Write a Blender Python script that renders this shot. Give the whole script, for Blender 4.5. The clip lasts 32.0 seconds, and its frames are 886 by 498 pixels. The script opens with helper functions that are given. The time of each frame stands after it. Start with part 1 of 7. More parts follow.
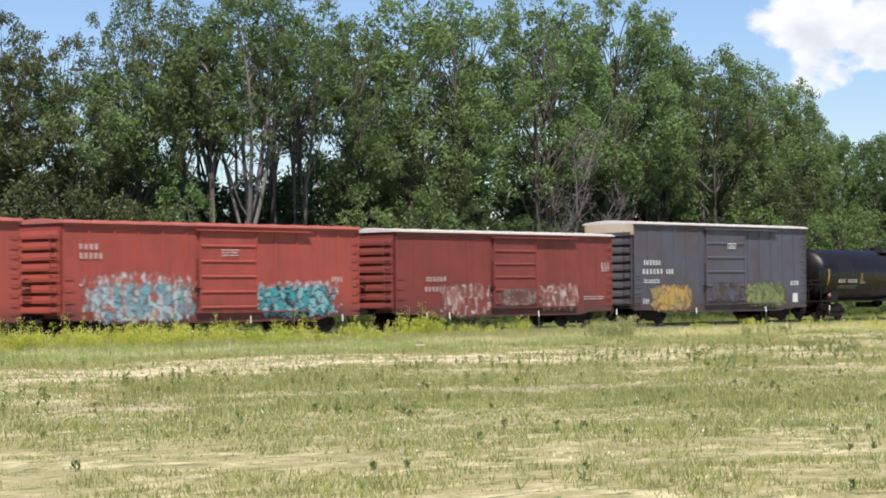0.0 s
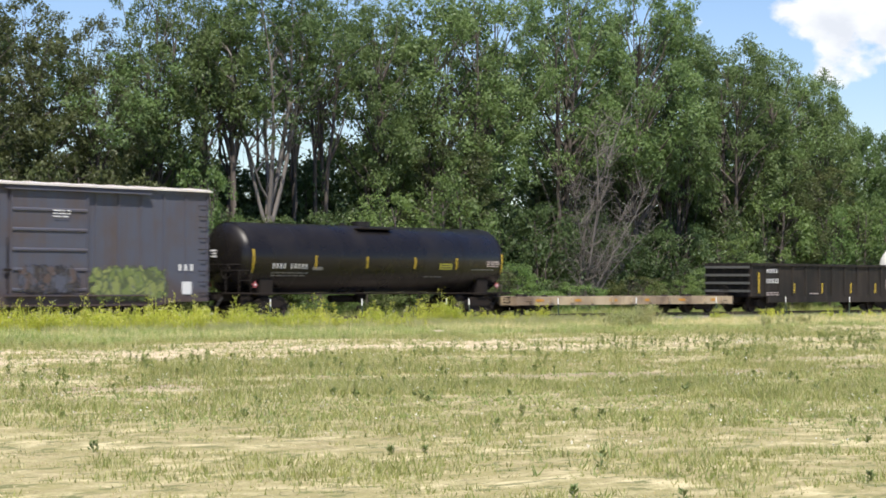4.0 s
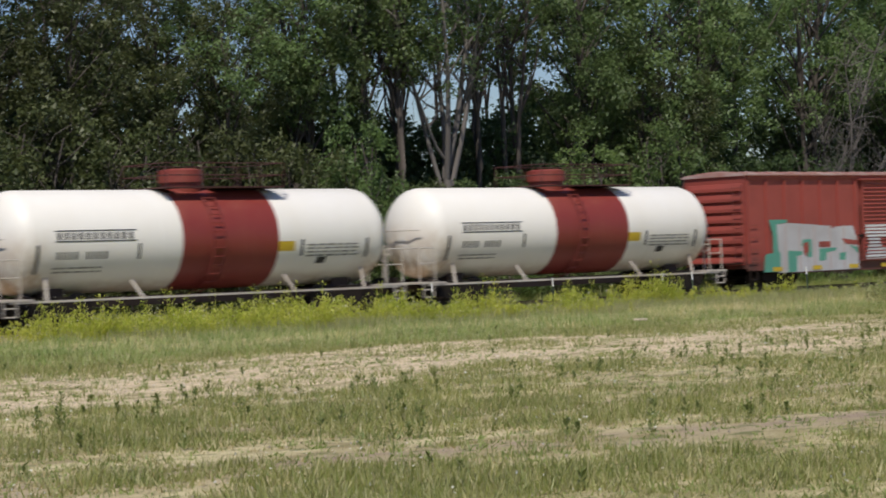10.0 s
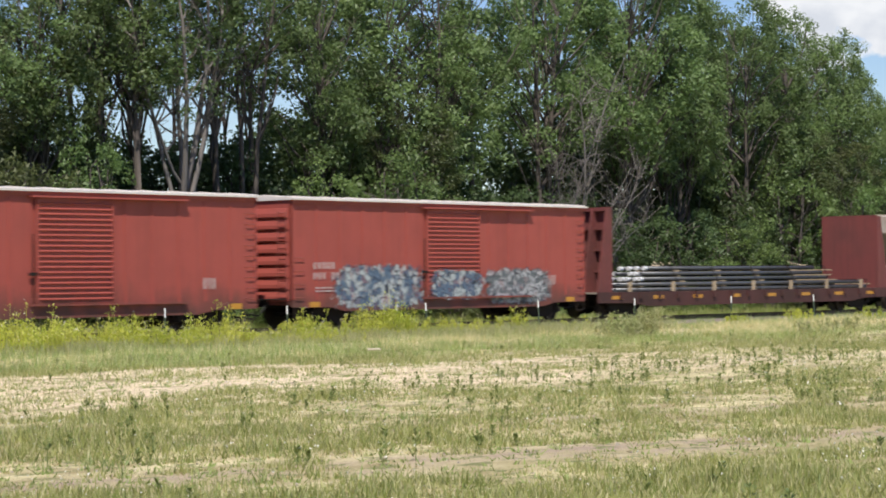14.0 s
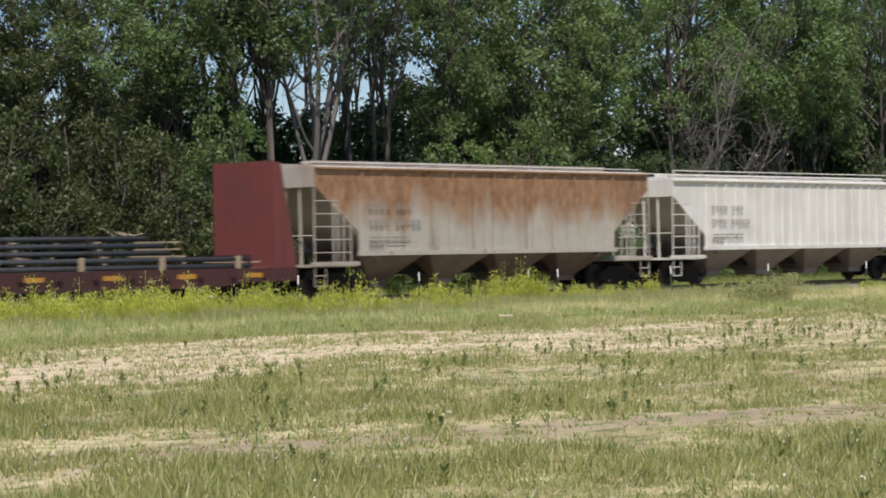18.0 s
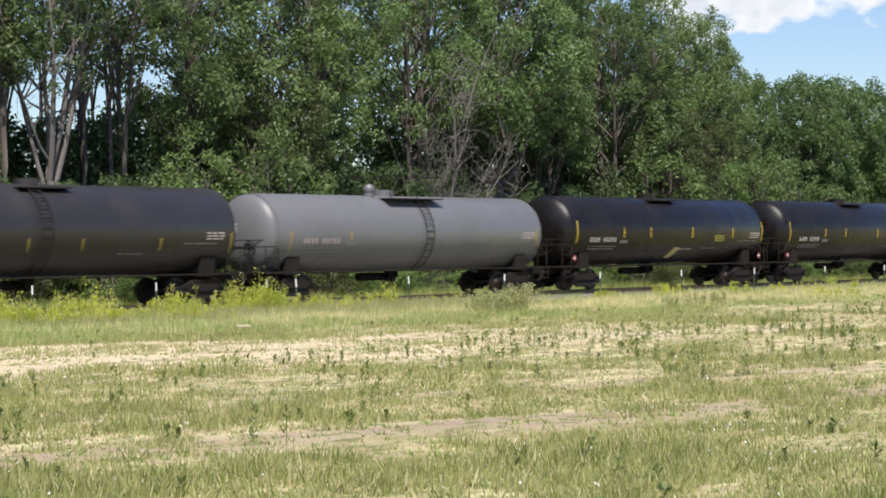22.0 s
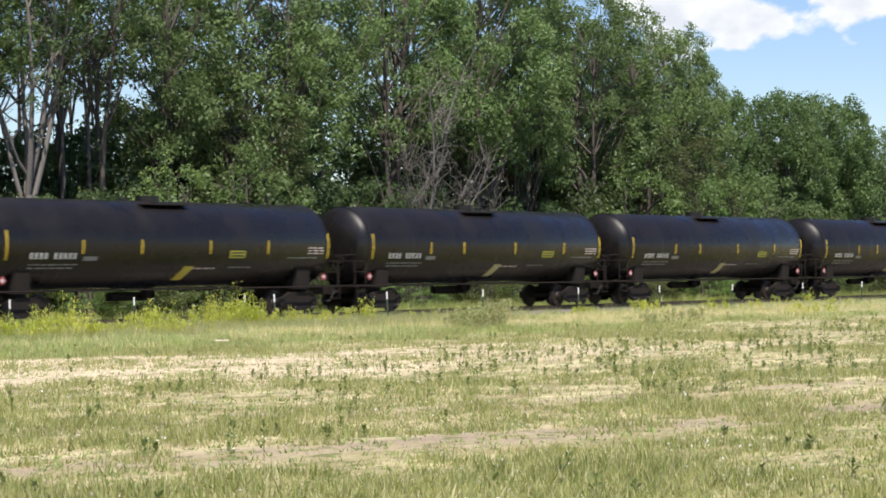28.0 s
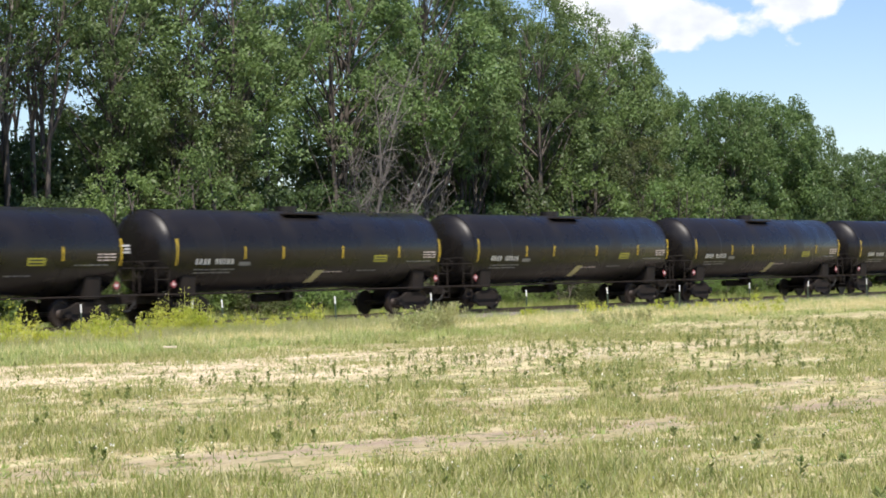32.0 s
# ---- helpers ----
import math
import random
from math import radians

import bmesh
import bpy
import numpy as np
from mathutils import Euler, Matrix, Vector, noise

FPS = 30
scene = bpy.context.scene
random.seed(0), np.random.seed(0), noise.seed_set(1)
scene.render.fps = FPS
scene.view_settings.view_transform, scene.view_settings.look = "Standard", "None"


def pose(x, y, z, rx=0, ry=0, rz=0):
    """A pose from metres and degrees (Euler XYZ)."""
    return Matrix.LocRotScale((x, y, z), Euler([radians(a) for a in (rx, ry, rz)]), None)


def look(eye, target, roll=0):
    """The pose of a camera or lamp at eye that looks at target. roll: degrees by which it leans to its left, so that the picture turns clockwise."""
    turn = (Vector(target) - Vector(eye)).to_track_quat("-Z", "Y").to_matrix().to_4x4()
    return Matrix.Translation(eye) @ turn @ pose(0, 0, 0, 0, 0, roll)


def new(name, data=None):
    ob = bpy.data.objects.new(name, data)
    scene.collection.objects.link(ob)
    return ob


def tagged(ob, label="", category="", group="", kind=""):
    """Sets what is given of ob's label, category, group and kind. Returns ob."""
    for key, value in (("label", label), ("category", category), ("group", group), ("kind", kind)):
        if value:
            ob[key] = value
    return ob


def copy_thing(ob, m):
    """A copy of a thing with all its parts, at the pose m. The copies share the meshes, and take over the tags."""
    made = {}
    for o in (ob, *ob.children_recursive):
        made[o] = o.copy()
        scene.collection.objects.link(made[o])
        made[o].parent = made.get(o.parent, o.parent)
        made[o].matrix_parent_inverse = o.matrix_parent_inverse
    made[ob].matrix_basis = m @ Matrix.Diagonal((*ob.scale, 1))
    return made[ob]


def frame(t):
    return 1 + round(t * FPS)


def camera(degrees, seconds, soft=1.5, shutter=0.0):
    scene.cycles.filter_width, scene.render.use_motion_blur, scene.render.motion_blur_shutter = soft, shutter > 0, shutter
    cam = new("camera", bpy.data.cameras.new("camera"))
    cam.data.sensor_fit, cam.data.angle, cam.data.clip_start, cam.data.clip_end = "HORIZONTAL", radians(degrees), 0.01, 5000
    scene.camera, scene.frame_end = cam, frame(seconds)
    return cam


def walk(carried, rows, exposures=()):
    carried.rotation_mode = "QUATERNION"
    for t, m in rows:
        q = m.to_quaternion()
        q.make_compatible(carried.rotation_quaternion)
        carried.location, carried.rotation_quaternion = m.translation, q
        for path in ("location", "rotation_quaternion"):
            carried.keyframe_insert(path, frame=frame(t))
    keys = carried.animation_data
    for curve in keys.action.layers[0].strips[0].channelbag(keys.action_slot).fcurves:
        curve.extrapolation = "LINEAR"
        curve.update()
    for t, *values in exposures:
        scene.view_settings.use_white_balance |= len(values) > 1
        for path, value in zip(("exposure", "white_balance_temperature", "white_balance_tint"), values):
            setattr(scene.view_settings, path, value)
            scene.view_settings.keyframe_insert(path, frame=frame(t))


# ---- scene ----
# World: the track runs along x at y = 0, the camera stands in the field at y = -54; the train rolls towards -x.
EYE_Z = 1.81
RAIL = 0.25
cam = camera(23.0, 32.0, soft=1.75, shutter=0.4)
# seconds, eye x, eye y, heading from +x, tilt up, lean
PATH = (
    (0, -15.46, -66.47, 41.567, 1.217, -0.548),
    (0.5, -15.46, -66.47, 41.548, 1.223, -0.261),
    (1, -15.46, -66.47, 41.606, 1.218, -0.160),
    (1.5, -15.46, -66.47, 41.688, 1.196, 0.064),
    (2, -15.46, -66.47, 41.772, 1.157, 0.124),
    (2.5, -15.46, -66.47, 41.917, 1.036, 0.076),
    (3, -15.46, -66.47, 42.032, 0.941, 0.113),
    (3.5, -15.46, -66.47, 42.099, 0.894, 0.254),
    (4.5, -15.46, -66.47, 42.101, 0.826, 0.253),
    (5.5, -15.46, -66.47, 42.102, 0.758, 0.250),
    (6, -15.46, -66.47, 41.797, 0.709, 0.103),
    (6.5, -15.46, -66.47, 41.496, 0.580, -0.293),
    (7, -12.85, -64.41, 41.335, 0.563, -0.476),
    (7.5, -9.36, -61.66, 41.334, 0.572, -0.736),
    (8, -7.24, -59.99, 41.281, 0.551, -0.897),
    (8.25, -6.25, -59.20, 42.000, 0.466, -0.955),
    (8.5, -5.28, -58.43, 42.732, 0.377, -1.014),
    (8.75, -3.98, -57.41, 45.041, 0.250, -1.379),
    (9, -2.73, -56.43, 47.429, 0.118, -1.763),
    (9.25, -1.43, -55.41, 48.529, 0.095, -1.800),
    (9.5, 0.00, -54.27, 49.699, 0.070, -1.861),
    (10, 0.00, -54.27, 48.710, 0.251, -1.956),
    (10.5, 0.00, -54.27, 47.860, 0.485, -1.905),
    (11, 0.00, -54.27, 46.791, 0.691, -1.741),
    (11.5, 0.00, -54.27, 46.042, 0.833, -1.362),
    (12, 0.00, -54.27, 44.462, 0.912, -0.850),
    (12.5, 0.00, -54.27, 43.652, 0.936, -0.722),
    (13, 0.00, -54.27, 42.950, 0.912, -0.744),
    (13.5, 0.00, -54.27, 42.342, 0.869, -0.485),
    (14, 0.00, -54.27, 41.747, 0.847, -0.604),
    (14.5, 0.00, -54.27, 41.125, 0.816, -0.747),
    (15.5, 0.00, -54.27, 42.189, 0.483, -0.818),
    (16.5, 0.00, -54.27, 43.254, 0.150, -0.890),
    (17, 0.00, -54.27, 45.293, 0.037, -0.775),
    (17.5, 0.00, -54.27, 45.478, -0.019, -0.801),
    (18, 0.00, -54.27, 45.220, 0.003, -0.813),
    (18.5, 0.00, -54.27, 44.102, 0.077, -0.852),
    (19, 0.00, -54.27, 42.722, 0.190, -0.977),
    (19.5, 0.00, -54.27, 41.539, 0.287, -0.870),
    (20, 0.00, -54.27, 40.145, 0.351, -0.585),
    (20.5, 0.00, -54.27, 39.388, 0.379, -0.542),
    (21, 0.00, -54.27, 38.782, 0.318, -0.718),
    (21.5, 0.00, -54.27, 38.443, 0.233, -0.656),
    (22, 0.00, -54.27, 38.344, 0.176, -0.739),
    (22.5, 0.00, -54.27, 38.349, 0.161, -0.742),
    (23, 0.00, -54.27, 38.481, 0.176, -0.678),
    (23.5, 0.00, -54.27, 38.567, 0.191, -0.464),
    (24, 0.00, -54.27, 38.603, 0.210, -0.429),
    (24.5, 0.00, -54.27, 38.573, 0.241, -0.238),
    (25, 0.00, -54.27, 38.515, 0.278, -0.213),
    (25.5, 0.00, -54.27, 38.437, 0.318, -0.142),
    (26.5, 0.00, -54.27, 38.206, 0.432, -0.311),
    (27.5, 0.00, -54.27, 37.976, 0.546, -0.481),
    (28, 0.00, -54.27, 37.772, 0.574, -0.553),
    (28.5, 0.00, -54.27, 37.582, 0.604, -0.656),
    (29, 0.00, -54.27, 37.410, 0.617, -0.605),
    (29.5, 0.00, -54.27, 37.238, 0.634, -0.619),
    (30, 0.00, -54.27, 37.088, 0.637, -0.573),
    (30.5, 0.00, -54.27, 36.909, 0.630, -0.710),
    (31, 0.00, -54.27, 36.738, 0.634, -0.857),
    (31.5, 0.00, -54.27, 36.561, 0.645, -1.075),
    (32, 0.00, -54.27, 36.392, 0.649, -1.159),
)


def eye_pose(x, y, heading, tilt, lean):
    a, p = radians(heading), radians(tilt)
    way = Vector((math.cos(p) * math.cos(a), math.cos(p) * math.sin(a), math.sin(p)))
    eye = Vector((x, y, EYE_Z))
    return look(eye, eye + way * 50, lean)


walk(cam, [(t, eye_pose(x, y, h, p, r)) for t, x, y, h, p, r in PATH],
     exposures=((0, 0.38), (5.5, 0.48), (6.5, 0.4), (7.0, 0.25), (7.5, 0.0), (8.0, -0.02), (9.0, -0.3), (10.0, -0.42), (11.0, -0.42), (12.0, -0.05), (13.0, 0.15), (14.5, 0.25),
                (16.5, 0.22), (17.0, 0.17), (18.0, -0.03), (20.0, -0.12), (21.5, 0.36), (27.0, 0.42), (32, 0.5)))

# ---- daylight ----
SUN_EL, SUN_AZ = radians(58), radians(223)   # azimuth from +x, anticlockwise
world = bpy.data.worlds.new("sky")
scene.world = world
world.use_nodes = True
wn, wl = world.node_tree.nodes, world.node_tree.links
wn.clear()
w_out = wn.new("ShaderNodeOutputWorld")
w_bg = wn.new("ShaderNodeBackground")
w_bg.inputs["Strength"].default_value = 0.15
w_sky = wn.new("ShaderNodeTexSky")
w_sky.sky_type = "NISHITA"
w_sky.sun_disc = False
w_sky.sun_elevation = SUN_EL
w_sky.sun_rotation = radians(90) - SUN_AZ
w_sky.air_density, w_sky.dust_density, w_sky.ozone_density = 1.0, 0.3, 2.5
# cumulus low in the sky over the far end of the track
w_co = wn.new("ShaderNodeTexCoord")
w_map = wn.new("ShaderNodeMapping")
w_map.inputs["Scale"].default_value = (1, 1, 1.5)
w_noise = wn.new("ShaderNodeTexNoise")
w_noise.inputs["Scale"].default_value = 26
w_noise.inputs["Detail"].default_value = 7
w_noise.inputs["Roughness"].default_value = 0.52
w_dist = wn.new("ShaderNodeVectorMath")
w_dist.operation = "SUBTRACT"
CLOUD_AZ, CLOUD_EL = radians(30.5), radians(6.8)
w_dist.inputs[1].default_value = (math.cos(CLOUD_EL) * math.cos(CLOUD_AZ), math.cos(CLOUD_EL) * math.sin(CLOUD_AZ), math.sin(CLOUD_EL))
w_sc = wn.new("ShaderNodeVectorMath")
w_sc.operation = "MULTIPLY"
w_sc.inputs[1].default_value = (1, 1, 2.4)
w_len = wn.new("ShaderNodeVectorMath")
w_len.operation = "LENGTH"
w_near = wn.new("ShaderNodeMapRange")
w_near.inputs["From Min"].default_value = 0.0
w_near.inputs["From Max"].default_value = 0.1
w_near.inputs["To Min"].default_value = 0.4
w_near.inputs["To Max"].default_value = -0.08
w_add = wn.new("ShaderNodeMath")
w_add.operation = "ADD"
w_ramp = wn.new("ShaderNodeMapRange")
w_ramp.inputs["From Min"].default_value = 0.62
w_ramp.inputs["From Max"].default_value = 0.7
w_mix = wn.new("ShaderNodeMixRGB")
w_mix.inputs["Color2"].default_value = (7.2, 7.4, 7.7, 1)
wl.new(w_co.outputs["Generated"], w_map.inputs["Vector"])
wl.new(w_map.outputs["Vector"], w_noise.inputs["Vector"])
wl.new(w_co.outputs["Generated"], w_dist.inputs[0])
wl.new(w_dist.outputs["Vector"], w_sc.inputs[0])
wl.new(w_sc.outputs["Vector"], w_len.inputs[0])
wl.new(w_len.outputs["Value"], w_near.inputs["Value"])
w_soft = wn.new("ShaderNodeTexNoise")
w_soft.inputs["Scale"].default_value = 45
w_soft.inputs["Detail"].default_value = 5
w_lit = wn.new("ShaderNodeMapRange")
w_lit.inputs["From Min"].default_value, w_lit.inputs["From Max"].default_value = 0.35, 0.6
w_body = wn.new("ShaderNodeMixRGB")
w_body.inputs["Color1"].default_value = (4.0, 4.2, 4.6, 1)
w_body.inputs["Color2"].default_value = (5.1, 5.2, 5.4, 1)
wl.new(w_map.outputs["Vector"], w_soft.inputs["Vector"])
wl.new(w_soft.outputs["Fac"], w_lit.inputs["Value"])
wl.new(w_lit.outputs["Result"], w_body.inputs["Fac"])
wl.new(w_body.outputs["Color"], w_mix.inputs["Color2"])
wl.new(w_noise.outputs["Fac"], w_add.inputs[0])
wl.new(w_near.outputs["Result"], w_add.inputs[1])
wl.new(w_add.outputs["Value"], w_ramp.inputs["Value"])
wl.new(w_ramp.outputs["Result"], w_mix.inputs["Fac"])
w_hue = wn.new("ShaderNodeHueSaturation")
w_hue.inputs["Saturation"].default_value = 1.15
w_hue.inputs["Hue"].default_value = 0.511
w_hue.inputs["Value"].default_value = 0.66
wl.new(w_sky.outputs["Color"], w_hue.inputs["Color"])
w_tint = wn.new("ShaderNodeMixRGB")
w_tint.blend_type = "MULTIPLY"
w_tint.inputs["Fac"].default_value = 1.0
w_tint.inputs["Color2"].default_value = (0.95, 0.96, 1.04, 1)
wl.new(w_hue.outputs["Color"], w_tint.inputs["Color1"])
wl.new(w_tint.outputs["Color"], w_mix.inputs["Color1"])
wl.new(w_mix.outputs["Color"], w_bg.inputs["Color"])
wl.new(w_bg.outputs["Background"], w_out.inputs["Surface"])

sun = new("sun", bpy.data.lights.new("sun", "SUN"))
sun.data.energy = 5.0
sun.data.angle = radians(0.6)
sun.data.color = (1.0, 0.935, 0.85)
SUN_WAY = Vector((math.cos(SUN_EL) * math.cos(SUN_AZ), math.cos(SUN_EL) * math.sin(SUN_AZ), math.sin(SUN_EL)))
sun.matrix_world = look(SUN_WAY * 300, (0, 0, 0))

# ---- materials ----
def nodes_of(name):
    m = bpy.data.materials.new(name)
    m.use_nodes = True
    t = m.node_tree
    return m, t.nodes, t.links, t.nodes["Principled BSDF"]


def noise_node(n, l, scale, detail=4, rough=0.55, stretch=(1, 1, 1), coord="Object"):
    co = n.new("ShaderNodeTexCoord")
    mp = n.new("ShaderNodeMapping")
    mp.inputs["Scale"].default_value = stretch
    tx = n.new("ShaderNodeTexNoise")
    tx.inputs["Scale"].default_value = scale
    tx.inputs["Detail"].default_value = detail
    tx.inputs["Roughness"].default_value = rough
    l.new(co.outputs[coord], mp.inputs["Vector"])
    l.new(mp.outputs["Vector"], tx.inputs["Vector"])
    return tx.outputs["Fac"]


def ramp(n, l, fac, a, b):
    r = n.new("ShaderNodeMapRange")
    r.inputs["From Min"].default_value, r.inputs["From Max"].default_value = a, b
    l.new(fac, r.inputs["Value"])
    return r.outputs["Result"]


def mixed(n, l, fac, c1, c2):
    m = n.new("ShaderNodeMixRGB")
    for socket, c in (("Color1", c1), ("Color2", c2)):
        if isinstance(c, tuple):
            m.inputs[socket].default_value = (*c, 1)
        else:
            l.new(c, m.inputs[socket])
    if isinstance(fac, float):
        m.inputs["Fac"].default_value = fac
    else:
        l.new(fac, m.inputs["Fac"])
    return m.outputs["Color"]


def paint(name, base, dirt, rough=0.45, metal=0.0, stain=0.5, streak=0.4, grain=14, bump=0.05, gloss=0.5, splash=0.0):
    """Weathered paint: broad stains, vertical streaks and fine grain."""
    m, n, l, b = nodes_of(name)
    broad = ramp(n, l, noise_node(n, l, 0.55, 5), 0.42, 0.75)
    runs = ramp(n, l, noise_node(n, l, 1.0, 4, 0.6, (5.5, 5.5, 0.35)), 0.5, 0.8)
    fine = noise_node(n, l, grain, 3)
    c = mixed(n, l, 0.0, base, dirt)
    k1 = n.new("ShaderNodeMath")
    k1.operation = "MULTIPLY"
    k1.inputs[1].default_value = stain
    l.new(broad, k1.inputs[0])
    c = mixed(n, l, k1.outputs["Value"], c, dirt)
    k2 = n.new("ShaderNodeMath")
    k2.operation = "MULTIPLY"
    k2.inputs[1].default_value = streak
    l.new(runs, k2.inputs[0])
    c = mixed(n, l, k2.outputs["Value"], c, dirt)
    k3 = ramp(n, l, fine, 0.35, 0.8)
    k4 = n.new("ShaderNodeMath")
    k4.operation = "MULTIPLY"
    k4.inputs[1].default_value = 0.25
    l.new(k3, k4.inputs[0])
    c = mixed(n, l, k4.outputs["Value"], c, tuple(x * 0.75 for x in base))
    if splash:
        co = n.new("ShaderNodeTexCoord")
        sep = n.new("ShaderNodeSeparateXYZ")
        l.new(co.outputs["Object"], sep.inputs["Vector"])
        up = n.new("ShaderNodeMath")
        up.operation = "MULTIPLY_ADD"
        l.new(noise_node(n, l, 0.9, 5, 0.65, (1, 1, 0.5)), up.inputs[0])
        up.inputs[1].default_value = 2.6
        l.new(sep.outputs["Z"], up.inputs[2])
        k5 = n.new("ShaderNodeMath")
        k5.operation = "MULTIPLY"
        k5.inputs[1].default_value = splash
        l.new(ramp(n, l, up.outputs["Value"], 2.9, 1.9), k5.inputs[0])
        c = mixed(n, l, k5.outputs["Value"], c, (0.075, 0.048, 0.038))
    l.new(c, b.inputs["Base Color"])
    r = n.new("ShaderNodeMapRange")
    r.inputs["To Min"].default_value, r.inputs["To Max"].default_value = max(0.05, rough - 0.12), min(1, rough + 0.2)
    l.new(broad, r.inputs["Value"])
    l.new(r.outputs["Result"], b.inputs["Roughness"])
    b.inputs["Metallic"].default_value = metal
    b.inputs["Specular IOR Level"].default_value = gloss
    bp = n.new("ShaderNodeBump")
    bp.inputs["Strength"].default_value = bump
    bp.inputs["Distance"].default_value = 0.02
    l.new(fine, bp.inputs["Height"])
    l.new(bp.outputs["Normal"], b.inputs["Normal"])
    return m


def leaf_mat(name, c1, c2, c3, scale=0.35, thin=0.35):
    m, n, l, b = nodes_of(name)
    g = n.new("ShaderNodeNewGeometry")
    oi = n.new("ShaderNodeObjectInfo")
    big = ramp(n, l, noise_node(n, l, scale, 3), 0.35, 0.68)
    c = mixed(n, l, big, c1, c2)
    isl = ramp(n, l, g.outputs["Random Per Island"], 0.55, 1.0)
    c = mixed(n, l, isl, c, c3)
    hsv = n.new("ShaderNodeHueSaturation")
    v = n.new("ShaderNodeMapRange")
    v.inputs["To Min"].default_value, v.inputs["To Max"].default_value = 0.78, 1.25
    l.new(oi.outputs["Random"], v.inputs["Value"])
    l.new(v.outputs["Result"], hsv.inputs["Value"])
    hu = n.new("ShaderNodeMapRange")
    hu.inputs["To Min"].default_value, hu.inputs["To Max"].default_value = 0.492, 0.51
    sh = n.new("ShaderNodeMath")
    sh.operation = "FRACT"
    sc = n.new("ShaderNodeMath")
    sc.operation = "MULTIPLY"
    sc.inputs[1].default_value = 7.3
    l.new(oi.outputs["Random"], sc.inputs[0])
    l.new(sc.outputs["Value"], sh.inputs[0])
    l.new(sh.outputs["Value"], hu.inputs["Value"])
    l.new(hu.outputs["Result"], hsv.inputs["Hue"])
    l.new(c, hsv.inputs["Color"])
    l.new(hsv.outputs["Color"], b.inputs["Base Color"])
    b.inputs["Roughness"].default_value = 0.5
    b.inputs["Specular IOR Level"].default_value = 0.5
    tr = n.new("ShaderNodeBsdfTranslucent")
    l.new(hsv.outputs["Color"], tr.inputs["Color"])
    mx = n.new("ShaderNodeMixShader")
    mx.inputs["Fac"].default_value = thin
    l.new(b.outputs["BSDF"], mx.inputs[1])
    l.new(tr.outputs["BSDF"], mx.inputs[2])
    l.new(mx.outputs["Shader"], n["Material Output"].inputs["Surface"])
    return m


M = {}
# train paints
M["red_a"] = paint("red_car_paint", (0.36, 0.075, 0.058), (0.2, 0.055, 0.045), 0.55, stain=0.75, streak=0.8, gloss=0.3, splash=0.8)
M["red_a_rib"] = paint("ribbed_red_car_paint", (0.36, 0.075, 0.055), (0.235, 0.06, 0.047), 0.55, stain=0.6, streak=0.7, gloss=0.3)
M["red_b"] = paint("brown_red_car_paint", (0.225, 0.05, 0.042), (0.12, 0.04, 0.034), 0.6, stain=0.7, streak=0.7, gloss=0.3, splash=0.8)
M["red_b_rib"] = paint("ribbed_brown_red_car_paint", (0.225, 0.05, 0.042), (0.12, 0.04, 0.034), 0.6, stain=0.7, streak=0.7, gloss=0.3)
M["red_c"] = paint("oxide_red_car_paint", (0.352, 0.078, 0.061), (0.23, 0.063, 0.051), 0.55, stain=0.6, streak=0.7, gloss=0.3, splash=0.8)
M["red_c_rib"] = paint("ribbed_oxide_red_car_paint", (0.352, 0.078, 0.061), (0.23, 0.063, 0.051), 0.55, stain=0.6, streak=0.7, gloss=0.3)
M["slate"] = paint("slate_blue_car_paint", (0.085, 0.09, 0.12), (0.095, 0.068, 0.055), 0.55, stain=1.0, streak=0.9, gloss=0.3, splash=0.8)
M["slate_rib"] = paint("ribbed_slate_blue_car_paint", (0.085, 0.09, 0.12), (0.095, 0.068, 0.055), 0.55, stain=1.0, streak=0.9, gloss=0.3)
M["brown_red"] = paint("brown_red_steel_paint", (0.085, 0.033, 0.03), (0.045, 0.03, 0.026), 0.65, stain=0.8, gloss=0.3)
M["bulkhead_red"] = paint("faded_bulkhead_paint", (0.175, 0.05, 0.046), (0.1, 0.04, 0.036), 0.65, stain=0.9, streak=0.8, gloss=0.3)
M["roof_red"] = paint("faded_red_roof", (0.5, 0.16, 0.13), (0.3, 0.1, 0.08), 0.5)
M["roof_pale"] = paint("galvanised_roof", (0.68, 0.64, 0.6), (0.42, 0.3, 0.25), 0.45, stain=0.4)
M["roof_mixed"] = paint("worn_red_roof", (0.42, 0.2, 0.17), (0.6, 0.55, 0.52), 0.5, stain=0.9)
M["cream"] = paint("cream_paint", (0.6, 0.5, 0.38), (0.4, 0.27, 0.18), 0.55)
M["gon_black"] = paint("worn_black_paint", (0.016, 0.0145, 0.013), (0.07, 0.056, 0.046), 0.65, stain=0.6, streak=0.9, gloss=0.2)
M["gon_rib"] = paint("scuffed_black_paint", (0.1, 0.1, 0.095), (0.03, 0.03, 0.03), 0.55)
M["tank_black"] = paint("glossy_black_paint", (0.0105, 0.0092, 0.0085), (0.024, 0.0195, 0.017), 0.36, stain=0.5, streak=0.3, gloss=0.36)
M["tank_charcoal"] = paint("charcoal_paint", (0.03, 0.028, 0.028), (0.048, 0.042, 0.039), 0.4, stain=0.4, gloss=0.5)
M["tank_grey"] = paint("grey_tank_paint", (0.155, 0.156, 0.162), (0.1, 0.099, 0.098), 0.42, stain=0.45, streak=0.35, gloss=0.5)
M["band_red"] = paint("faded_red_band", (0.235, 0.038, 0.03), (0.29, 0.085, 0.055), 0.55, stain=0.6)
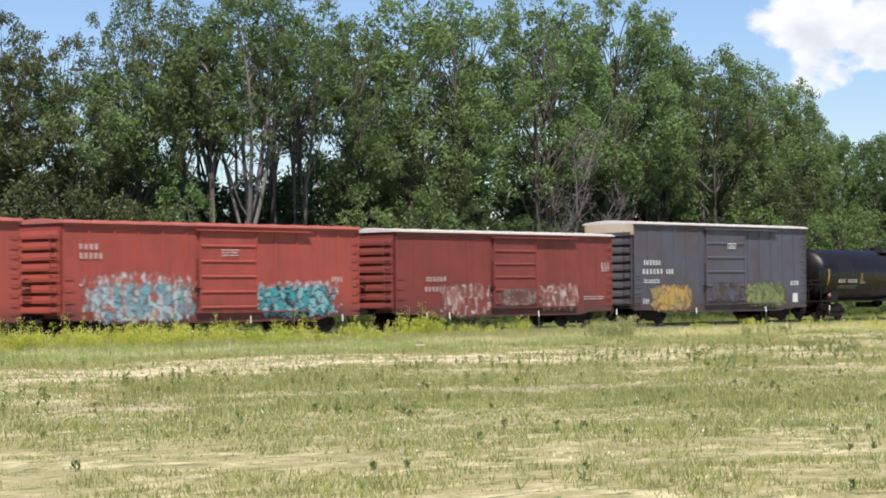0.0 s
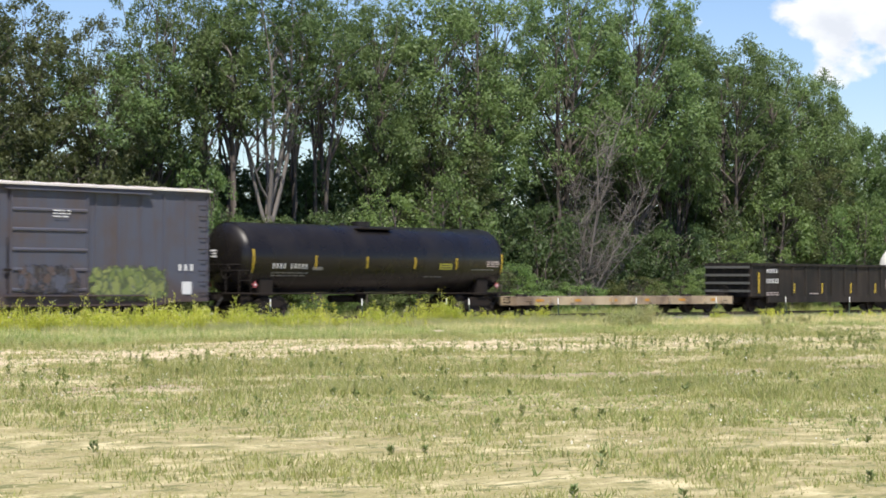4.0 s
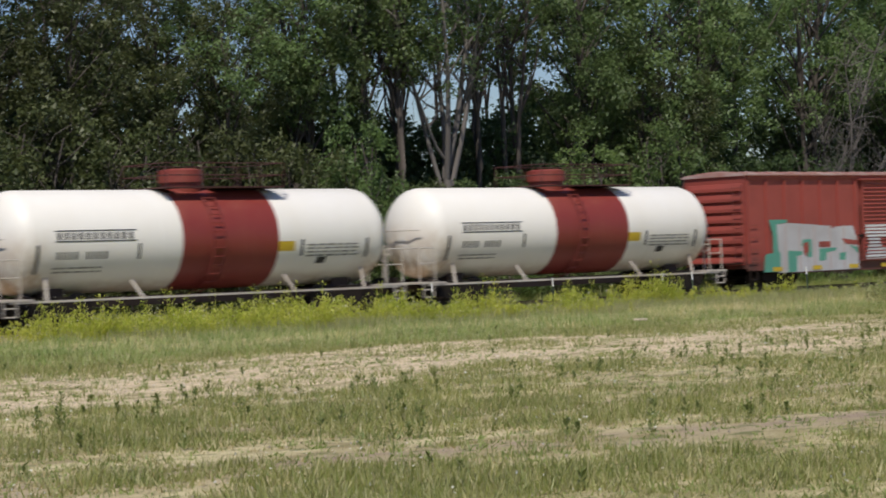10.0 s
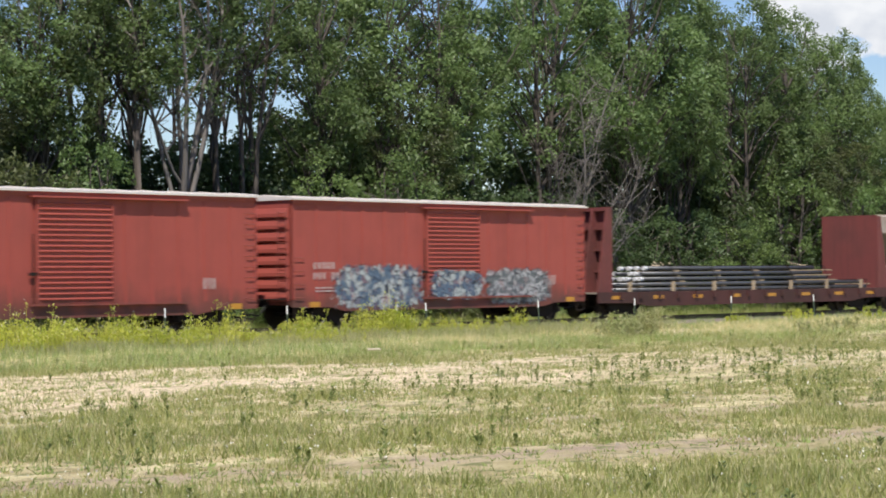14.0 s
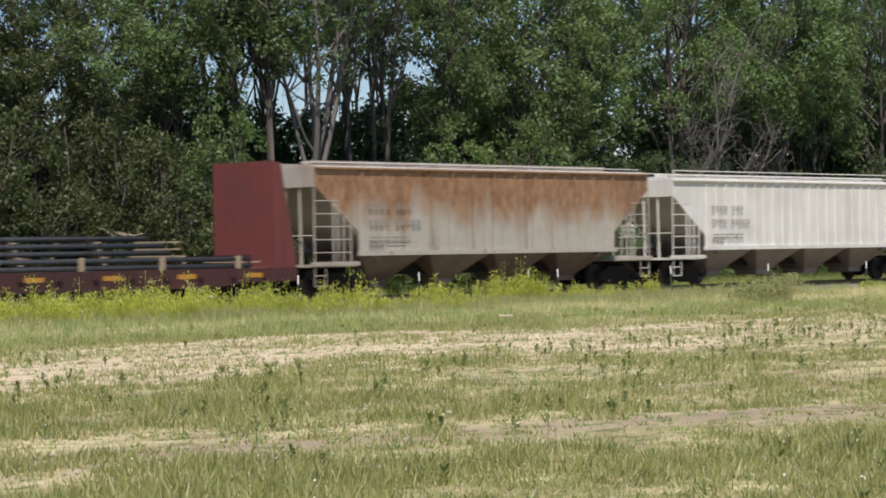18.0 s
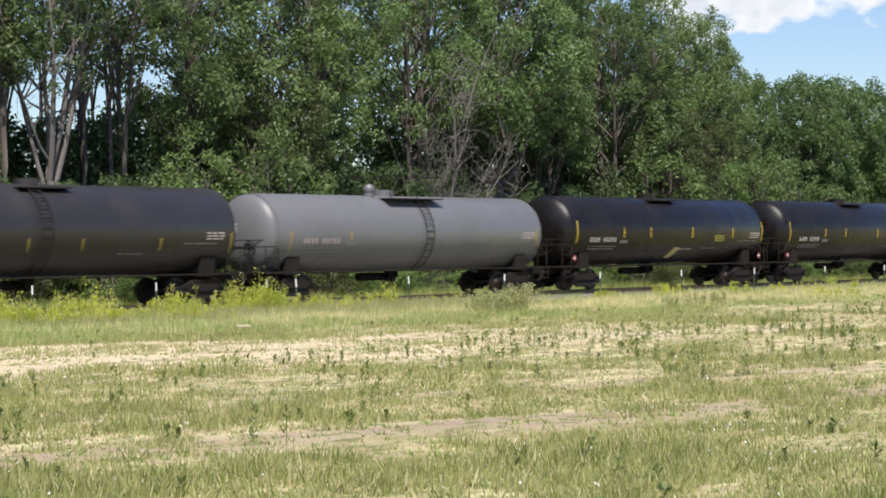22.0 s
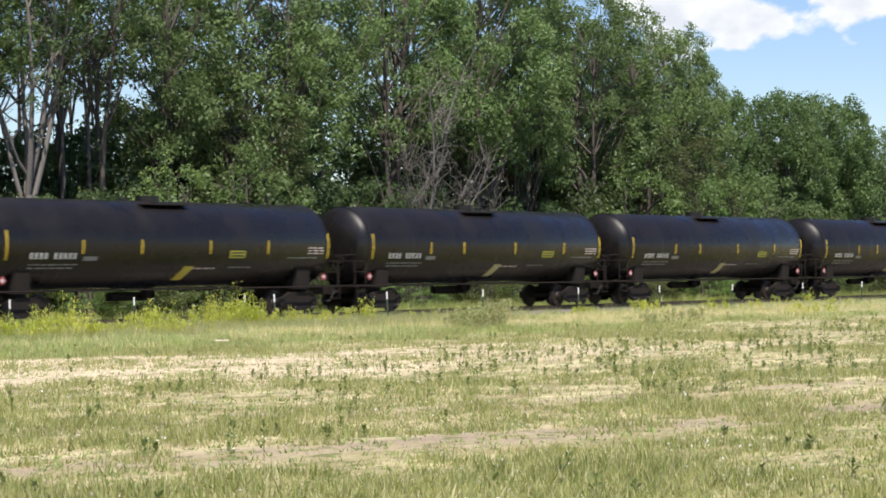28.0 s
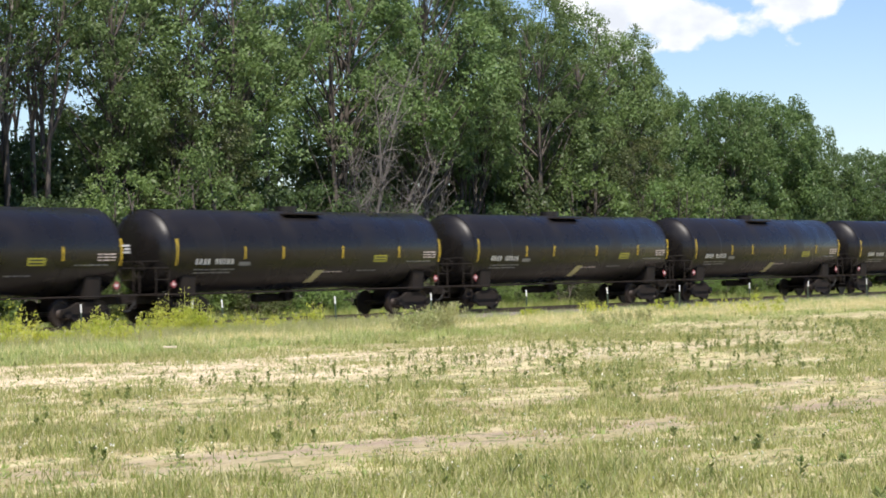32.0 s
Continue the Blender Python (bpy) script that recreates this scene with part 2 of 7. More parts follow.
M["frame_white"] = paint("dirty_white_steel", (0.6, 0.55, 0.48), (0.3, 0.22, 0.16), 0.55, stain=0.6)
M["frame_rust"] = paint("rusty_brown_steel", (0.1, 0.06, 0.045), (0.05, 0.04, 0.035), 0.75)
M["flat_side"] = paint("worn_flatcar_paint", (0.5, 0.4, 0.26), (0.1, 0.06, 0.045), 0.7, stain=1.0, streak=0.5)
M["steel"] = paint("dark_rusty_steel", (0.02, 0.017, 0.015), (0.045, 0.03, 0.023), 0.8, gloss=0.15)
M["steel_red"] = paint("red_steel_rods", (0.26, 0.07, 0.055), (0.15, 0.05, 0.04), 0.6)
M["wheel"] = paint("rolled_wheel_steel", (0.06, 0.045, 0.038), (0.03, 0.025, 0.02), 0.5, metal=0.5)
M["rail_steel"] = paint("rail_steel", (0.12, 0.08, 0.06), (0.07, 0.045, 0.035), 0.55, metal=0.4)
M["rubber"] = paint("black_rubber", (0.015, 0.015, 0.015), (0.03, 0.03, 0.03), 0.8)
M["hopper_white"] = paint("white_hopper_paint", (0.76, 0.74, 0.69), (0.52, 0.5, 0.46), 0.5, stain=0.8, streak=0.7, gloss=0.3)
M["hopper_frame_white"] = paint("white_hopper_frame", (0.74, 0.71, 0.65), (0.4, 0.36, 0.3), 0.5, stain=0.4)
M["hopper_frame"] = paint("stained_hopper_frame", (0.5, 0.46, 0.4), (0.25, 0.14, 0.09), 0.55, stain=0.7)
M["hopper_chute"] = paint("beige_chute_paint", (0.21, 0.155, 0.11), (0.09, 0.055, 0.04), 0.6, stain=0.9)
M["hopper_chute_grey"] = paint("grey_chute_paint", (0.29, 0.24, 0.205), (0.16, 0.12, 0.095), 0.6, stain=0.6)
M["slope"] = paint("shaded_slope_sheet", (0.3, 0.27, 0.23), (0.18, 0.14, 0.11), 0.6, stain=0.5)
M["pipe"] = paint("dark_steel_pipe", (0.085, 0.09, 0.1), (0.06, 0.052, 0.048), 0.42, metal=0.2, stain=0.6)
M["lumber"] = paint("pale_lumber", (0.42, 0.33, 0.22), (0.25, 0.18, 0.12), 0.8, grain=30)
M["wood_deck"] = paint("grey_deck_wood", (0.26, 0.22, 0.18), (0.13, 0.1, 0.08), 0.9, grain=30)
for key, c in (("yellow", (0.62, 0.43, 0.03)), ("dull_yellow", (0.4, 0.3, 0.05)), ("placard_olive", (0.4, 0.38, 0.04)), ("placard_red", (0.4, 0.08, 0.09)), ("amber", (0.52, 0.25, 0.03)), ("letter_white", (0.68, 0.68, 0.68)), ("letter_pale", (0.5, 0.42, 0.4)),
               ("letter_faint", (0.2, 0.2, 0.2)), ("letter_black", (0.02, 0.02, 0.022)), ("letter_grey", (0.27, 0.25, 0.22)), ("sticker_pale", (0.44, 0.41, 0.2)), ("sticker_olive", (0.5, 0.42, 0.05)),
               ("spray_teal", (0.15, 0.42, 0.44)), ("spray_green2", (0.1, 0.34, 0.25)), ("spray_dark", (0.07, 0.09, 0.13)), ("spray_steel", (0.2, 0.25, 0.34)), ("spray_pink", (0.6, 0.33, 0.42))):
    M[key] = paint(key + "_paint", c, tuple(0.7 * q + 0.03 for q in c), 0.5, stain=0.6, streak=0.45, bump=0.02)


def rusted_beige():
    """Beige sheet with rust spreading down from the roof edge in ragged tongues."""
    m, n, l, b = nodes_of("rust_streaked_beige")
    co = n.new("ShaderNodeTexCoord")
    sep = n.new("ShaderNodeSeparateXYZ")
    l.new(co.outputs["Object"], sep.inputs["Vector"])
    tongues = noise_node(n, l, 1.0, 5, 0.65, (0.9, 0.9, 0.3))
    add = n.new("ShaderNodeMath")
    add.operation = "MULTIPLY_ADD"
    l.new(tongues, add.inputs[0])
    add.inputs[1].default_value = 3.4
    l.new(sep.outputs["Z"], add.inputs[2])
    low = ramp(n, l, add.outputs["Value"], 4.0, 5.0)
    fine = noise_node(n, l, 7.0, 4, 0.65, (1, 1, 0.4))
    c = mixed(n, l, ramp(n, l, fine, 0.35, 0.75), (0.47, 0.44, 0.385), (0.4, 0.35, 0.275))
    rust = mixed(n, l, ramp(n, l, fine, 0.35, 0.65), (0.22, 0.1, 0.045), (0.38, 0.235, 0.13))
    c = mixed(n, l, low, c, rust)
    runs = noise_node(n, l, 1.0, 5, 0.7, (4.5, 4.5, 0.12))
    c = mixed(n, l, ramp(n, l, runs, 0.56, 0.68), c, (0.17, 0.095, 0.055))
    l.new(c, b.inputs["Base Color"])
    b.inputs["Roughness"].default_value = 0.65
    return m


def stained_white():
    """Warm white tank paint with brown runs that gather on the heads and along the belly."""
    m, n, l, b = nodes_of("stained_white_tank_paint")
    co = n.new("ShaderNodeTexCoord")
    sep = n.new("ShaderNodeSeparateXYZ")
    l.new(co.outputs["Object"], sep.inputs["Vector"])
    far = n.new("ShaderNodeMath")
    far.operation = "ABSOLUTE"
    l.new(sep.outputs["X"], far.inputs[0])
    reach = ramp(n, l, far.outputs["Value"], 5.0, 6.3)
    lower = ramp(n, l, sep.outputs["Z"], 2.9, 1.4)
    hd = n.new("ShaderNodeMath")
    hd.operation = "MULTIPLY"
    l.new(reach, hd.inputs[0])
    l.new(lower, hd.inputs[1])
    heads = hd.outputs["Value"]
    belly = ramp(n, l, sep.outputs["Z"], 1.35, 0.8)
    runs = ramp(n, l, noise_node(n, l, 1.0, 6, 0.65, (1.6, 1.6, 0.7)), 0.36, 0.6)
    more = n.new("ShaderNodeMath")
    more.operation = "MAXIMUM"
    l.new(heads, more.inputs[0])
    l.new(belly, more.inputs[1])
    k = n.new("ShaderNodeMath")
    k.operation = "MULTIPLY"
    l.new(more.outputs["Value"], k.inputs[0])
    l.new(runs, k.inputs[1])
    haze = ramp(n, l, noise_node(n, l, 0.6, 5), 0.35, 0.8)
    c = mixed(n, l, haze, (0.88, 0.855, 0.79), (0.84, 0.8, 0.71))
    c = mixed(n, l, k.outputs["Value"], c, (0.45, 0.32, 0.2))
    l.new(c, b.inputs["Base Color"])
    b.inputs["Roughness"].default_value = 0.42
    b.inputs["Specular IOR Level"].default_value = 0.35
    return m


M["tank_white"] = stained_white()
M["spray_silver"] = paint("weathered_silver_spray", (0.54, 0.54, 0.55), (0.36, 0.33, 0.33), 0.5, stain=0.9, streak=0.9, grain=8, gloss=0.3)
M["hopper_beige"] = rusted_beige()


def spray(name, fill, second, line, under, keep=0.62, size=1.0, holes=0.85):
    """Sprayed lettering: two fill colours in swirls, dark outlines, and the car's own paint showing where it has worn off."""
    m, n, l, b = nodes_of(name)
    co = n.new("ShaderNodeTexCoord")
    mp = n.new("ShaderNodeMapping")
    mp.inputs["Scale"].default_value = (1.0, 0.0, 0.8)
    l.new(co.outputs["Object"], mp.inputs["Vector"])
    bend = n.new("ShaderNodeTexNoise")
    bend.inputs["Scale"].default_value = 1.6 * size
    bend.inputs["Detail"].default_value = 2
    l.new(mp.outputs["Vector"], bend.inputs["Vector"])
    off = n.new("ShaderNodeVectorMath")
    off.operation = "MULTIPLY_ADD"
    l.new(bend.outputs["Color"], off.inputs[0])
    off.inputs[1].default_value = (0.9 / size, 0.0, 0.9 / size)
    l.new(mp.outputs["Vector"], off.inputs[2])
    cell, edge = n.new("ShaderNodeTexVoronoi"), n.new("ShaderNodeTexVoronoi")
    edge.feature = "DISTANCE_TO_EDGE"
    for v in (cell, edge):
        v.inputs["Scale"].default_value = 1.7 * size
        l.new(off.outputs["Vector"], v.inputs["Vector"])
    sep = n.new("ShaderNodeSeparateXYZ")
    l.new(cell.outputs["Color"], sep.inputs["Vector"])
    c = mixed(n, l, ramp(n, l, sep.outputs["X"], 0.5, 0.55), fill, second)
    c = mixed(n, l, ramp(n, l, sep.outputs["Y"], holes, holes + 0.04), c, under)
    grad = noise_node(n, l, 5.0 * size, 3, 0.6, (1, 0, 1))
    c = mixed(n, l, ramp(n, l, grad, 0.55, 0.75), c, tuple(min(0.7, 1.3 * q + 0.12) for q in fill))
    c = mixed(n, l, ramp(n, l, edge.outputs["Distance"], 0.075, 0.035), c, line)
    worn = noise_node(n, l, 3.4, 6, 0.68, (1.4, 0, 0.5))
    c = mixed(n, l, ramp(n, l, worn, keep - 0.06, keep + 0.05), c, under)
    l.new(c, b.inputs["Base Color"])
    b.inputs["Roughness"].default_value = 0.5
    b.inputs["Specular IOR Level"].default_value = 0.3
    # overspray: the paint thins out in ragged tongues towards the rim
    box_ = n.new("ShaderNodeSeparateXYZ")
    l.new(co.outputs["Generated"], box_.inputs["Vector"])
    rim = None
    for axis in ("X", "Z"):
        a = n.new("ShaderNodeMath")
        a.operation = "MULTIPLY_ADD"
        a.inputs[1].default_value, a.inputs[2].default_value = 2.0, -1.0
        l.new(box_.outputs[axis], a.inputs[0])
        p = n.new("ShaderNodeMath")
        p.operation = "POWER"
        p.inputs[1].default_value = 4.0
        q = n.new("ShaderNodeMath")
        q.operation = "ABSOLUTE"
        l.new(a.outputs["Value"], q.inputs[0])
        l.new(q.outputs["Value"], p.inputs[0])
        if rim is None:
            rim = p.outputs["Value"]
        else:
            s = n.new("ShaderNodeMath")
            s.operation = "ADD"
            l.new(rim, s.inputs[0])
            l.new(p.outputs["Value"], s.inputs[1])
            rim = s.outputs["Value"]
    drip = noise_node(n, l, 4.5, 5, 0.65, (1.4, 0, 0.6))
    d = n.new("ShaderNodeMath")
    d.operation = "MULTIPLY_ADD"
    d.inputs[1].default_value = -3.6
    l.new(drip, d.inputs[0])
    d.inputs[2].default_value = 2.5
    g = n.new("ShaderNodeMath")
    g.operation = "SUBTRACT"
    l.new(d.outputs["Value"], g.inputs[0])
    l.new(rim, g.inputs[1])
    l.new(ramp(n, l, g.outputs["Value"], -0.12, 0.12), b.inputs["Alpha"])
    return m


RED_A, RED_B, RED_C, SLATE = (0.335, 0.076, 0.058), (0.2, 0.052, 0.042), (0.32, 0.08, 0.066), (0.085, 0.09, 0.12)
M["piece_blue"] = spray("pale_blue_spray", (0.36, 0.46, 0.48), (0.14, 0.31, 0.36), (0.1, 0.13, 0.14), RED_A, 0.57, 1.9, 0.92)
M["piece_teal"] = spray("turquoise_spray", (0.05, 0.27, 0.31), (0.2, 0.42, 0.44), (0.015, 0.025, 0.035), RED_A, 0.62, 1.7, 0.97)
M["piece_white"] = spray("white_spray", (0.6, 0.62, 0.62), (0.4, 0.5, 0.52), (0.3, 0.34, 0.36), RED_A, 0.48, 2.0, 0.75)
M["piece_rose"] = spray("rose_spray", (0.36, 0.22, 0.19), (0.16, 0.1, 0.085), (0.5, 0.42, 0.38), RED_B, 0.5, 1.2)
M["piece_smear"] = spray("smeared_spray", (0.2, 0.15, 0.12), (0.1, 0.07, 0.06), (0.32, 0.27, 0.23), (0.12, 0.05, 0.045), 0.5, 1.6, 0.8)
M["piece_brown"] = spray("dark_brown_spray", (0.05, 0.042, 0.04), (0.1, 0.07, 0.06), (0.03, 0.028, 0.03), SLATE, 0.56, 1.6, 0.8)
M["piece_amber"] = spray("amber_spray", (0.42, 0.28, 0.07), (0.3, 0.23, 0.1), (0.2, 0.13, 0.06), SLATE, 0.62, 1.3, 0.97)
M["piece_green"] = spray("green_spray", (0.15, 0.19, 0.06), (0.21, 0.24, 0.08), (0.08, 0.1, 0.05), SLATE, 0.62, 1.3, 0.97)
M["piece_green2"] = spray("small_green_spray", (0.1, 0.28, 0.2), (0.16, 0.2, 0.14), RED_C, RED_C, 0.5, 2.0)
M["piece_steel"] = spray("steel_blue_spray", (0.38, 0.42, 0.42), (0.08, 0.13, 0.2), (0.03, 0.035, 0.05), RED_C, 0.62, 3.4, 0.98)
M["piece_dark"] = spray("dark_spray", (0.4, 0.41, 0.42), (0.12, 0.14, 0.15), (0.02, 0.024, 0.035), RED_C, 0.64, 5.0, 0.98)

# plants
M["leaf"] = leaf_mat("poplar_leaves", (0.127, 0.191, 0.057), (0.167, 0.239, 0.079), (0.193, 0.263, 0.107), thin=0.46)
M["leaf_far"] = leaf_mat("far_leaves", (0.106, 0.173, 0.052), (0.133, 0.203, 0.067), (0.149, 0.221, 0.082), thin=0.54)
# darker copy of the leaf greens: the grove's inner shade is in the colour
M["leaf_shaded"] = leaf_mat("shaded_leaves", (0.077, 0.121, 0.041), (0.102, 0.152, 0.053), (0.124, 0.176, 0.07), thin=0.48)
M["leaf_olive"] = leaf_mat("olive_leaves", (0.072, 0.094, 0.03), (0.105, 0.127, 0.041), (0.15, 0.168, 0.066), thin=0.44)
M["leaf_bush"] = leaf_mat("bush_leaves", (0.146, 0.221, 0.06), (0.192, 0.275, 0.085), (0.221, 0.302, 0.115), thin=0.54)
M["bark"] = paint("grey_bark", (0.19, 0.17, 0.152), (0.11, 0.098, 0.086), 0.9, grain=25, bump=0.4)
M["bark_dark"] = paint("dark_bark", (0.1, 0.083, 0.07), (0.05, 0.043, 0.037), 0.9, grain=25, bump=0.4)
M["bark_dead"] = paint("bleached_dead_wood", (0.15, 0.135, 0.12), (0.085, 0.075, 0.066), 0.9, grain=25, bump=0.4)
M["weed"] = leaf_mat("flowering_weed", (0.5, 0.62, 0.08), (0.78, 0.83, 0.13), (0.9, 0.87, 0.25), 0.6, 0.55)
M["grass_green"] = leaf_mat("verge_grass", (0.19, 0.285, 0.065), (0.36, 0.41, 0.13), (0.54, 0.52, 0.27), 0.75)
M["rank_grass"] = leaf_mat("rank_grass", (0.33, 0.41, 0.13), (0.5, 0.51, 0.22), (0.62, 0.57, 0.34), 0.9)
M["grass_dry"] = leaf_mat("straw_grass", (0.44, 0.37, 0.155), (0.63, 0.55, 0.29), (0.77, 0.68, 0.44), 2.2)
M["grass_mid"] = leaf_mat("meadow_grass", (0.21, 0.26, 0.058), (0.4, 0.41, 0.135), (0.6, 0.55, 0.29), 1.4)
M["herb"] = leaf_mat("meadow_herb", (0.18, 0.26, 0.08), (0.25, 0.31, 0.1), (0.32, 0.36, 0.15), 0.6)
M["seed_head"] = leaf_mat("seed_head", (0.5, 0.48, 0.38), (0.6, 0.56, 0.46), (0.65, 0.66, 0.4), 0.6)
M["herb_dark"] = leaf_mat("dark_meadow_herb", (0.19, 0.26, 0.065), (0.26, 0.32, 0.085), (0.34, 0.38, 0.14), 0.6)
M["clover"] = leaf_mat("clover_white", (0.7, 0.68, 0.6), (0.75, 0.74, 0.68), (0.8, 0.8, 0.75), 0.6)
M["gravel"] = paint("crushed_stone", (0.22, 0.19, 0.16), (0.1, 0.085, 0.07), 0.95, grain=9, bump=1.0, stain=0.7)
M["pebble"] = leaf_mat("pale_pebble", (0.42, 0.36, 0.28), (0.5, 0.43, 0.34), (0.27, 0.22, 0.17), 3.0, 0.05)
M["sleeper"] = paint("tarred_timber", (0.09, 0.07, 0.055), (0.05, 0.04, 0.035), 0.9)
M["post"] = paint("green_steel_post", (0.06, 0.09, 0.06), (0.1, 0.06, 0.04), 0.7)
M["post_tip"] = paint("white_post_tip", (0.8, 0.8, 0.78), (0.6, 0.58, 0.55), 0.6)


RUTS = ((0.2, 17.0, -39.4, 0.5), (0.25, 22.0, -36.6, 0.6), (0.2, 24.0, -41.2, 1.2))   # slope, a point, half width


def ground_mat():
    m, n, l, b = nodes_of("dry_meadow_soil")
    geo = n.new("ShaderNodeNewGeometry")
    sep = n.new("ShaderNodeSeparateXYZ")
    l.new(geo.outputs["Position"], sep.inputs["Vector"])
    wob = noise_node(n, l, 0.22, 4, 0.6, (0.6, 1, 1))
    mid = noise_node(n, l, 1.1, 5, 0.65, (0.5, 1, 1))
    fine = noise_node(n, l, 9.0, 4, 0.7)
    yy = n.new("ShaderNodeMath")
    yy.operation = "MULTIPLY_ADD"
    l.new(wob, yy.inputs[0])
    yy.inputs[1].default_value = 9.0
    l.new(sep.outputs["Y"], yy.inputs[2])
    # green verge near the track, straw beyond it, pale sand strip, then short meadow
    green, straw, sand, mud = (0.21, 0.225, 0.06), (0.61, 0.53, 0.3), (0.8, 0.66, 0.43), (0.33, 0.25, 0.175)
    c = mixed(n, l, ramp(n, l, mid, 0.36, 0.6), (0.27, 0.22, 0.1), straw)
    strip = n.new("ShaderNodeMath")
    strip.operation = "SUBTRACT"
    l.new(yy.outputs["Value"], strip.inputs[0])
    strip.inputs[1].default_value = -20.4
    ab = n.new("ShaderNodeMath")
    ab.operation = "ABSOLUTE"
    l.new(strip.outputs["Value"], ab.inputs[0])
    in_strip = ramp(n, l, ab.outputs["Value"], 5.9, 3.9)
    east = ramp(n, l, sep.outputs["X"], 54.0, 37.0)
    both = n.new("ShaderNodeMath")
    both.operation = "MULTIPLY"
    l.new(in_strip, both.inputs[0])
    l.new(east, both.inputs[1])
    patch = n.new("ShaderNodeMath")
    patch.operation = "MULTIPLY"
    l.new(both.outputs["Value"], patch.inputs[0])
    l.new(ramp(n, l, mid, 0.36, 0.5), patch.inputs[1])
    grit = noise_node(n, l, 5.0, 5, 0.75)
    c = mixed(n, l, patch.outputs["Value"], c, mixed(n, l, ramp(n, l, grit, 0.42, 0.62), sand, (0.4, 0.31, 0.21)))
    verge = mixed(n, l, ramp(n, l, noise_node(n, l, 0.5, 5, 0.65, (0.4, 1, 1)), 0.47, 0.6), green, (0.47, 0.4, 0.19))
    c = mixed(n, l, ramp(n, l, yy.outputs["Value"], -14.4, -12.0), c, verge)
    dry = n.new("ShaderNodeMath")
    dry.operation = "ADD"
    l.new(yy.outputs["Value"], dry.inputs[0])
    dry.inputs[1].default_value = 5.6
    dist = n.new("ShaderNodeMath")
    dist.operation = "ABSOLUTE"
    l.new(dry.outputs["Value"], dist.inputs[0])
    far = n.new("ShaderNodeMath")
    far.operation = "MULTIPLY"
    l.new(ramp(n, l, dist.outputs["Value"], 4.2, 2.2), far.inputs[0])
    l.new(ramp(n, l, sep.outputs["X"], 40.0, 50.0), far.inputs[1])
    c = mixed(n, l, far.outputs["Value"], c, (0.46, 0.38, 0.215))
    near = n.new("ShaderNodeMath")
    near.operation = "MULTIPLY"
    l.new(ramp(n, l, yy.outputs["Value"], -34.0, -40.0), near.inputs[0])
    l.new(ramp(n, l, noise_node(n, l, 2.2, 6, 0.7, (0.7, 1, 1)), 0.6, 0.44), near.inputs[1])
    c = mixed(n, l, near.outputs["Value"], c, (0.3, 0.27, 0.11))
    # two old wheel ruts across the meadow
    for slope, x0, y0, wide in RUTS:
        a1 = n.new("ShaderNodeMath")
        a1.operation = "MULTIPLY_ADD"
        l.new(sep.outputs["X"], a1.inputs[0])
        a1.inputs[1].default_value, a1.inputs[2].default_value = slope, -slope * x0 - y0
        a2 = n.new("ShaderNodeMath")
        a2.operation = "ADD"
        l.new(a1.outputs["Value"], a2.inputs[0])
        l.new(sep.outputs["Y"], a2.inputs[1])
        a3 = n.new("ShaderNodeMath")
        a3.operation = "ABSOLUTE"
        l.new(a2.outputs["Value"], a3.inputs[0])
        k = n.new("ShaderNodeMath")
        k.operation = "MULTIPLY"
        l.new(ramp(n, l, a3.outputs["Value"], wide * 1.2, wide * 0.2), k.inputs[0])
        l.new(ramp(n, l, mid, 0.42, 0.6), k.inputs[1])
        c = mixed(n, l, k.outputs["Value"], c, mud)
    tuft = noise_node(n, l, 3.2, 6, 0.7, (0.7, 1, 1))
    thin = n.new("ShaderNodeMath")
    thin.operation = "MULTIPLY_ADD"
    l.new(patch.outputs["Value"], thin.inputs[0])
    thin.inputs[1].default_value, thin.inputs[2].default_value = -0.8, 1.0
    cover = n.new("ShaderNodeMath")
    cover.operation = "MULTIPLY"
    l.new(ramp(n, l, tuft, 0.54, 0.6), cover.inputs[0])
    l.new(thin.outputs["Value"], cover.inputs[1])
    c = mixed(n, l, cover.outputs["Value"], c, (0.15, 0.16, 0.052))
    speck = noise_node(n, l, 24.0, 3, 0.7)
    c = mixed(n, l, ramp(n, l, speck, 0.55, 0.68), c, (0.17, 0.13, 0.065))
    c = mixed(n, l, ramp(n, l, fine, 0.58, 0.75), c, (0.6, 0.5, 0.32))
    l.new(c, b.inputs["Base Color"])
    b.inputs["Roughness"].default_value = 0.95
    bp = n.new("ShaderNodeBump")
    bp.inputs["Strength"].default_value = 0.6
    bp.inputs["Distance"].default_value = 0.05
    l.new(fine, bp.inputs["Height"])
    l.new(bp.outputs["Normal"], b.inputs["Normal"])
    return m


M["ground"] = ground_mat()

# ---- helpers for meshes ----
def mesh_object(name, verts, faces, material, parent=None, smooth=False):
    me = bpy.data.meshes.new(name)
    me.from_pydata(verts, [], faces)
    me.materials.append(material)
    if smooth:
        me.shade_smooth()
    ob = new(name, me)
    ob.parent = parent
    return ob


def quads_object(name, verts, sides, material, parent=None):
    """A mesh from an array of corners, every `sides` corners one face."""
    verts = np.asarray(verts, dtype=np.float32).reshape(-1, 3)
    count = len(verts) // sides
    me = bpy.data.meshes.new(name)
    me.vertices.add(len(verts))
    me.vertices.foreach_set("co", verts.ravel())
    me.loops.add(len(verts))
    me.loops.foreach_set("vertex_index", np.arange(len(verts), dtype=np.int32))
    me.polygons.add(count)
    me.polygons.foreach_set("loop_start", np.arange(count, dtype=np.int32) * sides)
    me.update(calc_edges=True)
    me.materials.append(material)
    ob = new(name, me)
    ob.parent = parent
    return ob


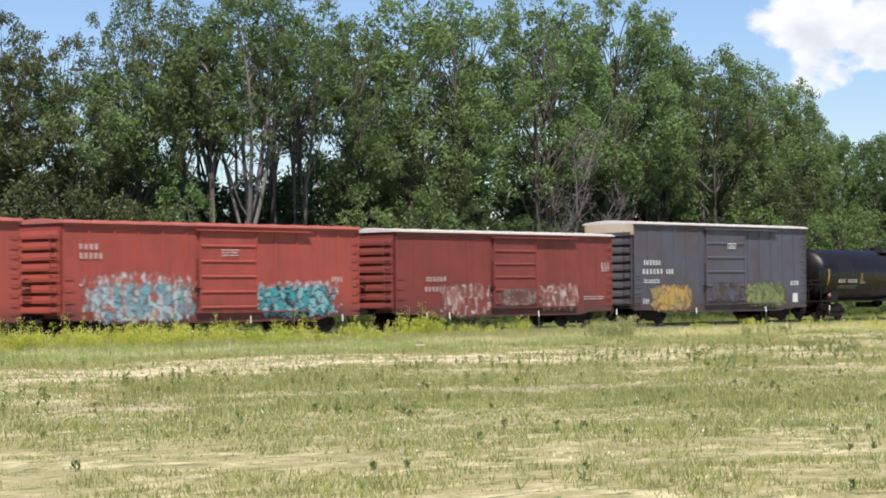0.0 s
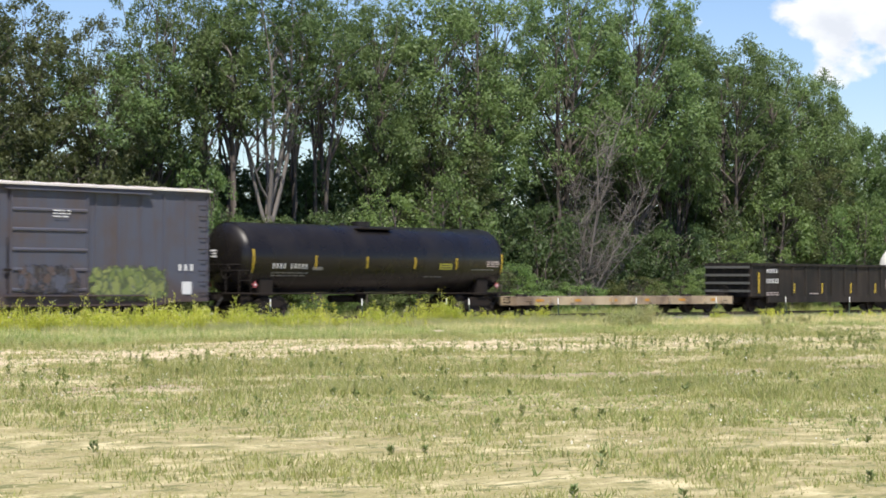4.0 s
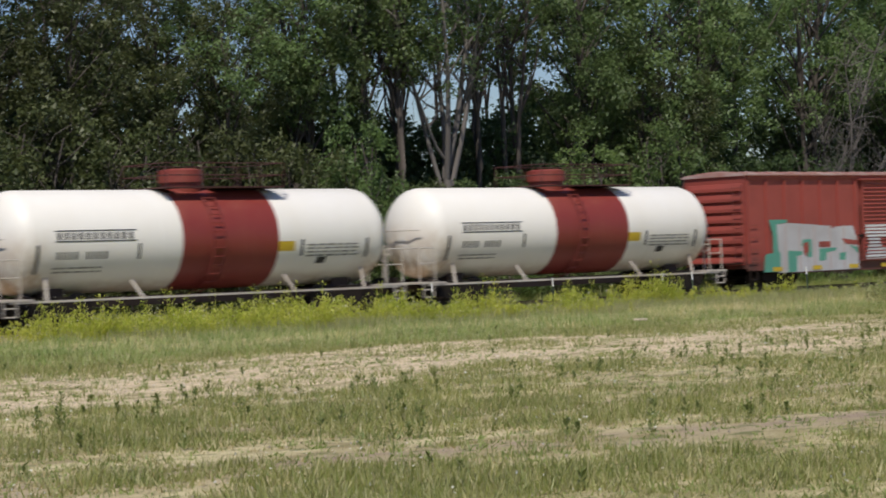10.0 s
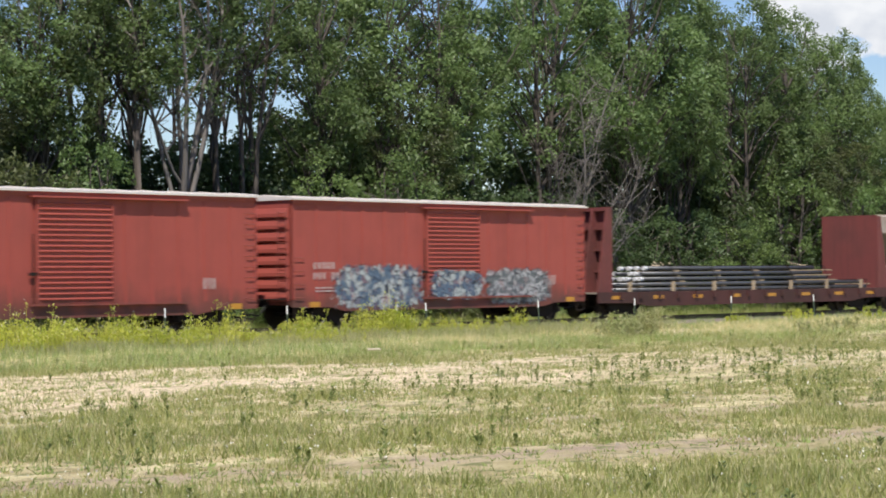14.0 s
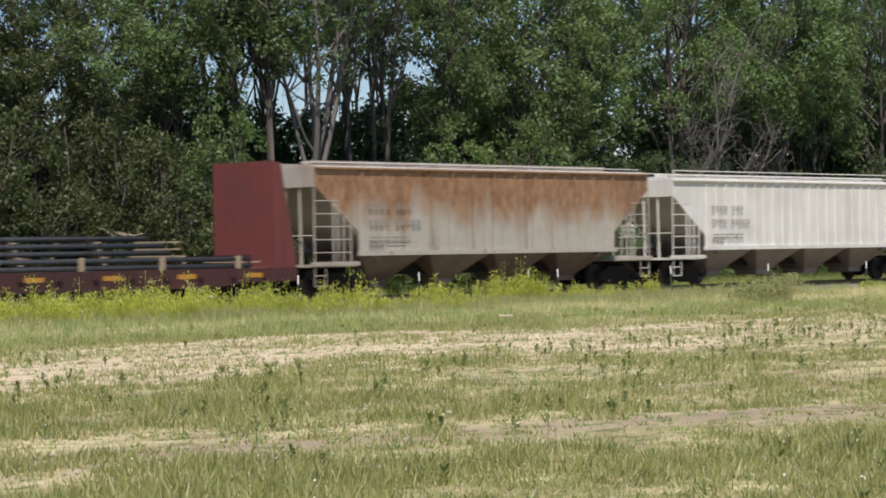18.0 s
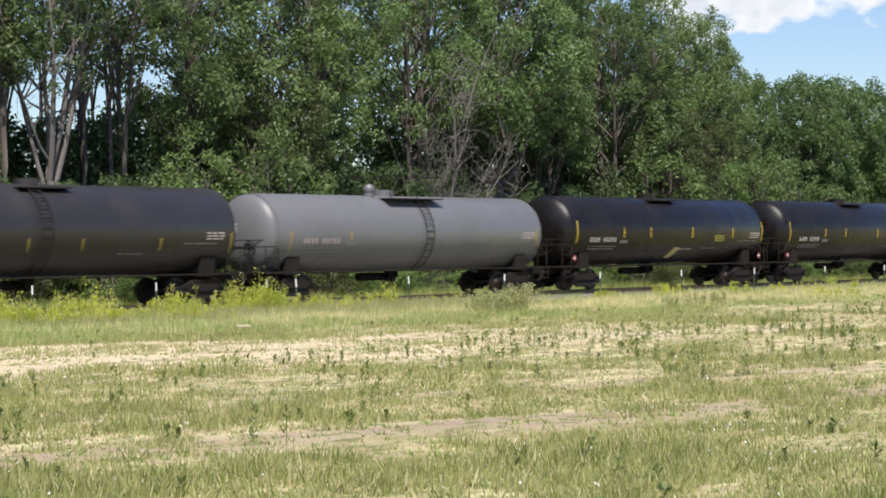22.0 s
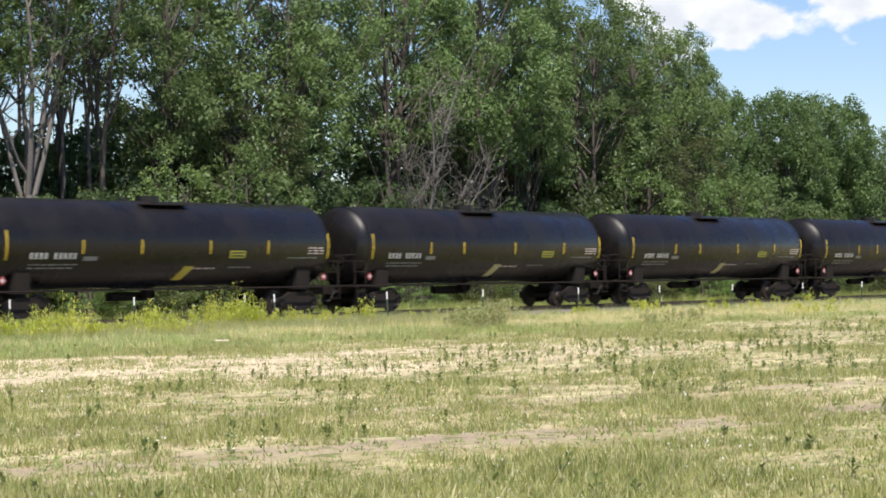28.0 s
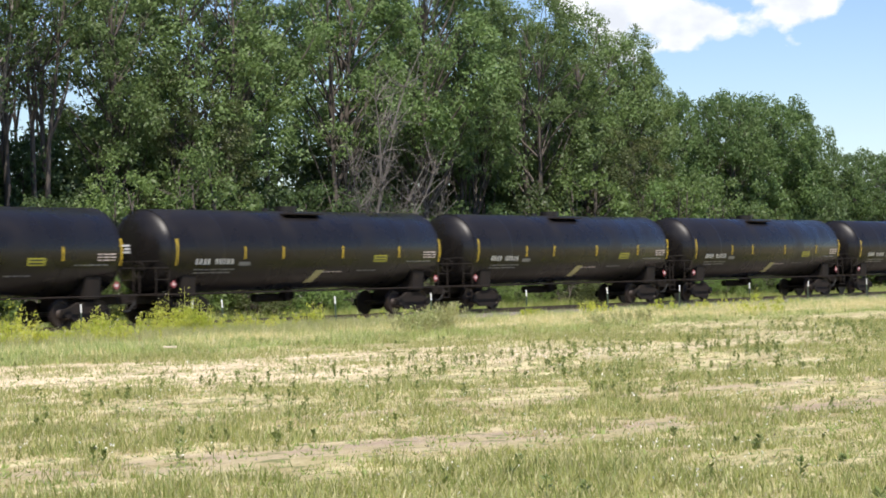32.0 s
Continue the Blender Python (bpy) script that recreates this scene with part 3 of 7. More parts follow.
def part(name, bm, material, parent, label="", smooth=False):
    me = bpy.data.meshes.new(name)
    bm.to_mesh(me)
    bm.free()
    me.materials.append(material)
    if smooth:
        me.shade_smooth()
    ob = new(name, me)
    ob.parent = parent
    if label:
        tagged(ob, label)
    return ob


def box(bm, x0, x1, y0, y1, z0, z1):
    v = [bm.verts.new((x, y, z)) for x in (x0, x1) for y in (y0, y1) for z in (z0, z1)]
    for f in ((0, 1, 3, 2), (4, 6, 7, 5), (0, 4, 5, 1), (2, 3, 7, 6), (0, 2, 6, 4), (1, 5, 7, 3)):
        bm.faces.new([v[i] for i in f])


def rod(bm, p0, p1, r0, r1=None, seg=8):
    """A capped, tapered bar from p0 to p1."""
    p0, p1 = Vector(p0), Vector(p1)
    r1 = r0 if r1 is None else r1
    q = (p1 - p0).to_track_quat("Z", "Y")
    rings = []
    for p, r in ((p0, r0), (p1, r1)):
        rings.append([bm.verts.new(p + q @ Vector((r * math.cos(6.28319 * i / seg), r * math.sin(6.28319 * i / seg), 0))) for i in range(seg)])
    for i in range(seg):
        j = (i + 1) % seg
        bm.faces.new((rings[0][i], rings[0][j], rings[1][j], rings[1][i]))
    bm.faces.new(rings[0][::-1])
    bm.faces.new(rings[1])


def lathe_x(bm, profile, seg=40, zc=0.0):
    """Turn a profile of (x, radius) round a lengthwise axis at height zc."""
    rings = []
    for x, r in profile:
        if r < 1e-4:
            rings.append([bm.verts.new((x, 0, zc))])
        else:
            rings.append([bm.verts.new((x, r * math.cos(6.28319 * i / seg), zc + r * math.sin(6.28319 * i / seg))) for i in range(seg)])
    for a, b in zip(rings, rings[1:]):
        for i in range(seg):
            j = (i + 1) % seg
            if len(a) == 1:
                bm.faces.new((a[0], b[j], b[i]))
            elif len(b) == 1:
                bm.faces.new((a[i], a[j], b[0]))
            else:
                bm.faces.new((a[i], a[j], b[j], b[i]))
    bmesh.ops.recalc_face_normals(bm, faces=bm.faces)


def empty(name):
    return new(name)

# ---- ground, one sheet to the horizon ----
def ground_height(x, y):
    h = 0.07 * noise.noise(Vector((x * 0.12, y * 0.2, 3.1))) + 0.03 * noise.noise(Vector((x * 0.6, y * 0.9, 7.7)))
    fade = max(0.0, min(1.0, (-y - 4.0) / 4.0)) * max(0.0, min(1.0, (90 + y) / 15.0))
    return h * fade


gx = np.concatenate([[-4000, -1500, -500, -200, -80], np.arange(-30, 125, 0.8), [140, 180, 300, 700, 1800, 4500]])
gy = np.concatenate([[-4000, -1000, -300, -120], np.arange(-90, -3.9, 0.6), [0, 10, 40, 120, 400, 1500, 4500]])
gv = [(x, y, ground_height(x, y)) for y in gy for x in gx]
nx = len(gx)
gf = [(j * nx + i, j * nx + i + 1, (j + 1) * nx + i + 1, (j + 1) * nx + i) for j in range(len(gy) - 1) for i in range(nx - 1)]
ground = mesh_object("ground", gv, gf, M["ground"], smooth=True)
tagged(ground, "dry summer meadow with straw, sand and short grass", "ground", kind="structure")

# ---- railway track ----
bm = bmesh.new()
prof = [(-3.1, 0.01), (-2.0, 0.1), (2.0, 0.1), (3.1, 0.01)]
xs = list(range(-420, 700, 4))
rows_v = [[bm.verts.new((x, y, z)) for y, z in prof] for x in xs]
for a, b in zip(rows_v, rows_v[1:]):
    for i in range(len(prof) - 1):
        bm.faces.new((a[i], b[i], b[i + 1], a[i + 1]))
ballast = part("ballast", bm, M["gravel"], None)
tagged(ballast, "grey crushed stone ballast bed under the rails", "ballast", kind="structure")
for side in (-1, 1):
    bm = bmesh.new()
    yc = side * 0.755
    box(bm, -420, 700, yc - 0.07, yc + 0.07, 0.10, 0.115)
    box(bm, -420, 700, yc - 0.012, yc + 0.012, 0.115, 0.21)
    box(bm, -420, 700, yc - 0.036, yc + 0.036, 0.21, RAIL)
    rail = part("rail", bm, M["rail_steel"], None)
    tagged(rail, "rusty steel rail on wooden sleepers", "rail", "rails of the track", "structure")

# ---- trees ----
rng = np.random.default_rng(5)


def leaf_cloud(centres, radii, per, size, up=0.5):
    """Corners of small leaf blades, gathered in clumps."""
    out = []
    for c, r in zip(centres, radii):
        n = int(per * (r / 1.0) ** 2)
        d = rng.normal(size=(n, 3))
        d /= np.linalg.norm(d, axis=1)[:, None]
        rad = r * (0.5 + 0.5 * rng.random(n) ** 0.5) * (1 + 0.17 * rng.normal(size=n))
        p = c + d * rad[:, None] * np.array([1, 1, 0.85])
        nrm = d * 0.8 + rng.normal(size=(n, 3)) * 0.6 + np.array([0, 0, up])
        nrm /= np.linalg.norm(nrm, axis=1)[:, None]
        a = np.cross(nrm, rng.normal(size=(n, 3)))
        a /= np.linalg.norm(a, axis=1)[:, None]
        b = np.cross(nrm, a)
        s = (size * (0.6 + 0.8 * rng.random(n)))[:, None]
        q = np.stack([p - a * s + b * s * 0.62, p + a * s, p - a * s - b * s * 0.62], 1)
        out.append(q.reshape(-1, 3))
    return np.concatenate(out)


def limb(bm, points, r0, r1, seg=7):
    """A bent, tapered branch through points."""
    n = len(points)
    rings = []
    for k, p in enumerate(points):
        p = Vector(p)
        t = Vector(points[min(k + 1, n - 1)]) - Vector(points[max(k - 1, 0)])
        q = t.to_track_quat("Z", "Y")
        r = r0 + (r1 - r0) * k / (n - 1)
        rings.append([bm.verts.new(p + q @ Vector((r * math.cos(6.28319 * i / seg), r * math.sin(6.28319 * i / seg), 0))) for i in range(seg)])
    for a, b in zip(rings, rings[1:]):
        for i in range(seg):
            j = (i + 1) % seg
            bm.faces.new((a[i], a[j], b[j], b[i]))


def branch_points(p, q, bend, n=5):
    p, q = np.array(p, float), np.array(q, float)
    off = rng.normal(size=3) * bend
    return [tuple(p + (q - p) * t + off * math.sin(math.pi * t) + rng.normal(size=3) * bend * 0.12) for t in np.linspace(0, 1, n)]


def build_tree(name, height, width, low, stems, boughs, label, category="tree", leaf=0.08, per=285, mat="leaf", bark="bark_dark", group="", bough=1.25, hang=0.0):
    """A tree at the origin: stems that fork into limbs, each limb with a bough of leaf clumps, sunlit on top and hollow below."""
    tree = empty(name)
    bm = bmesh.new()
    tall = height > 8
    lines = []
    r0 = 0.016 * height / (1.0 if stems == 1 else 1.35)
    for s in range(stems):
        a = 6.28319 * (s + rng.random() * 0.6) / stems
        lean = 0.0 if stems == 1 else width * (0.1 + 0.14 * rng.random())
        foot = 0.16 * (stems > 1)
        pts = branch_points((math.cos(a) * foot, math.sin(a) * foot, -0.15), (math.cos(a) * lean, math.sin(a) * lean, height * (0.74 + 0.14 * rng.random())), 0.3, 8)
        limb(bm, pts, r0, 0.03)
        lines.append([np.array(p) for p in pts])
    cs, rs = [], []
    for k in range(boughs):
        f = ((k + rng.random()) / boughs) ** 0.9
        hw = 0.5 * width * (min(1.0, 0.62 + 1.1 * f) if f < 0.4 else math.sqrt(max(0.02, 1 - ((f - 0.4) / 0.63) ** 2.3)))
        a = 2.39996 * k + rng.normal() * 0.45
        out = hw * (0.95 - 0.5 * rng.random() ** 1.7)
        size = bough * (0.65 + 0.6 * rng.random()) * (1.0 - 0.35 * f)
        c = np.array([math.cos(a) * out, math.sin(a) * out, low + (height - low - size * 0.6) * f])
        line = lines[k % stems]
        near = min(line, key=lambda p: abs(p[2] - max(1.0, c[2] - 0.22 * height)))
        bp = branch_points(near, c, 0.22, 4)
        limb(bm, bp, r0 * (0.42 - 0.26 * f), 0.014, 4)
        way = np.array([math.cos(a), math.sin(a), 0.55])
        n = max(3, int((10 if tall else 8) * size ** 1.4))
        for q in range(n):
            d = rng.normal(size=3) + way * 0.75
            d /= np.linalg.norm(d)
            d[2] = d[2] * 0.8 - hang * rng.random()
            p = c + d * size * (0.5 + 0.55 * rng.random())
            p[2] = max(p[2], 0.25)
            cs.append(p)
            rs.append((0.24 + 0.3 * rng.random()) * math.sqrt(size))
            if tall and q % 7 == 0:
                limb(bm, branch_points(c, p, 0.08, 3), 0.018, 0.007, 3)
    part("trunk", bm, M[bark], tree, smooth=True)
    quads_object("crown", leaf_cloud(cs, rs, per, leaf), 3, M[mat], tree)
    tagged(tree, label, category, group)
    return tree


TREE_LABEL = "tall leafy poplar tree in the grove behind the track"
G = "grove behind the track"
U = "undergrowth behind the track"
tall_near = [build_tree("tree", 17.0, 7.0, lo, st, n, TREE_LABEL, group=G, hang=hg)
             for lo, st, n, hg in ((6.2, 2, 56, 0.4), (7.2, 3, 52, 0.3), (5.4, 2, 58, 0.6), (6.8, 1, 54, 0.2))]
leafy_near = [build_tree("tree", 17.0, 7.0, lo, st, n, "dense green tree at the edge of the grove", group=G, mat="leaf_olive", hang=0.7, per=300)
              for lo, st, n in ((3.4, 1, 62), (4.2, 2, 56))]
# back and understory kinds take the leaf colour with shade painted in
back_kinds = [build_tree("tree", 17.0, 7.5, lo, st, 46, "leafy tree in the back of the grove", leaf=0.15, per=85, group=G, mat="leaf_shaded", bough=1.6)
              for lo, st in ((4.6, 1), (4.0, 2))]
open_kinds = [build_tree("tree", 17.0, 7.5, lo, 2, 22, "thin-leaved tree in the back of the grove", leaf=0.1, per=120, group=G, mat="leaf_shaded", bough=1.0) for lo in (12.6, 12.0)]
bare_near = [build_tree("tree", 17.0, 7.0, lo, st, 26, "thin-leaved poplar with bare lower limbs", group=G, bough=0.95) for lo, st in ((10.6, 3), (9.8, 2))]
shade_kinds = [build_tree("tree", 9.0, 6.5, 1.5, 2, 40, "young tree inside the grove with leaves darkened for shade", leaf=0.13, per=105, group=G, mat="leaf_shaded", bough=1.35) for _ in range(2)]
low_kinds = [build_tree("tree", 12.0, 7.0, lo, st, 60, "dense rounded green tree beside the grove", leaf=0.1, per=205, group="row of lower trees", mat="leaf_far", bough=1.35)
             for lo, st in ((1.2, 1), (1.8, 2), (1.0, 1))]
bush_kinds = [build_tree("bush", 6.0, w, 0.6, 4, n, "leafy pale green bush in front of the trees", "bush", leaf=0.075, per=300, group=U, mat="leaf_bush", bough=0.9)
              for w, n in ((4.4, 40), (5.0, 44))]
olive_bushes = [build_tree("bush", 6.0, w, 0.5, 3, n, "dull olive green bush at the foot of the trees", "bush", leaf=0.08, per=260, group=U, mat="leaf_olive", bough=0.95, hang=0.5)
                for w, n in ((4.6, 40), (5.2, 44))]
shaded_bushes = [build_tree("bush", 6.0, w, 0.3, 3, 34, "green bush inside the grove with leaves darkened for shade", "bush", leaf=0.095, per=180, group=U, mat="leaf_shaded", bough=1.1) for w in (4.8, 5.6)]
thicket_kinds = [build_tree("bush", 6.0, w, 0.1, 3, 26, "thicket bush behind the grove with leaves darkened for shade", "bush", leaf=0.2, per=46, group="thicket behind the grove", mat="leaf_shaded", bough=1.5) for w in (6.5, 7.5)]
USED = set()


def plant(protos, x, y, h, w, base=17.0, wide=7.0):
    """Set one of the kinds at x, y, with its height and crown width in metres."""
    k = int(rng.integers(0, len(protos)))
    m = Matrix.Translation((x, y, 0)) @ Matrix.Rotation(rng.random() * 6.28, 4, "Z")
    if protos[k].name in USED:
        ob = copy_thing(protos[k], m)
    else:
        ob = protos[k]
        USED.add(ob.name)
        ob.matrix_basis = m
    ob.scale = (w / wide, w / wide, h / base)
    return ob


# front of the grove: place along the track, depth, height, crown width
for x, y, h, w in ((52.8, 13.5, 16.0, 5.6), (55.6, 14.5, 16.9, 6.0), (63.6, 13.5, 16.6, 6.6), (67.4, 13.0, 16.2, 5.6), (72.4, 12.5, 17.8, 7.8), (78.0, 14.0, 18.4, 6.6), (83.6, 13.5, 18.7, 7.2), (89.2, 12.5, 19.1, 8.0),
                   (93.6, 13.0, 18.2, 5.6), (98.6, 12.0, 16.6, 7.0), (103.8, 12.5, 16.4, 6.4), (108.0, 12.5, 15.6, 6.0), (110.9, 13.0, 14.2, 4.6)):
    plant(bare_near if x in (55.6, 63.6, 78.0) else tall_near, x, y, h * 1.045, w)
for x, y, h, w in ((32.5, 12.5, 14.5, 7.0), (37.0, 13.0, 15.0, 6.6), (41.0, 12.0, 14.6, 6.0), (44.6, 13.0, 14.8, 5.6), (48.0, 12.5, 14.2, 4.4), (70.0, 11.0, 11.0, 5.0), (101.5, 10.0, 10.0, 5.0), (106.5, 10.5, 9.6, 5.0)):
    plant(leafy_near, x, y, h, w)
# back of the grove, open where the sky shows between the stems
for x, h in ((36, 14.5), (41, 15), (46.5, 14.5), (52, 14.5), (57.5, 16.5), (62, 17.2), (68, 17), (73, 18.5), (79, 19.5), (85, 20), (91, 20), (97, 18), (102, 17.0), (106.5, 15.0)):
    plant(open_kinds if 50 < x < 64 or 78 < x < 80 else back_kinds, x * 1.09, 19.0 + 2.0 * rng.random(), h * 0.98, 7.0, wide=7.5)
# lower trees that follow on along the track
for x, h, w in ((114.4, 12.4, 5.0), (117.0, 12.6, 6.0), (120.2, 12.6, 6.0), (122.8, 12.9, 6.0), (125.4, 12.7, 6.2), (128.4, 13.0, 6.2), (131.6, 12.4, 5.4), (134.0, 10.6, 5.0), (136.2, 9.8, 5.6), (141.0, 9.9, 6.0), (146.0, 10.0, 6.0), (151.0, 9.8, 6.2), (156.5, 9.6, 6.4), (162, 9.4, 6.4), (168, 9.2, 6.6), (174, 9.0, 6.6), (181, 8.8, 7.0)):
    plant(low_kinds, x, 13.0 + rng.normal() * 0.8, h, w, base=12.0)
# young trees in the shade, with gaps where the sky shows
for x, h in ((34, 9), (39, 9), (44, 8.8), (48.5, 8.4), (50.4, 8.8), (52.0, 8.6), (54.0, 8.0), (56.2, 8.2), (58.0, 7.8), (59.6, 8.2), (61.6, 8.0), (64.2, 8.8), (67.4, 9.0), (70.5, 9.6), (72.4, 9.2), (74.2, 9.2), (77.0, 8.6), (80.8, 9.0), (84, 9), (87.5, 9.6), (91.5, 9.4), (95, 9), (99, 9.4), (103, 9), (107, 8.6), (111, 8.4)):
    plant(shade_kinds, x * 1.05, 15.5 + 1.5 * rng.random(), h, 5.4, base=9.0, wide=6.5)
for x in np.arange(118, 190, 6.0):
    plant(thicket_kinds, x + rng.normal(), 17.5 + rng.random() * 2, 7.0 + rng.random(), 7.0, base=6.0)
# undergrowth
for x, y, h, w in ((50.6, 8.0, 7.2, 3.8), (62.6, 8.0, 6.4, 4.6), (67.0, 8.0, 7.6, 5.0), (65.0, 7.0, 4.6, 4.0), (98.5, 9.0, 7.4, 5.2), (103.4, 8.5, 7.0, 5.0), (93.0, 8.5, 4.6, 4.2), (107.6, 8.6, 7.4, 5.4), (111.6, 8.4, 7.2, 5.4), (59.6, 7.0, 3.0, 3.0)):
    plant(bush_kinds, x, y, h, w, base=6.0, wide=4.7)
for x, y, h, w in ((31.5, 8.5, 7.5, 5.0), (34.5, 8.0, 7.0, 5.0), (37.5, 8.5, 7.6, 5.2), (40.5, 8.0, 7.2, 4.8), (43.2, 8.5, 7.4, 4.8), (45.8, 8.0, 6.8, 4.6), (48.2, 8.0, 6.6, 4.2), (47.0, 6.4, 4.6, 4.2), (42.0, 6.4, 4.4, 4.4), (52.6, 7.2, 4.8, 4.0), (37.0, 6.4, 4.2, 4.2), (117.0, 8.5, 5.2, 5.0), (122.0, 8.5, 5.0, 5.0)):
    plant(olive_bushes, x, y, h, w, base=6.0, wide=4.9)
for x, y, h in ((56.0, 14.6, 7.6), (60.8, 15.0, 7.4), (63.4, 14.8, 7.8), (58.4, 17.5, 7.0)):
    plant(shaded_bushes, x, y, h, 3.8, base=6.0, wide=5.2)
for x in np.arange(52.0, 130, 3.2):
    plant(shaded_bushes, x + rng.normal() * 0.5, 9.6 + rng.random() * 1.6, 4.8 + 1.6 * rng.random(), 4.8, base=6.0, wide=5.2)
for x in np.arange(56.0, 126, 4.0):
    plant(olive_bushes if rng.random() < 0.6 else bush_kinds, x + rng.normal() * 0.8, 5.6 + rng.random() * 0.8, 1.7 + 1.3 * rng.random(), 3.4, base=6.0, wide=4.9)
for x in np.arange(46, 176, 4.2):
    plant(thicket_kinds, x + rng.normal() * 0.5, 25 + rng.random() * 4, 6.6 + 1.2 * rng.random(), 7.0, base=6.0)

# many-stemmed tree with pale bare limbs below its crown
rng = np.random.default_rng(11)
fork = empty("tree")
bm = bmesh.new()
limb(bm, branch_points((0, 0, -0.1), (-0.1, 0, 5.0), 0.06, 5), 0.27, 0.2, 9)
cs, rs = [], []
for k, (tx, ty, tz, r) in enumerate(((-2.6, 0.4, 14.5, 0.13), (-1.3, -0.6, 15.5, 0.16), (-0.2, 0.5, 16.0, 0.14), (0.9, -0.4, 15.6, 0.17), (2.3, 0.3, 14.8, 0.15), (3.6, -0.5, 13.2, 0.12), (1.8, 1.4, 14.0, 0.1), (-3.4, -0.8, 12.6, 0.09))):
    start = (-0.1 + 0.05 * (k - 3), 0.0, 4.4 + 0.35 * (k % 4))
    mainp = branch_points(start, (tx, ty, tz), 0.4, 8)
    limb(bm, mainp, r * 0.85, 0.025)
    for q in range(9):
        p = np.array(mainp[2 + q % 6])
        b = rng.random() * 6.28319
        e = p + np.array([math.cos(b) * (0.7 + rng.random()), math.sin(b) * (0.7 + rng.random()), 0.8 + 1.3 * rng.random()])
        bp = branch_points(p, e, 0.15, 4)
        limb(bm, bp, 0.045, 0.012, 5)
        for z in range(2):
            e2 = np.array(bp[2]) + rng.normal(size=3) * np.array([0.6, 0.6, 0.4])
            limb(bm, branch_points(bp[2], e2, 0.06, 3), 0.014, 0.006, 3)
        if e[2] > 9.6:
            for z in range(2):
                cs.append(e + rng.normal(size=3) * 0.5)
                rs.append(0.22 + 0.26 * rng.random())
        elif rng.random() < 0.45:
            cs.append(e)
            rs.append(0.2 + 0.2 * rng.random())
part("trunk", bm, M["bark"], fork, "pale forked stems", smooth=True)
for k in range(22):
    a = 2.39996 * k
    f = (k + 0.5) / 22
    c = np.array([0.4 + math.cos(a) * 4.1 * math.sqrt(1 - f ** 2.2) * (0.5 + 0.5 * rng.random()), math.sin(a) * 3.4 * math.sqrt(1 - f ** 2.2), 12.6 + 4.2 * f])
    for q in range(10):
        cs.append(c + rng.normal(size=3) * np.array([0.75, 0.75, 0.5]) + np.array([0, 0, 0.25]))
        rs.append(0.26 + 0.32 * rng.random())
quads_object("crown", leaf_cloud(cs, rs, 285, 0.08), 3, M["leaf"], fork)
fork.matrix_basis = Matrix.Translation((58.7, 12.0, 0))
tagged(fork, "many-stemmed poplar with pale bare limbs under its crown", "tree", G)

# slim dark stems beside it
for x, y, h in ((55.2, 12.6, 14.5), (56.3, 12.2, 15.5), (57.1, 13.4, 15.0), (61.6, 13.0, 15.5), (76.2, 12.8, 15.0), (51.6, 13.0, 13.0), (47.2, 11.4, 12.0), (95.0, 12.6, 14.0)):
    t_ = build_tree("tree", h, 3.6, h * 0.62, 1, 16, "slender tree with a bare dark stem", group=G, bough=1.0)
    t_.matrix_basis = Matrix.Translation((x, y, 0))

# dead tree leaning out of the grove: each stem with its twigs is a part
dead = empty("dead_tree")
for k, (tx, ty, tz) in enumerate(((4.6, -0.4, 10.6), (2.2, -0.8, 8.6), (0.4, -0.6, 9.2), (5.6, -0.8, 6.4), (-1.6, -0.5, 6.6), (3.4, -1.0, 5.2), (6.6, -0.6, 4.4))):
    bm = bmesh.new()
    mp = branch_points((0.15 * k, 0.08 * k, -0.1), (tx, ty, tz), 0.45, 8)
    limb(bm, mp, 0.085 if k < 3 else 0.055, 0.012)
    for q in range(30):
        p = np.array(mp[1 + q % 6])
        b = rng.random() * 6.28319
        e_ = p + np.array([math.cos(b) * (0.8 + 1.4 * rng.random()), math.sin(b) * 0.8, 0.2 + 1.5 * rng.random() - 0.9 * (q % 3 == 0)])
        bp_ = branch_points(p, e_, 0.22, 5)
        limb(bm, bp_, 0.024, 0.008, 4)
        for z in range(6):
            p2 = np.array(bp_[1 + z % 4])
            limb(bm, branch_points(p2, p2 + rng.normal(size=3) * np.array([0.55, 0.3, 0.5]), 0.08, 3), 0.01, 0.004, 3)
    part("stem", bm, M["bark_dead"], dead, smooth=True)
dead.matrix_basis = Matrix.Translation((78.2, 8.0, 0)) @ Matrix.Diagonal((1.0, 1.0, 1.2, 1.0))
tagged(dead, "bleached dead tree with bare tangled branches", "dead tree")

# ---- sleepers ----
bm = bmesh.new()
box(bm, -0.11, 0.11, -1.3, 1.3, -0.08, 0.0)
bmesh.ops.bevel(bm, geom=bm.edges[:], offset=0.012, segments=1, affect="EDGES")
me_sleeper = bpy.data.meshes.new("sleeper")
bm.to_mesh(me_sleeper)
bm.free()
me_sleeper.materials.append(M["sleeper"])
for k in range(190):
    s_ = new("sleeper", me_sleeper)
    s_.parent = ballast
    s_.location = (22 + 0.54 * k, rng.normal() * 0.03, 0.098 + 0.006 * rng.random())
    s_.rotation_euler = (0, 0, rng.normal() * 0.01)

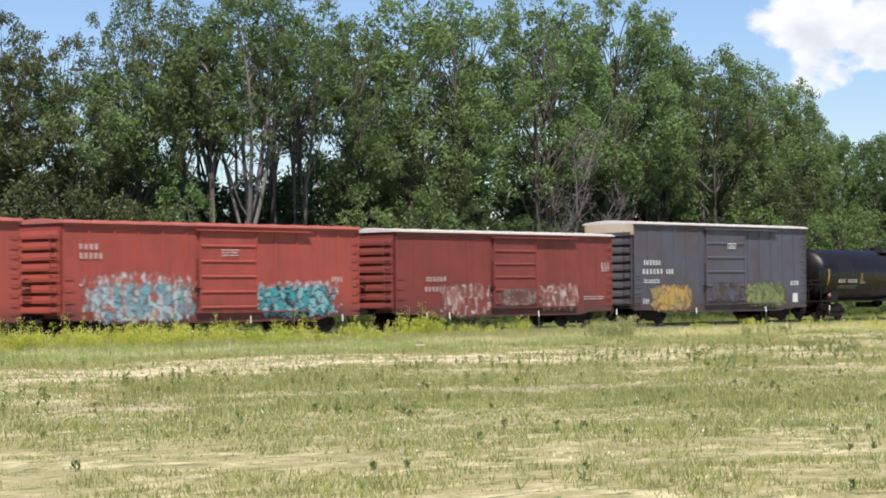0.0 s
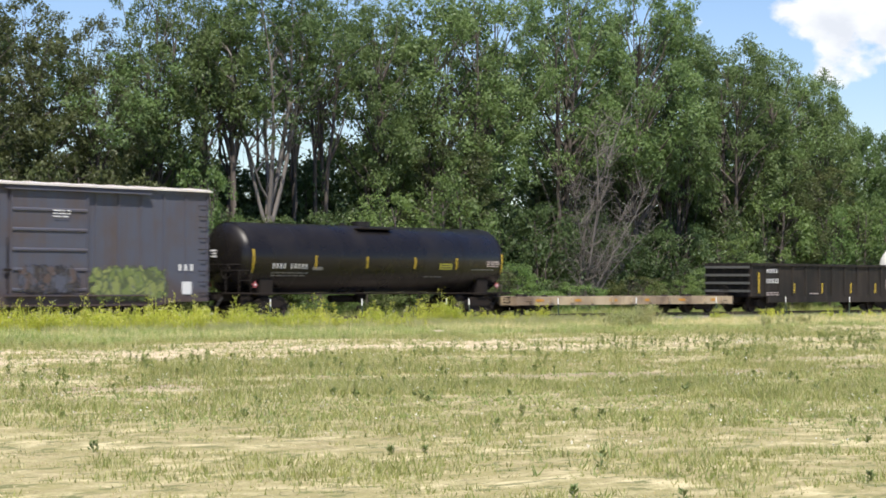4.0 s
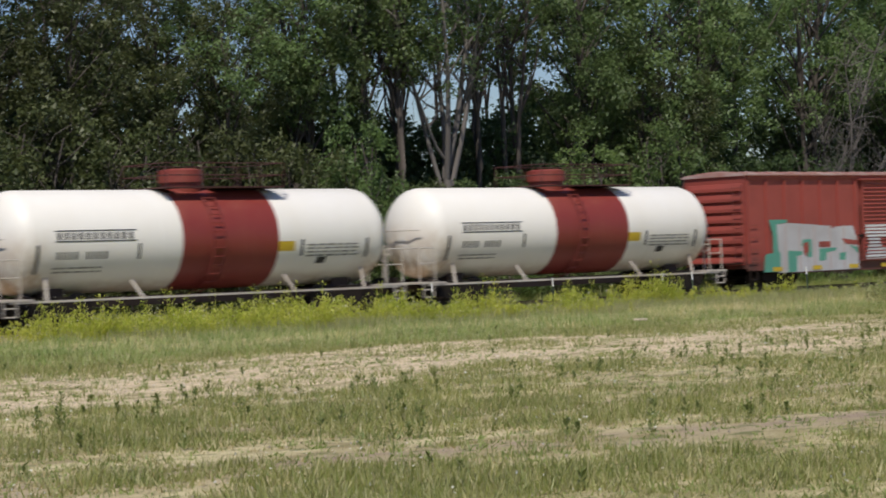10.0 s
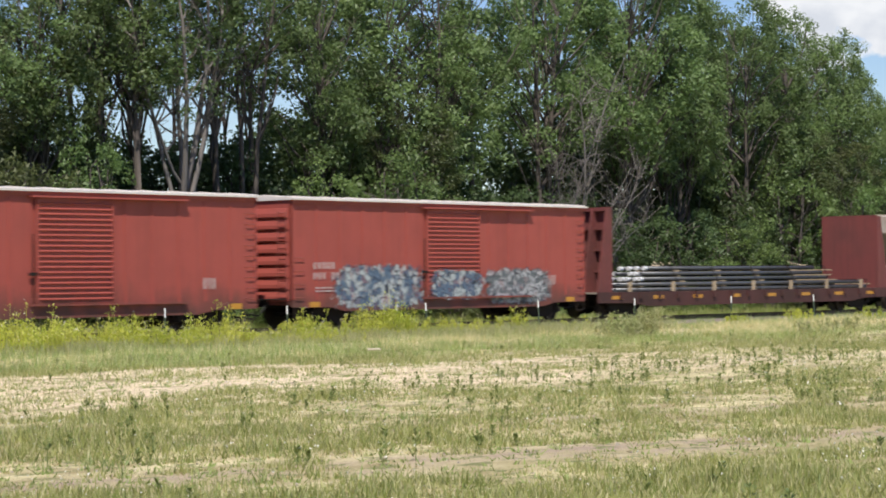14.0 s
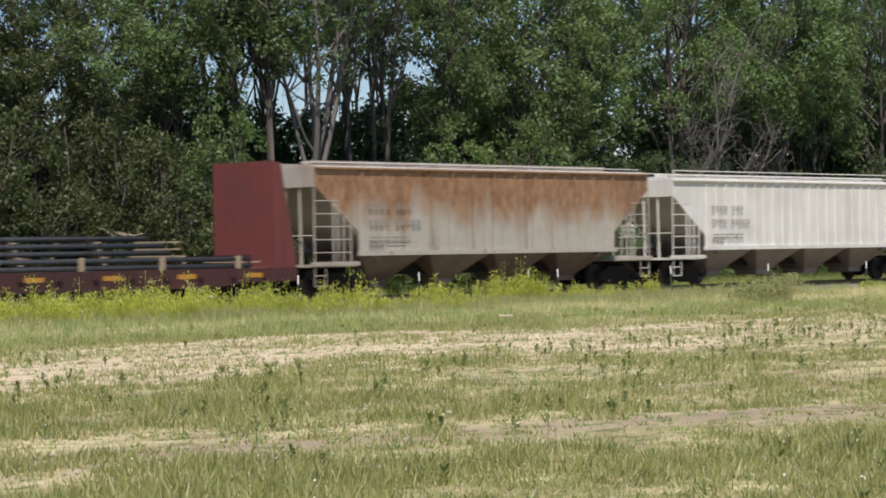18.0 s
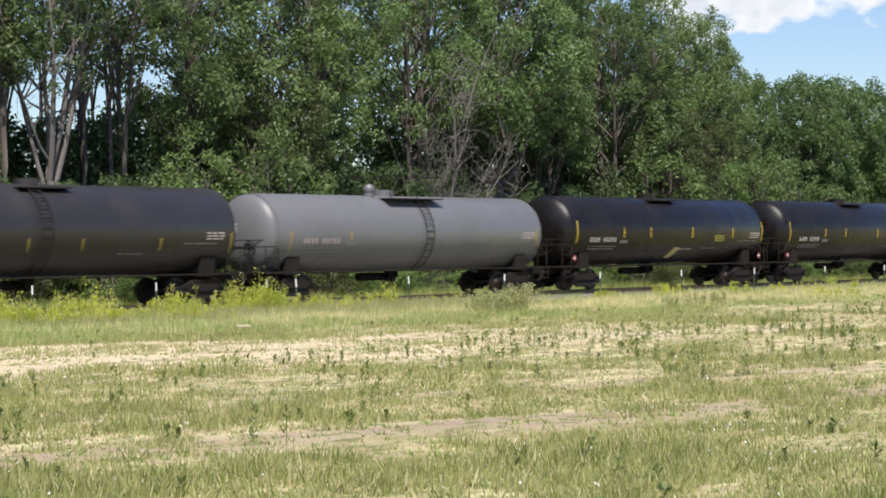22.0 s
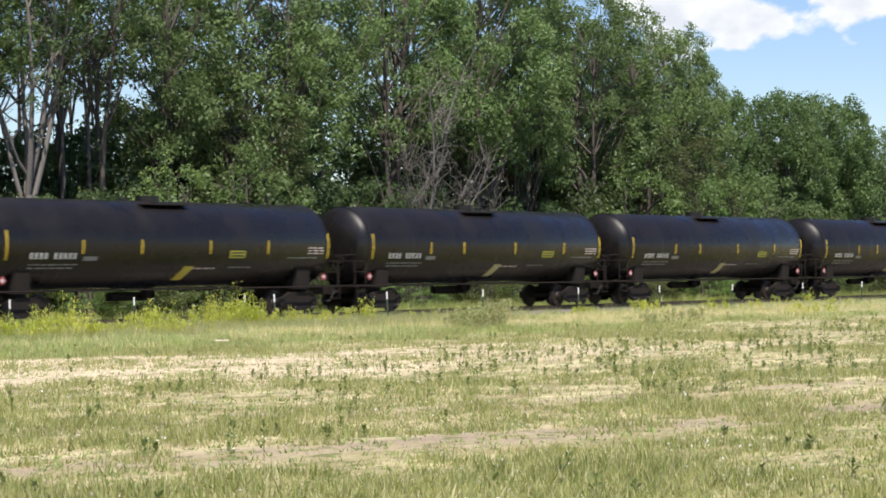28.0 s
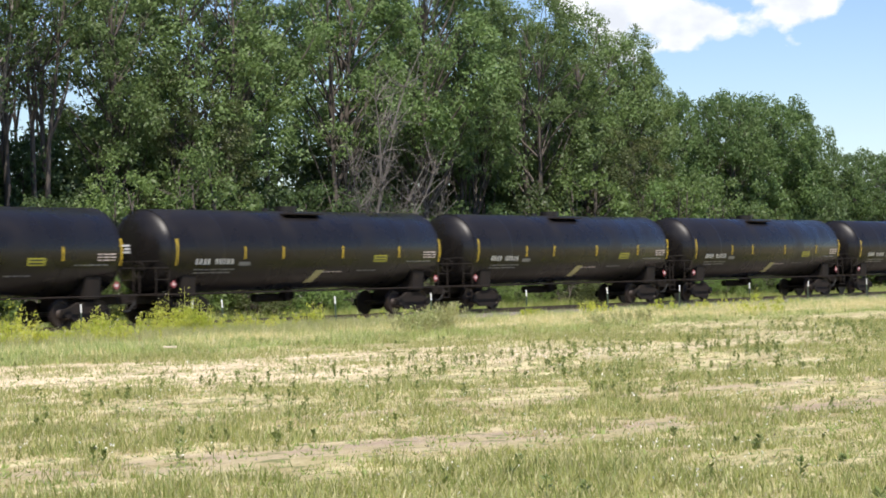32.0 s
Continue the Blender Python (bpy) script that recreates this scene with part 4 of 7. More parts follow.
# ---- marker posts along the track ----
for x in (44.5, 49.8, 55.0, 56.6, 62.8, 68.7, 75.4, 81.8, 88.0, 94.9, 101.0, 108.0):
    post = empty("marker_post")
    bm = bmesh.new()
    box(bm, -0.012, 0.012, -0.02, 0.02, -0.2, 0.78)
    box(bm, -0.022, 0.022, 0.02, 0.028, -0.2, 0.78)
    part("stake", bm, M["post"], post)
    bm = bmesh.new()
    box(bm, -0.02, 0.02, -0.022, 0.022, 0.78, 1.06)
    part("tip", bm, M["post_tip"], post, "white painted tip")
    post.matrix_basis = pose(x, -3.0, 0, rng.normal() * 1.5, rng.normal() * 1.5, 0)
    tagged(post, "thin steel marker post with a white tip", "post", "marker posts by the track")

# ---- grass, weeds and herbs ----
def in_field(x, y):
    a1 = np.degrees(np.arctan2(y + 54.27, x))
    a2 = np.degrees(np.arctan2(y + 66.5, x + 15.46))
    return ((a1 > 22) & (a1 < 63)) | ((a2 > 28) & (a2 < 56))


HGT = np.vectorize(ground_height)


def tufts(name, x, y, height, width, blades, spread, lean, material, label):
    """Blades of grass: narrow, bent three-cornered strips in tufts at the given places."""
    n = len(x)
    z = HGT(x, y) - 0.02
    xb = np.repeat(x, blades) + rng.normal(size=n * blades) * spread
    yb = np.repeat(y, blades) + rng.normal(size=n * blades) * spread
    zb = np.repeat(z, blades)
    h = np.repeat(height, blades) * (0.55 + 0.6 * rng.random(n * blades))
    a = rng.random(n * blades) * 6.28319
    w = width * (0.6 + 0.8 * rng.random(n * blades))
    lx, ly = rng.normal(size=n * blades) * lean * h, rng.normal(size=n * blades) * lean * h
    p = np.empty((n * blades, 3, 3))
    p[:, 0] = np.stack([xb - np.cos(a) * w, yb - np.sin(a) * w, zb], 1)
    p[:, 1] = np.stack([xb + np.cos(a) * w, yb + np.sin(a) * w, zb], 1)
    p[:, 2] = np.stack([xb + lx, yb + ly, zb + h], 1)
    ob = quads_object(name, p, 3, material)
    tagged(ob, label, "grass", kind="stuff")
    return ob


def scatter(n, x0, x1, y0, y1):
    x, y = rng.uniform(x0, x1, n), rng.uniform(y0, y1, n)
    ok = in_field(x, y)
    return x[ok], y[ok]


def patchy(x, y, s, seed):
    return np.array([noise.noise(Vector((a * s, b * s * 1.6, seed))) for a, b in zip(x, y)])


# short dry meadow in front, in patches, thin on the sandy strip
r_ = np.concatenate([rng.uniform(16, 80, 170000), rng.uniform(16, 92, 170000)])
a_ = rng.uniform(0.40, 1.08, 340000)
far_ = np.arange(340000) < 170000
x, y = np.where(far_, -1, -14.5) + r_ * np.cos(a_), np.where(far_, -55, -67) + r_ * np.sin(a_)
ok = (y < -14) & in_field(x, y)
x, y = x[ok], y[ok]
dens = 0.95 * patchy(x, y, 0.22, 1.5) + 0.8 * patchy(x, y, 0.8, 6.5) + 0.6 * patchy(x, y, 2.4, 3.5)
strip = np.abs(y + 25.0 + 1.5 * patchy(x, y, 0.15, 2.2)) < np.where(x < 38, 5.0, 3.4)
rut = np.zeros(len(x), bool)
for slope, x0_, y0_, wide in RUTS:
    rut |= (np.abs(slope * (x - x0_) + y - y0_) < wide) & (dens < 0.0)
bare = (strip & (x < 47)) | rut
keep = rng.random(len(x)) < np.where(bare, 0.05 + 0.55 * np.clip(dens, 0, 1), 0.72 + 0.95 * dens + 0.3 * (y < -42))
x, y, dens = x[keep], y[keep], dens[keep]
green = rng.random(len(x)) < 0.46 + 1.25 * dens + 0.5 * (y < -42)
for nm, mt, sel, lo, hi, lb in (("meadow_grass", "grass_dry", ~green, 0.025, 0.07, "short straw-coloured meadow grass"), ("meadow_grass", "grass_mid", green, 0.04, 0.13, "short green meadow grass in patches")):
    tufts(nm, x[sel], y[sel], (lo + (hi - lo) * rng.random(sel.sum())) * (1 + 0.9 * np.clip(dens[sel], -0.4, 1)) * np.where(y[sel] < -44, 0.9, 1.0), 0.012 if mt == "grass_dry" else 0.009, 3, 0.05, 0.8 if mt == "grass_dry" else 0.36, M[mt], lb)
# small dark rosettes and pale stones sprinkled over the ground
r_ = rng.uniform(16, 85, 30000)
a_ = rng.uniform(0.40, 1.08, 30000)
x, y = np.where(r_ < 50, -6, -10) + r_ * np.cos(a_), np.where(r_ < 50, -59, -64) + r_ * np.sin(a_)
ok = (y < -14) & in_field(x, y)
x, y = x[ok], y[ok]
ros = rng.random(len(x)) < 0.5
tufts("rosettes", x[ros], y[ros], 0.035 + 0.05 * rng.random(ros.sum()), 0.016, 6, 0.03, 0.7, M["herb_dark"], "small dark green rosettes sprinkled over the meadow")
x, y = x[~ros], y[~ros]
c = np.stack([x, y, HGT(x, y) + 0.012], 1)
d = rng.normal(size=(len(x), 2, 3)) * np.array([0.009, 0.009, 0.005])
stones = quads_object("pebbles", np.stack([c - d[:, 0], c + d[:, 1], c + d[:, 0] + np.array([0, 0, 0.012]), c - d[:, 1]], 1), 4, M["pebble"])
tagged(stones, "pale pebbles and chips of dry soil on the meadow", "pebbles", kind="stuff")
# upright seed heads in loose groups
x, y = scatter(26000, 0, 70, -56, -16)
keep = rng.random(len(x)) < 0.06 + 1.5 * patchy(x, y, 0.4, 12.5) * (patchy(x, y, 1.5, 17.5) > 0.05)
x, y = x[keep], y[keep]
tufts("tall_grass", x, y, 0.07 + 0.13 * rng.random(len(x)) ** 1.5, 0.008, 7, 0.06, 0.4, M["herb"], "taller green grass stems standing in the meadow")
# green verge towards the track
x, y = scatter(46000, 20, 130, -20, -3.4)
bare = patchy(x, y, 0.35, 22.0) + 0.5 * patchy(x, y, 1.1, 23.0)
keep = rng.random(len(x)) < np.clip((y + 20) / 4, 0.1, 1) * (0.62 + 1.2 * bare) * np.where((y > -13.5) & (y < -7.5) & (x > 44), 0.55, 1.15)
x, y, bare = x[keep], y[keep], bare[keep]
tall = np.where(x > 58, 0.7, 1.0) * (1 + 0.8 * bare)
tufts("verge_grass", x, y, (0.09 + 0.17 * rng.random(len(x))) * tall, 0.009, 6, 0.12, 0.4, M["grass_green"], "green grass of the verge along the track")
x, y = scatter(26000, 26, 130, -17, -3.4)
keep = rng.random(len(x)) < np.clip(0.12 + 1.5 * patchy(x, y, 0.3, 27.0) + 0.8 * patchy(x, y, 1.0, 28.0) + 0.15 * (x > 58) + 0.35 * ((y > -13.5) & (y < -7.5) & (x > 44)), 0, 1)
x, y = x[keep], y[keep]
tufts("verge_stalks", x, y, 0.14 + 0.2 * rng.random(len(x)), 0.007, 5, 0.12, 0.3, M["grass_dry"], "dry straw-coloured stalks among the green verge grass")
# rank grass that grows into the stones
x, y = rng.uniform(44, 150, 5200), rng.uniform(-3.7, -1.5, 5200)
keep = rng.random(len(x)) < np.clip(0.35 + 1.1 * patchy(x, y, 0.6, 31.0), 0.04, 1)
x, y = x[keep], y[keep]
tufts("trackside_grass", x, y, 0.16 + 0.2 * rng.random(len(x)), 0.01, 7, 0.12, 0.35, M["grass_green"], "rank grass growing into the edge of the ballast")
x, y = rng.uniform(25, 150, 9000), rng.uniform(3.6, 9, 9000)
tufts("far_verge_grass", x, y, 0.3 + 0.35 * rng.random(len(x)), 0.012, 6, 0.14, 0.3, M["grass_green"], "rough green grass behind the track")
# white clover heads
x, y = scatter(22000, 2, 60, -54, -22)
keep = rng.random(len(x)) < 0.2 + 1.6 * patchy(x, y, 0.4, 15.0)
x, y = x[keep], y[keep]
c = np.stack([x, y, HGT(x, y) + 0.05 + 0.07 * rng.random(len(x))], 1)
d = rng.normal(size=(len(x), 2, 3)) * 0.0068
clover = quads_object("clover_heads", np.stack([c - d[:, 0], c + d[:, 1], c + d[:, 0], c - d[:, 1]], 1), 4, M["clover"])
tagged(clover, "tiny white clover heads scattered through the grass", "clover", kind="stuff")


def weed_plants(name, x, y, height, material, label, leaves=26, size=0.05, bushy=0.16):
    """Upright weeds: a stem with small leaves that crowd towards the top."""
    out = []
    z = HGT(x, y)
    for a, b, c, h in zip(x, y, z, height):
        f = rng.random(leaves) ** 0.6
        r = bushy * (0.4 + 0.8 * np.sin(np.pi * np.clip(f, 0, 0.92))) * (h / 0.8)
        t = rng.random(leaves) * 6.28319
        p = np.stack([a + np.cos(t) * r, b + np.sin(t) * r, c + h * f], 1)
        u = np.stack([np.cos(t), np.sin(t), 0.5 + 0.8 * rng.random(leaves)], 1)
        u /= np.linalg.norm(u, axis=1)[:, None]
        v = np.stack([-np.sin(t), np.cos(t), rng.normal(size=leaves) * 0.4], 1)
        s = (size * (0.6 + 0.8 * rng.random(leaves)))[:, None]
        out.append(np.stack([p - u * s, p + v * s * 0.4, p + u * s, p - v * s * 0.4], 1).reshape(-1, 3))
        k = 0.008
        out.append(np.array([(a - k, b, c), (a + k, b, c), (a + k * 0.6, b, c + h), (a - k * 0.6, b, c + h)]))
    ob = quads_object(name, np.concatenate(out), 4, material)
    tagged(ob, label, "weeds", kind="stuff")


# each weed stands in a clump of its own height; the clumps crowd below 47 and thin out beyond
kx = np.concatenate([rng.uniform(29, 47, 150), rng.uniform(46, 60, 50), rng.uniform(58, 100, 16)])
kx = kx[[noise.noise(Vector((a_ * 0.55, 3.3, 8.8))) > -0.2 for a_ in kx]]   # gaps along the row
k_n = len(kx)
ky = np.where(kx < 48, rng.uniform(-8.4, -3.2, k_n), rng.uniform(-5.6, -3.2, k_n))
kh = 0.3 + 0.6 * rng.random(k_n) ** 1.9
kn = rng.integers(6, 20, k_n)
kw = 0.14 + 0.32 * rng.random(k_n)
for cx_, cy_, n_, h_, w_ in ((36.0, -6.5, 60, 0.9, 0.7), (38.0, -6.0, 50, 0.85, 0.7), (52.5, -5.0, 50, 1.0, 0.4), (74.0, -14.5, 24, 0.5, 0.5)):
    kx, ky, kn, kh, kw = np.append(kx, cx_), np.append(ky, cy_), np.append(kn, n_), np.append(kh, h_), np.append(kw, w_)
x = np.repeat(kx, kn) + rng.normal(size=kn.sum()) * np.repeat(kw, kn)
y = np.repeat(ky, kn) + rng.normal(size=kn.sum()) * np.repeat(kw, kn)
h_w = np.repeat(kh, kn) * (0.55 + 0.5 * rng.random(kn.sum()) + 0.55 * (rng.random(kn.sum()) < 0.09))
weed_plants("yellow_weeds", x, y, h_w, M["weed"], "clumps of tall yellow-green flowering weeds beside the ballast", leaves=36, size=0.04, bushy=0.13)
xg = np.concatenate([rng.normal(54.5, 0.5, 60), rng.normal(55.5, 0.4, 70), rng.normal(53.6, 0.5, 30), rng.normal(58.5, 0.5, 24), rng.normal(63.0, 0.5, 20)])
yg = np.concatenate([rng.normal(-13.5, 0.5, 60), rng.normal(-13.2, 0.4, 70), rng.normal(-13.8, 0.5, 30), rng.normal(-17.6, 0.5, 24), rng.normal(-16.0, 0.5, 20)])
hg = np.repeat((0.75, 0.95, 0.6, 0.5, 0.5), (60, 70, 30, 24, 20)) * (0.55 + 0.5 * rng.random(len(xg)))
weed_plants("pale_weeds", xg, yg, hg, M["rank_grass"], "bushy clump of pale green weeds in the verge", leaves=44, size=0.036, bushy=0.14)
# pale seed heads nodding over the weeds
pick = rng.random(len(x)) < 0.35
xs_, ys_, zs_ = np.repeat(x[pick], 5), np.repeat(y[pick], 5), np.repeat(h_w[pick] + HGT(x[pick], y[pick]), 5)
c = np.stack([xs_ + rng.normal(size=len(xs_)) * 0.07, ys_ + rng.normal(size=len(xs_)) * 0.07, zs_ + rng.normal(size=len(xs_)) * 0.06], 1)
d = rng.normal(size=(len(xs_), 2, 3)) * 0.01
heads_ = quads_object("seed_heads", np.stack([c - d[:, 0], c + d[:, 1], c + d[:, 0], c - d[:, 1]], 1), 4, M["seed_head"])
tagged(heads_, "pale grey seed heads on the tall weeds", "weeds", kind="stuff")
# rank pale grass between the clumps
x, y = rng.uniform(29, 64, 9000), rng.uniform(-9.5, -3.2, 9000)
keep = rng.random(len(x)) < np.clip(0.5 + 1.2 * patchy(x, y, 0.5, 41.0), 0.05, 1)
x, y = x[keep], y[keep]
tufts("rank_grass", x, y, 0.22 + 0.26 * rng.random(len(x)), 0.009, 6, 0.1, 0.25, M["rank_grass"], "rank pale green grass among the weeds")
# small upright herbs over the field, thickest in the far half
x, y = scatter(15000, 5, 84, -52, -15)
row = np.abs(y + 32.5 - 0.12 * (x - 36)) < 5.0
keep = rng.random(len(x)) < np.clip(np.where(y < -40, 0.0, 0.02) + 0.13 * patchy(x, y, 0.3, 9.1) + row * np.where(x > 27, 0.6, 0.28) * np.clip(0.25 + 2.2 * patchy(x, y, 0.5, 13.1), 0, 1), 0, 1)
x, y, row = x[keep], y[keep], row[keep]
weed_plants("meadow_herbs", x, y, np.where(row, 0.12 + 0.24 * rng.random(len(x)), 0.06 + 0.14 * rng.random(len(x)) ** 1.5), M["herb_dark"], "upright dark green herbs dotted over the field", leaves=30, size=0.028, bushy=0.14)

# taller herbs near the field's edge
x, y = scatter(900, -2, 22, -58, -42)
keep = rng.random(len(x)) < np.clip(0.9 * patchy(x, y, 0.5, 51.0), 0, 1)
x, y = x[keep], y[keep]
weed_plants("tall_herbs", x, y, 0.07 + 0.13 * rng.random(len(x)) ** 2, M["herb"], "taller green herbs at the near edge of the field", leaves=30, size=0.03, bushy=0.26)

# a pale board left in the grass
bm = bmesh.new()
box(bm, -0.17, 0.17, -0.06, 0.06, 0.0, 0.04)
bmesh.ops.bevel(bm, geom=bm.edges[:], offset=0.008, segments=1, affect="EDGES")
board = part("board", bm, M["cream"], None)
board.matrix_basis = pose(40.0, -16.2, ground_height(40.0, -16.2) + 0.07, 8, 0, -50)
tagged(board, "short pale board lying in the green grass", "board")

# ---- the train ----
SPEED = ((0, 8, 16, 24, 32), (11.442, 11.187, 11.235, 11.100, 11.063))   # seconds, metres a second
FINE = np.arange(0, 33, 0.1)
ROLLED = np.concatenate([[0], np.cumsum(np.interp(FINE[:-1] + 0.05, *SPEED) * 0.1)])


def travelled(t):
    return float(np.interp(t, FINE, ROLLED))


TRAIN = []        # (car, place of its middle along the track at 0 s)
WHEELS = []       # (wheelset, its place on its truck)
WHEEL_R, WHEELBASE, TREAD_Y = 0.457, 1.78, 0.75


def mesh_of(bm, name, material, smooth=False):
    me = bpy.data.meshes.new(name)
    bm.to_mesh(me)
    bm.free()
    me.materials.append(material)
    if smooth:
        me.shade_smooth()
    return me


def place(name, me, parent, x=0.0, y=0.0, z=0.0):
    ob = new(name, me)
    ob.parent = parent
    ob.location = (x, y, z)
    return ob


def spin_y(bm, profile, yc0, seg=18):
    """Turn a profile of (y, radius) round a crosswise axis."""
    rings = [[bm.verts.new((r * math.cos(6.28319 * i / seg), y, r * math.sin(6.28319 * i / seg))) for i in range(seg)] for y, r in profile]
    for a, b in zip(rings, rings[1:]):
        for i in range(seg):
            j = (i + 1) % seg
            bm.faces.new((a[i], a[j], b[j], b[i]))
    bm.faces.new(rings[0])
    bm.faces.new(rings[-1][::-1])


bm = bmesh.new()
for sd in (-1, 1):
    y = sd * TREAD_Y
    spin_y(bm, [(y - 0.07 * sd, WHEEL_R + 0.03), (y - 0.04 * sd, WHEEL_R + 0.028), (y - 0.035 * sd, WHEEL_R), (y + 0.07 * sd, WHEEL_R - 0.008),
                (y + 0.07 * sd, WHEEL_R - 0.07), (y + 0.03 * sd, WHEEL_R - 0.1), (y + 0.02 * sd, 0.2), (y + 0.08 * sd, 0.14), (y + 0.2 * sd, 0.09)], 0)
    for k in range(3):
        a = 2.094 * k
        rod(bm, (0.1 * math.cos(a), y + 0.2 * sd, 0.1 * math.sin(a)), (0.1 * math.cos(a), y + 0.24 * sd, 0.1 * math.sin(a)), 0.03, seg=6)
rod(bm, (0, -0.75, 0), (0, 0.75, 0), 0.085, seg=10)
bmesh.ops.recalc_face_normals(bm, faces=bm.faces)
WHEELSET = mesh_of(bm, "wheelset", M["wheel"], False)
bm = bmesh.new()
pts = [(-1.12, 0.34), (-1.1, 0.6), (-0.75, 0.66), (-0.35, 0.84), (0.35, 0.84), (0.75, 0.66), (1.1, 0.6), (1.12, 0.34), (0.8, 0.36), (0.45, 0.16), (-0.45, 0.16), (-0.8, 0.36)]
fr = [[bm.verts.new((x, y, z)) for x, z in pts] for y in (-0.07, 0.07)]
bm.faces.new(fr[0])
bm.faces.new(fr[1][::-1])
for i in range(len(pts)):
    j = (i + 1) % len(pts)
    bm.faces.new((fr[0][j], fr[0][i], fr[1][i], fr[1][j]))
for sx in (-1, 1):
    rod(bm, (sx * 0.89, -0.13, 0.457), (sx * 0.89, 0.1, 0.457), 0.14, seg=12)
SIDE_FRAME = mesh_of(bm, "side_frame", M["steel"])
bm = bmesh.new()
box(bm, -0.25, 0.25, -1.0, 1.0, 0.55, 0.82)
rod(bm, (0, 0, 0.8), (0, 0, 0.95), 0.3, seg=12)
TRUCK = mesh_of(bm, "truck", M["steel"])
bm = bmesh.new()
for kx in (-0.16, 0, 0.16):
    for q in range(5):
        rod(bm, (kx, 0, 0.2 + 0.065 * q), (kx, 0, 0.235 + 0.065 * q), 0.075, seg=8)
    rod(bm, (kx, 0, 0.18), (kx, 0, 0.55), 0.05, seg=8)
SPRINGS = mesh_of(bm, "spring_nest", M["steel"])
bm = bmesh.new()
box(bm, 0, 0.55, -0.09, 0.09, 0.78, 0.95)
box(bm, 0.45, 0.72, -0.16, 0.16, 0.72, 1.0)
box(bm, 0.66, 0.86, 0.02, 0.17, 0.74, 0.98)
COUPLER = mesh_of(bm, "coupler", M["steel"])


def running_gear(car, half, truck_at, sill=(0.75, 1.0), sill_mat="steel", sill_half=None, sill_w=0.35):
    """Trucks with wheelsets, centre sill, couplers and hoses under a car."""
    for sx in (-1, 1):
        tr = place("truck", TRUCK, car, sx * truck_at)
        for sy in (-1, 1):
            place("side_frame", SIDE_FRAME, tr, 0, sy * 1.02, 0)
            place("spring_nest", SPRINGS, tr, 0, sy * 1.02, 0)
            w = place("wheelset", WHEELSET, tr, sy * WHEELBASE / 2, 0, WHEEL_R)
            WHEELS.append((w, sy * WHEELBASE / 2))
        c = place("coupler", COUPLER, car, sx * (half - 0.05))
        c.rotation_euler = (0, 0, 0 if sx > 0 else math.pi)
        bm = bmesh.new()
        limb(bm, [(sx * half, -0.45, 0.85), (sx * (half + 0.3), -0.4, 0.45), (sx * (half + 0.65), -0.3, 0.5)], 0.03, 0.03, 6)
        part("air_hose", bm, M["rubber"], car)
    bm = bmesh.new()
    sh = sill_half or half
    box(bm, -sh, sh, -sill_w, sill_w, sill[0], sill[1])
    part("centre_sill", bm, M[sill_mat], car)


def flat_face(y):
    return lambda z: y


def drum_face(r, zc, lift=0.008):
    return lambda z: -math.sqrt(max(0.0, (r + lift) ** 2 - (z - zc) ** 2))


def decal(bm, x0, x1, z0, z1, face, lift=0.0, skew=0.0, n=1):
    """A thin painted patch that follows the surface."""
    rows_ = []
    for k in range(n + 1):
        z = z0 + (z1 - z0) * k / n
        o = skew * k / n
        rows_.append((bm.verts.new((x0 + o, face(z) - lift, z)), bm.verts.new((x1 + o, face(z) - lift, z))))
    for a, b in zip(rows_, rows_[1:]):
        bm.faces.new((a[0], a[1], b[1], b[0]))


def lettering(car, name, x0, x1, z0, z1, count, face, mat, seed, label="", gaps=(), lift=0.0, fill=0.44):
    """A row of plain painted bars, one for each character."""
    w = (x1 - x0) / count
    for k in range(count):
        if k not in gaps:
            bm = bmesh.new()
            decal(bm, x0 + w * (k + 0.1), x0 + w * (k + 0.1 + fill), z0 + 0.1 * (z1 - z0), z1, face, lift, n=3)
            part(name, bm, M[mat], car, label)


def fine_print(car, x0, x1, z0, rows_, face, mat, step=0.11, lift=0.0):
    bm = bmesh.new()
    r = random.Random(int(x0 * 100))
    for k in range(rows_):
        x = x0
        while x < x1 - 0.1:
            w = 0.12 + 0.25 * r.random()
            decal(bm, x, min(x + w, x1), z0 - step * k, z0 - step * k + 0.05, face, lift)
            x += w + 0.07
    return tagged(part("fine_print", bm, M[mat], car), kind="stuff")


def grab_bar(bm, x0, x1, y, z, out):
    rod(bm, (x0, y, z), (x0, y + out, z), 0.014, seg=5)
    rod(bm, (x1, y, z), (x1, y + out, z), 0.014, seg=5)
    rod(bm, (x0, y + out, z), (x1, y + out, z), 0.014, seg=5)


def ladder(car, name, x, y, z0, z1, width, out, mat, rungs):
    bm = bmesh.new()
    grab_bar(bm, -width / 2, width / 2, 0, 0, out)
    me = mesh_of(bm, "grab_iron", M[mat])
    for k in range(rungs):
        place("grab_iron", me, car, x, y, z0 + (z1 - z0) * k / (rungs - 1))


def graffiti(car, x0, x1, z0, z1, face, mat, label):
    """A sprayed piece of letter shapes without meaning: one painted patch with a ragged edge."""
    bm = bmesh.new()
    decal(bm, x0 - 0.15, x1 + 0.15, z0 - 0.05, z1 + 0.12, face, 0.004, 0.0, 2)
    part("graffiti", bm, M[mat], car, label)


CAR_GROUP = "cars of the freight train"


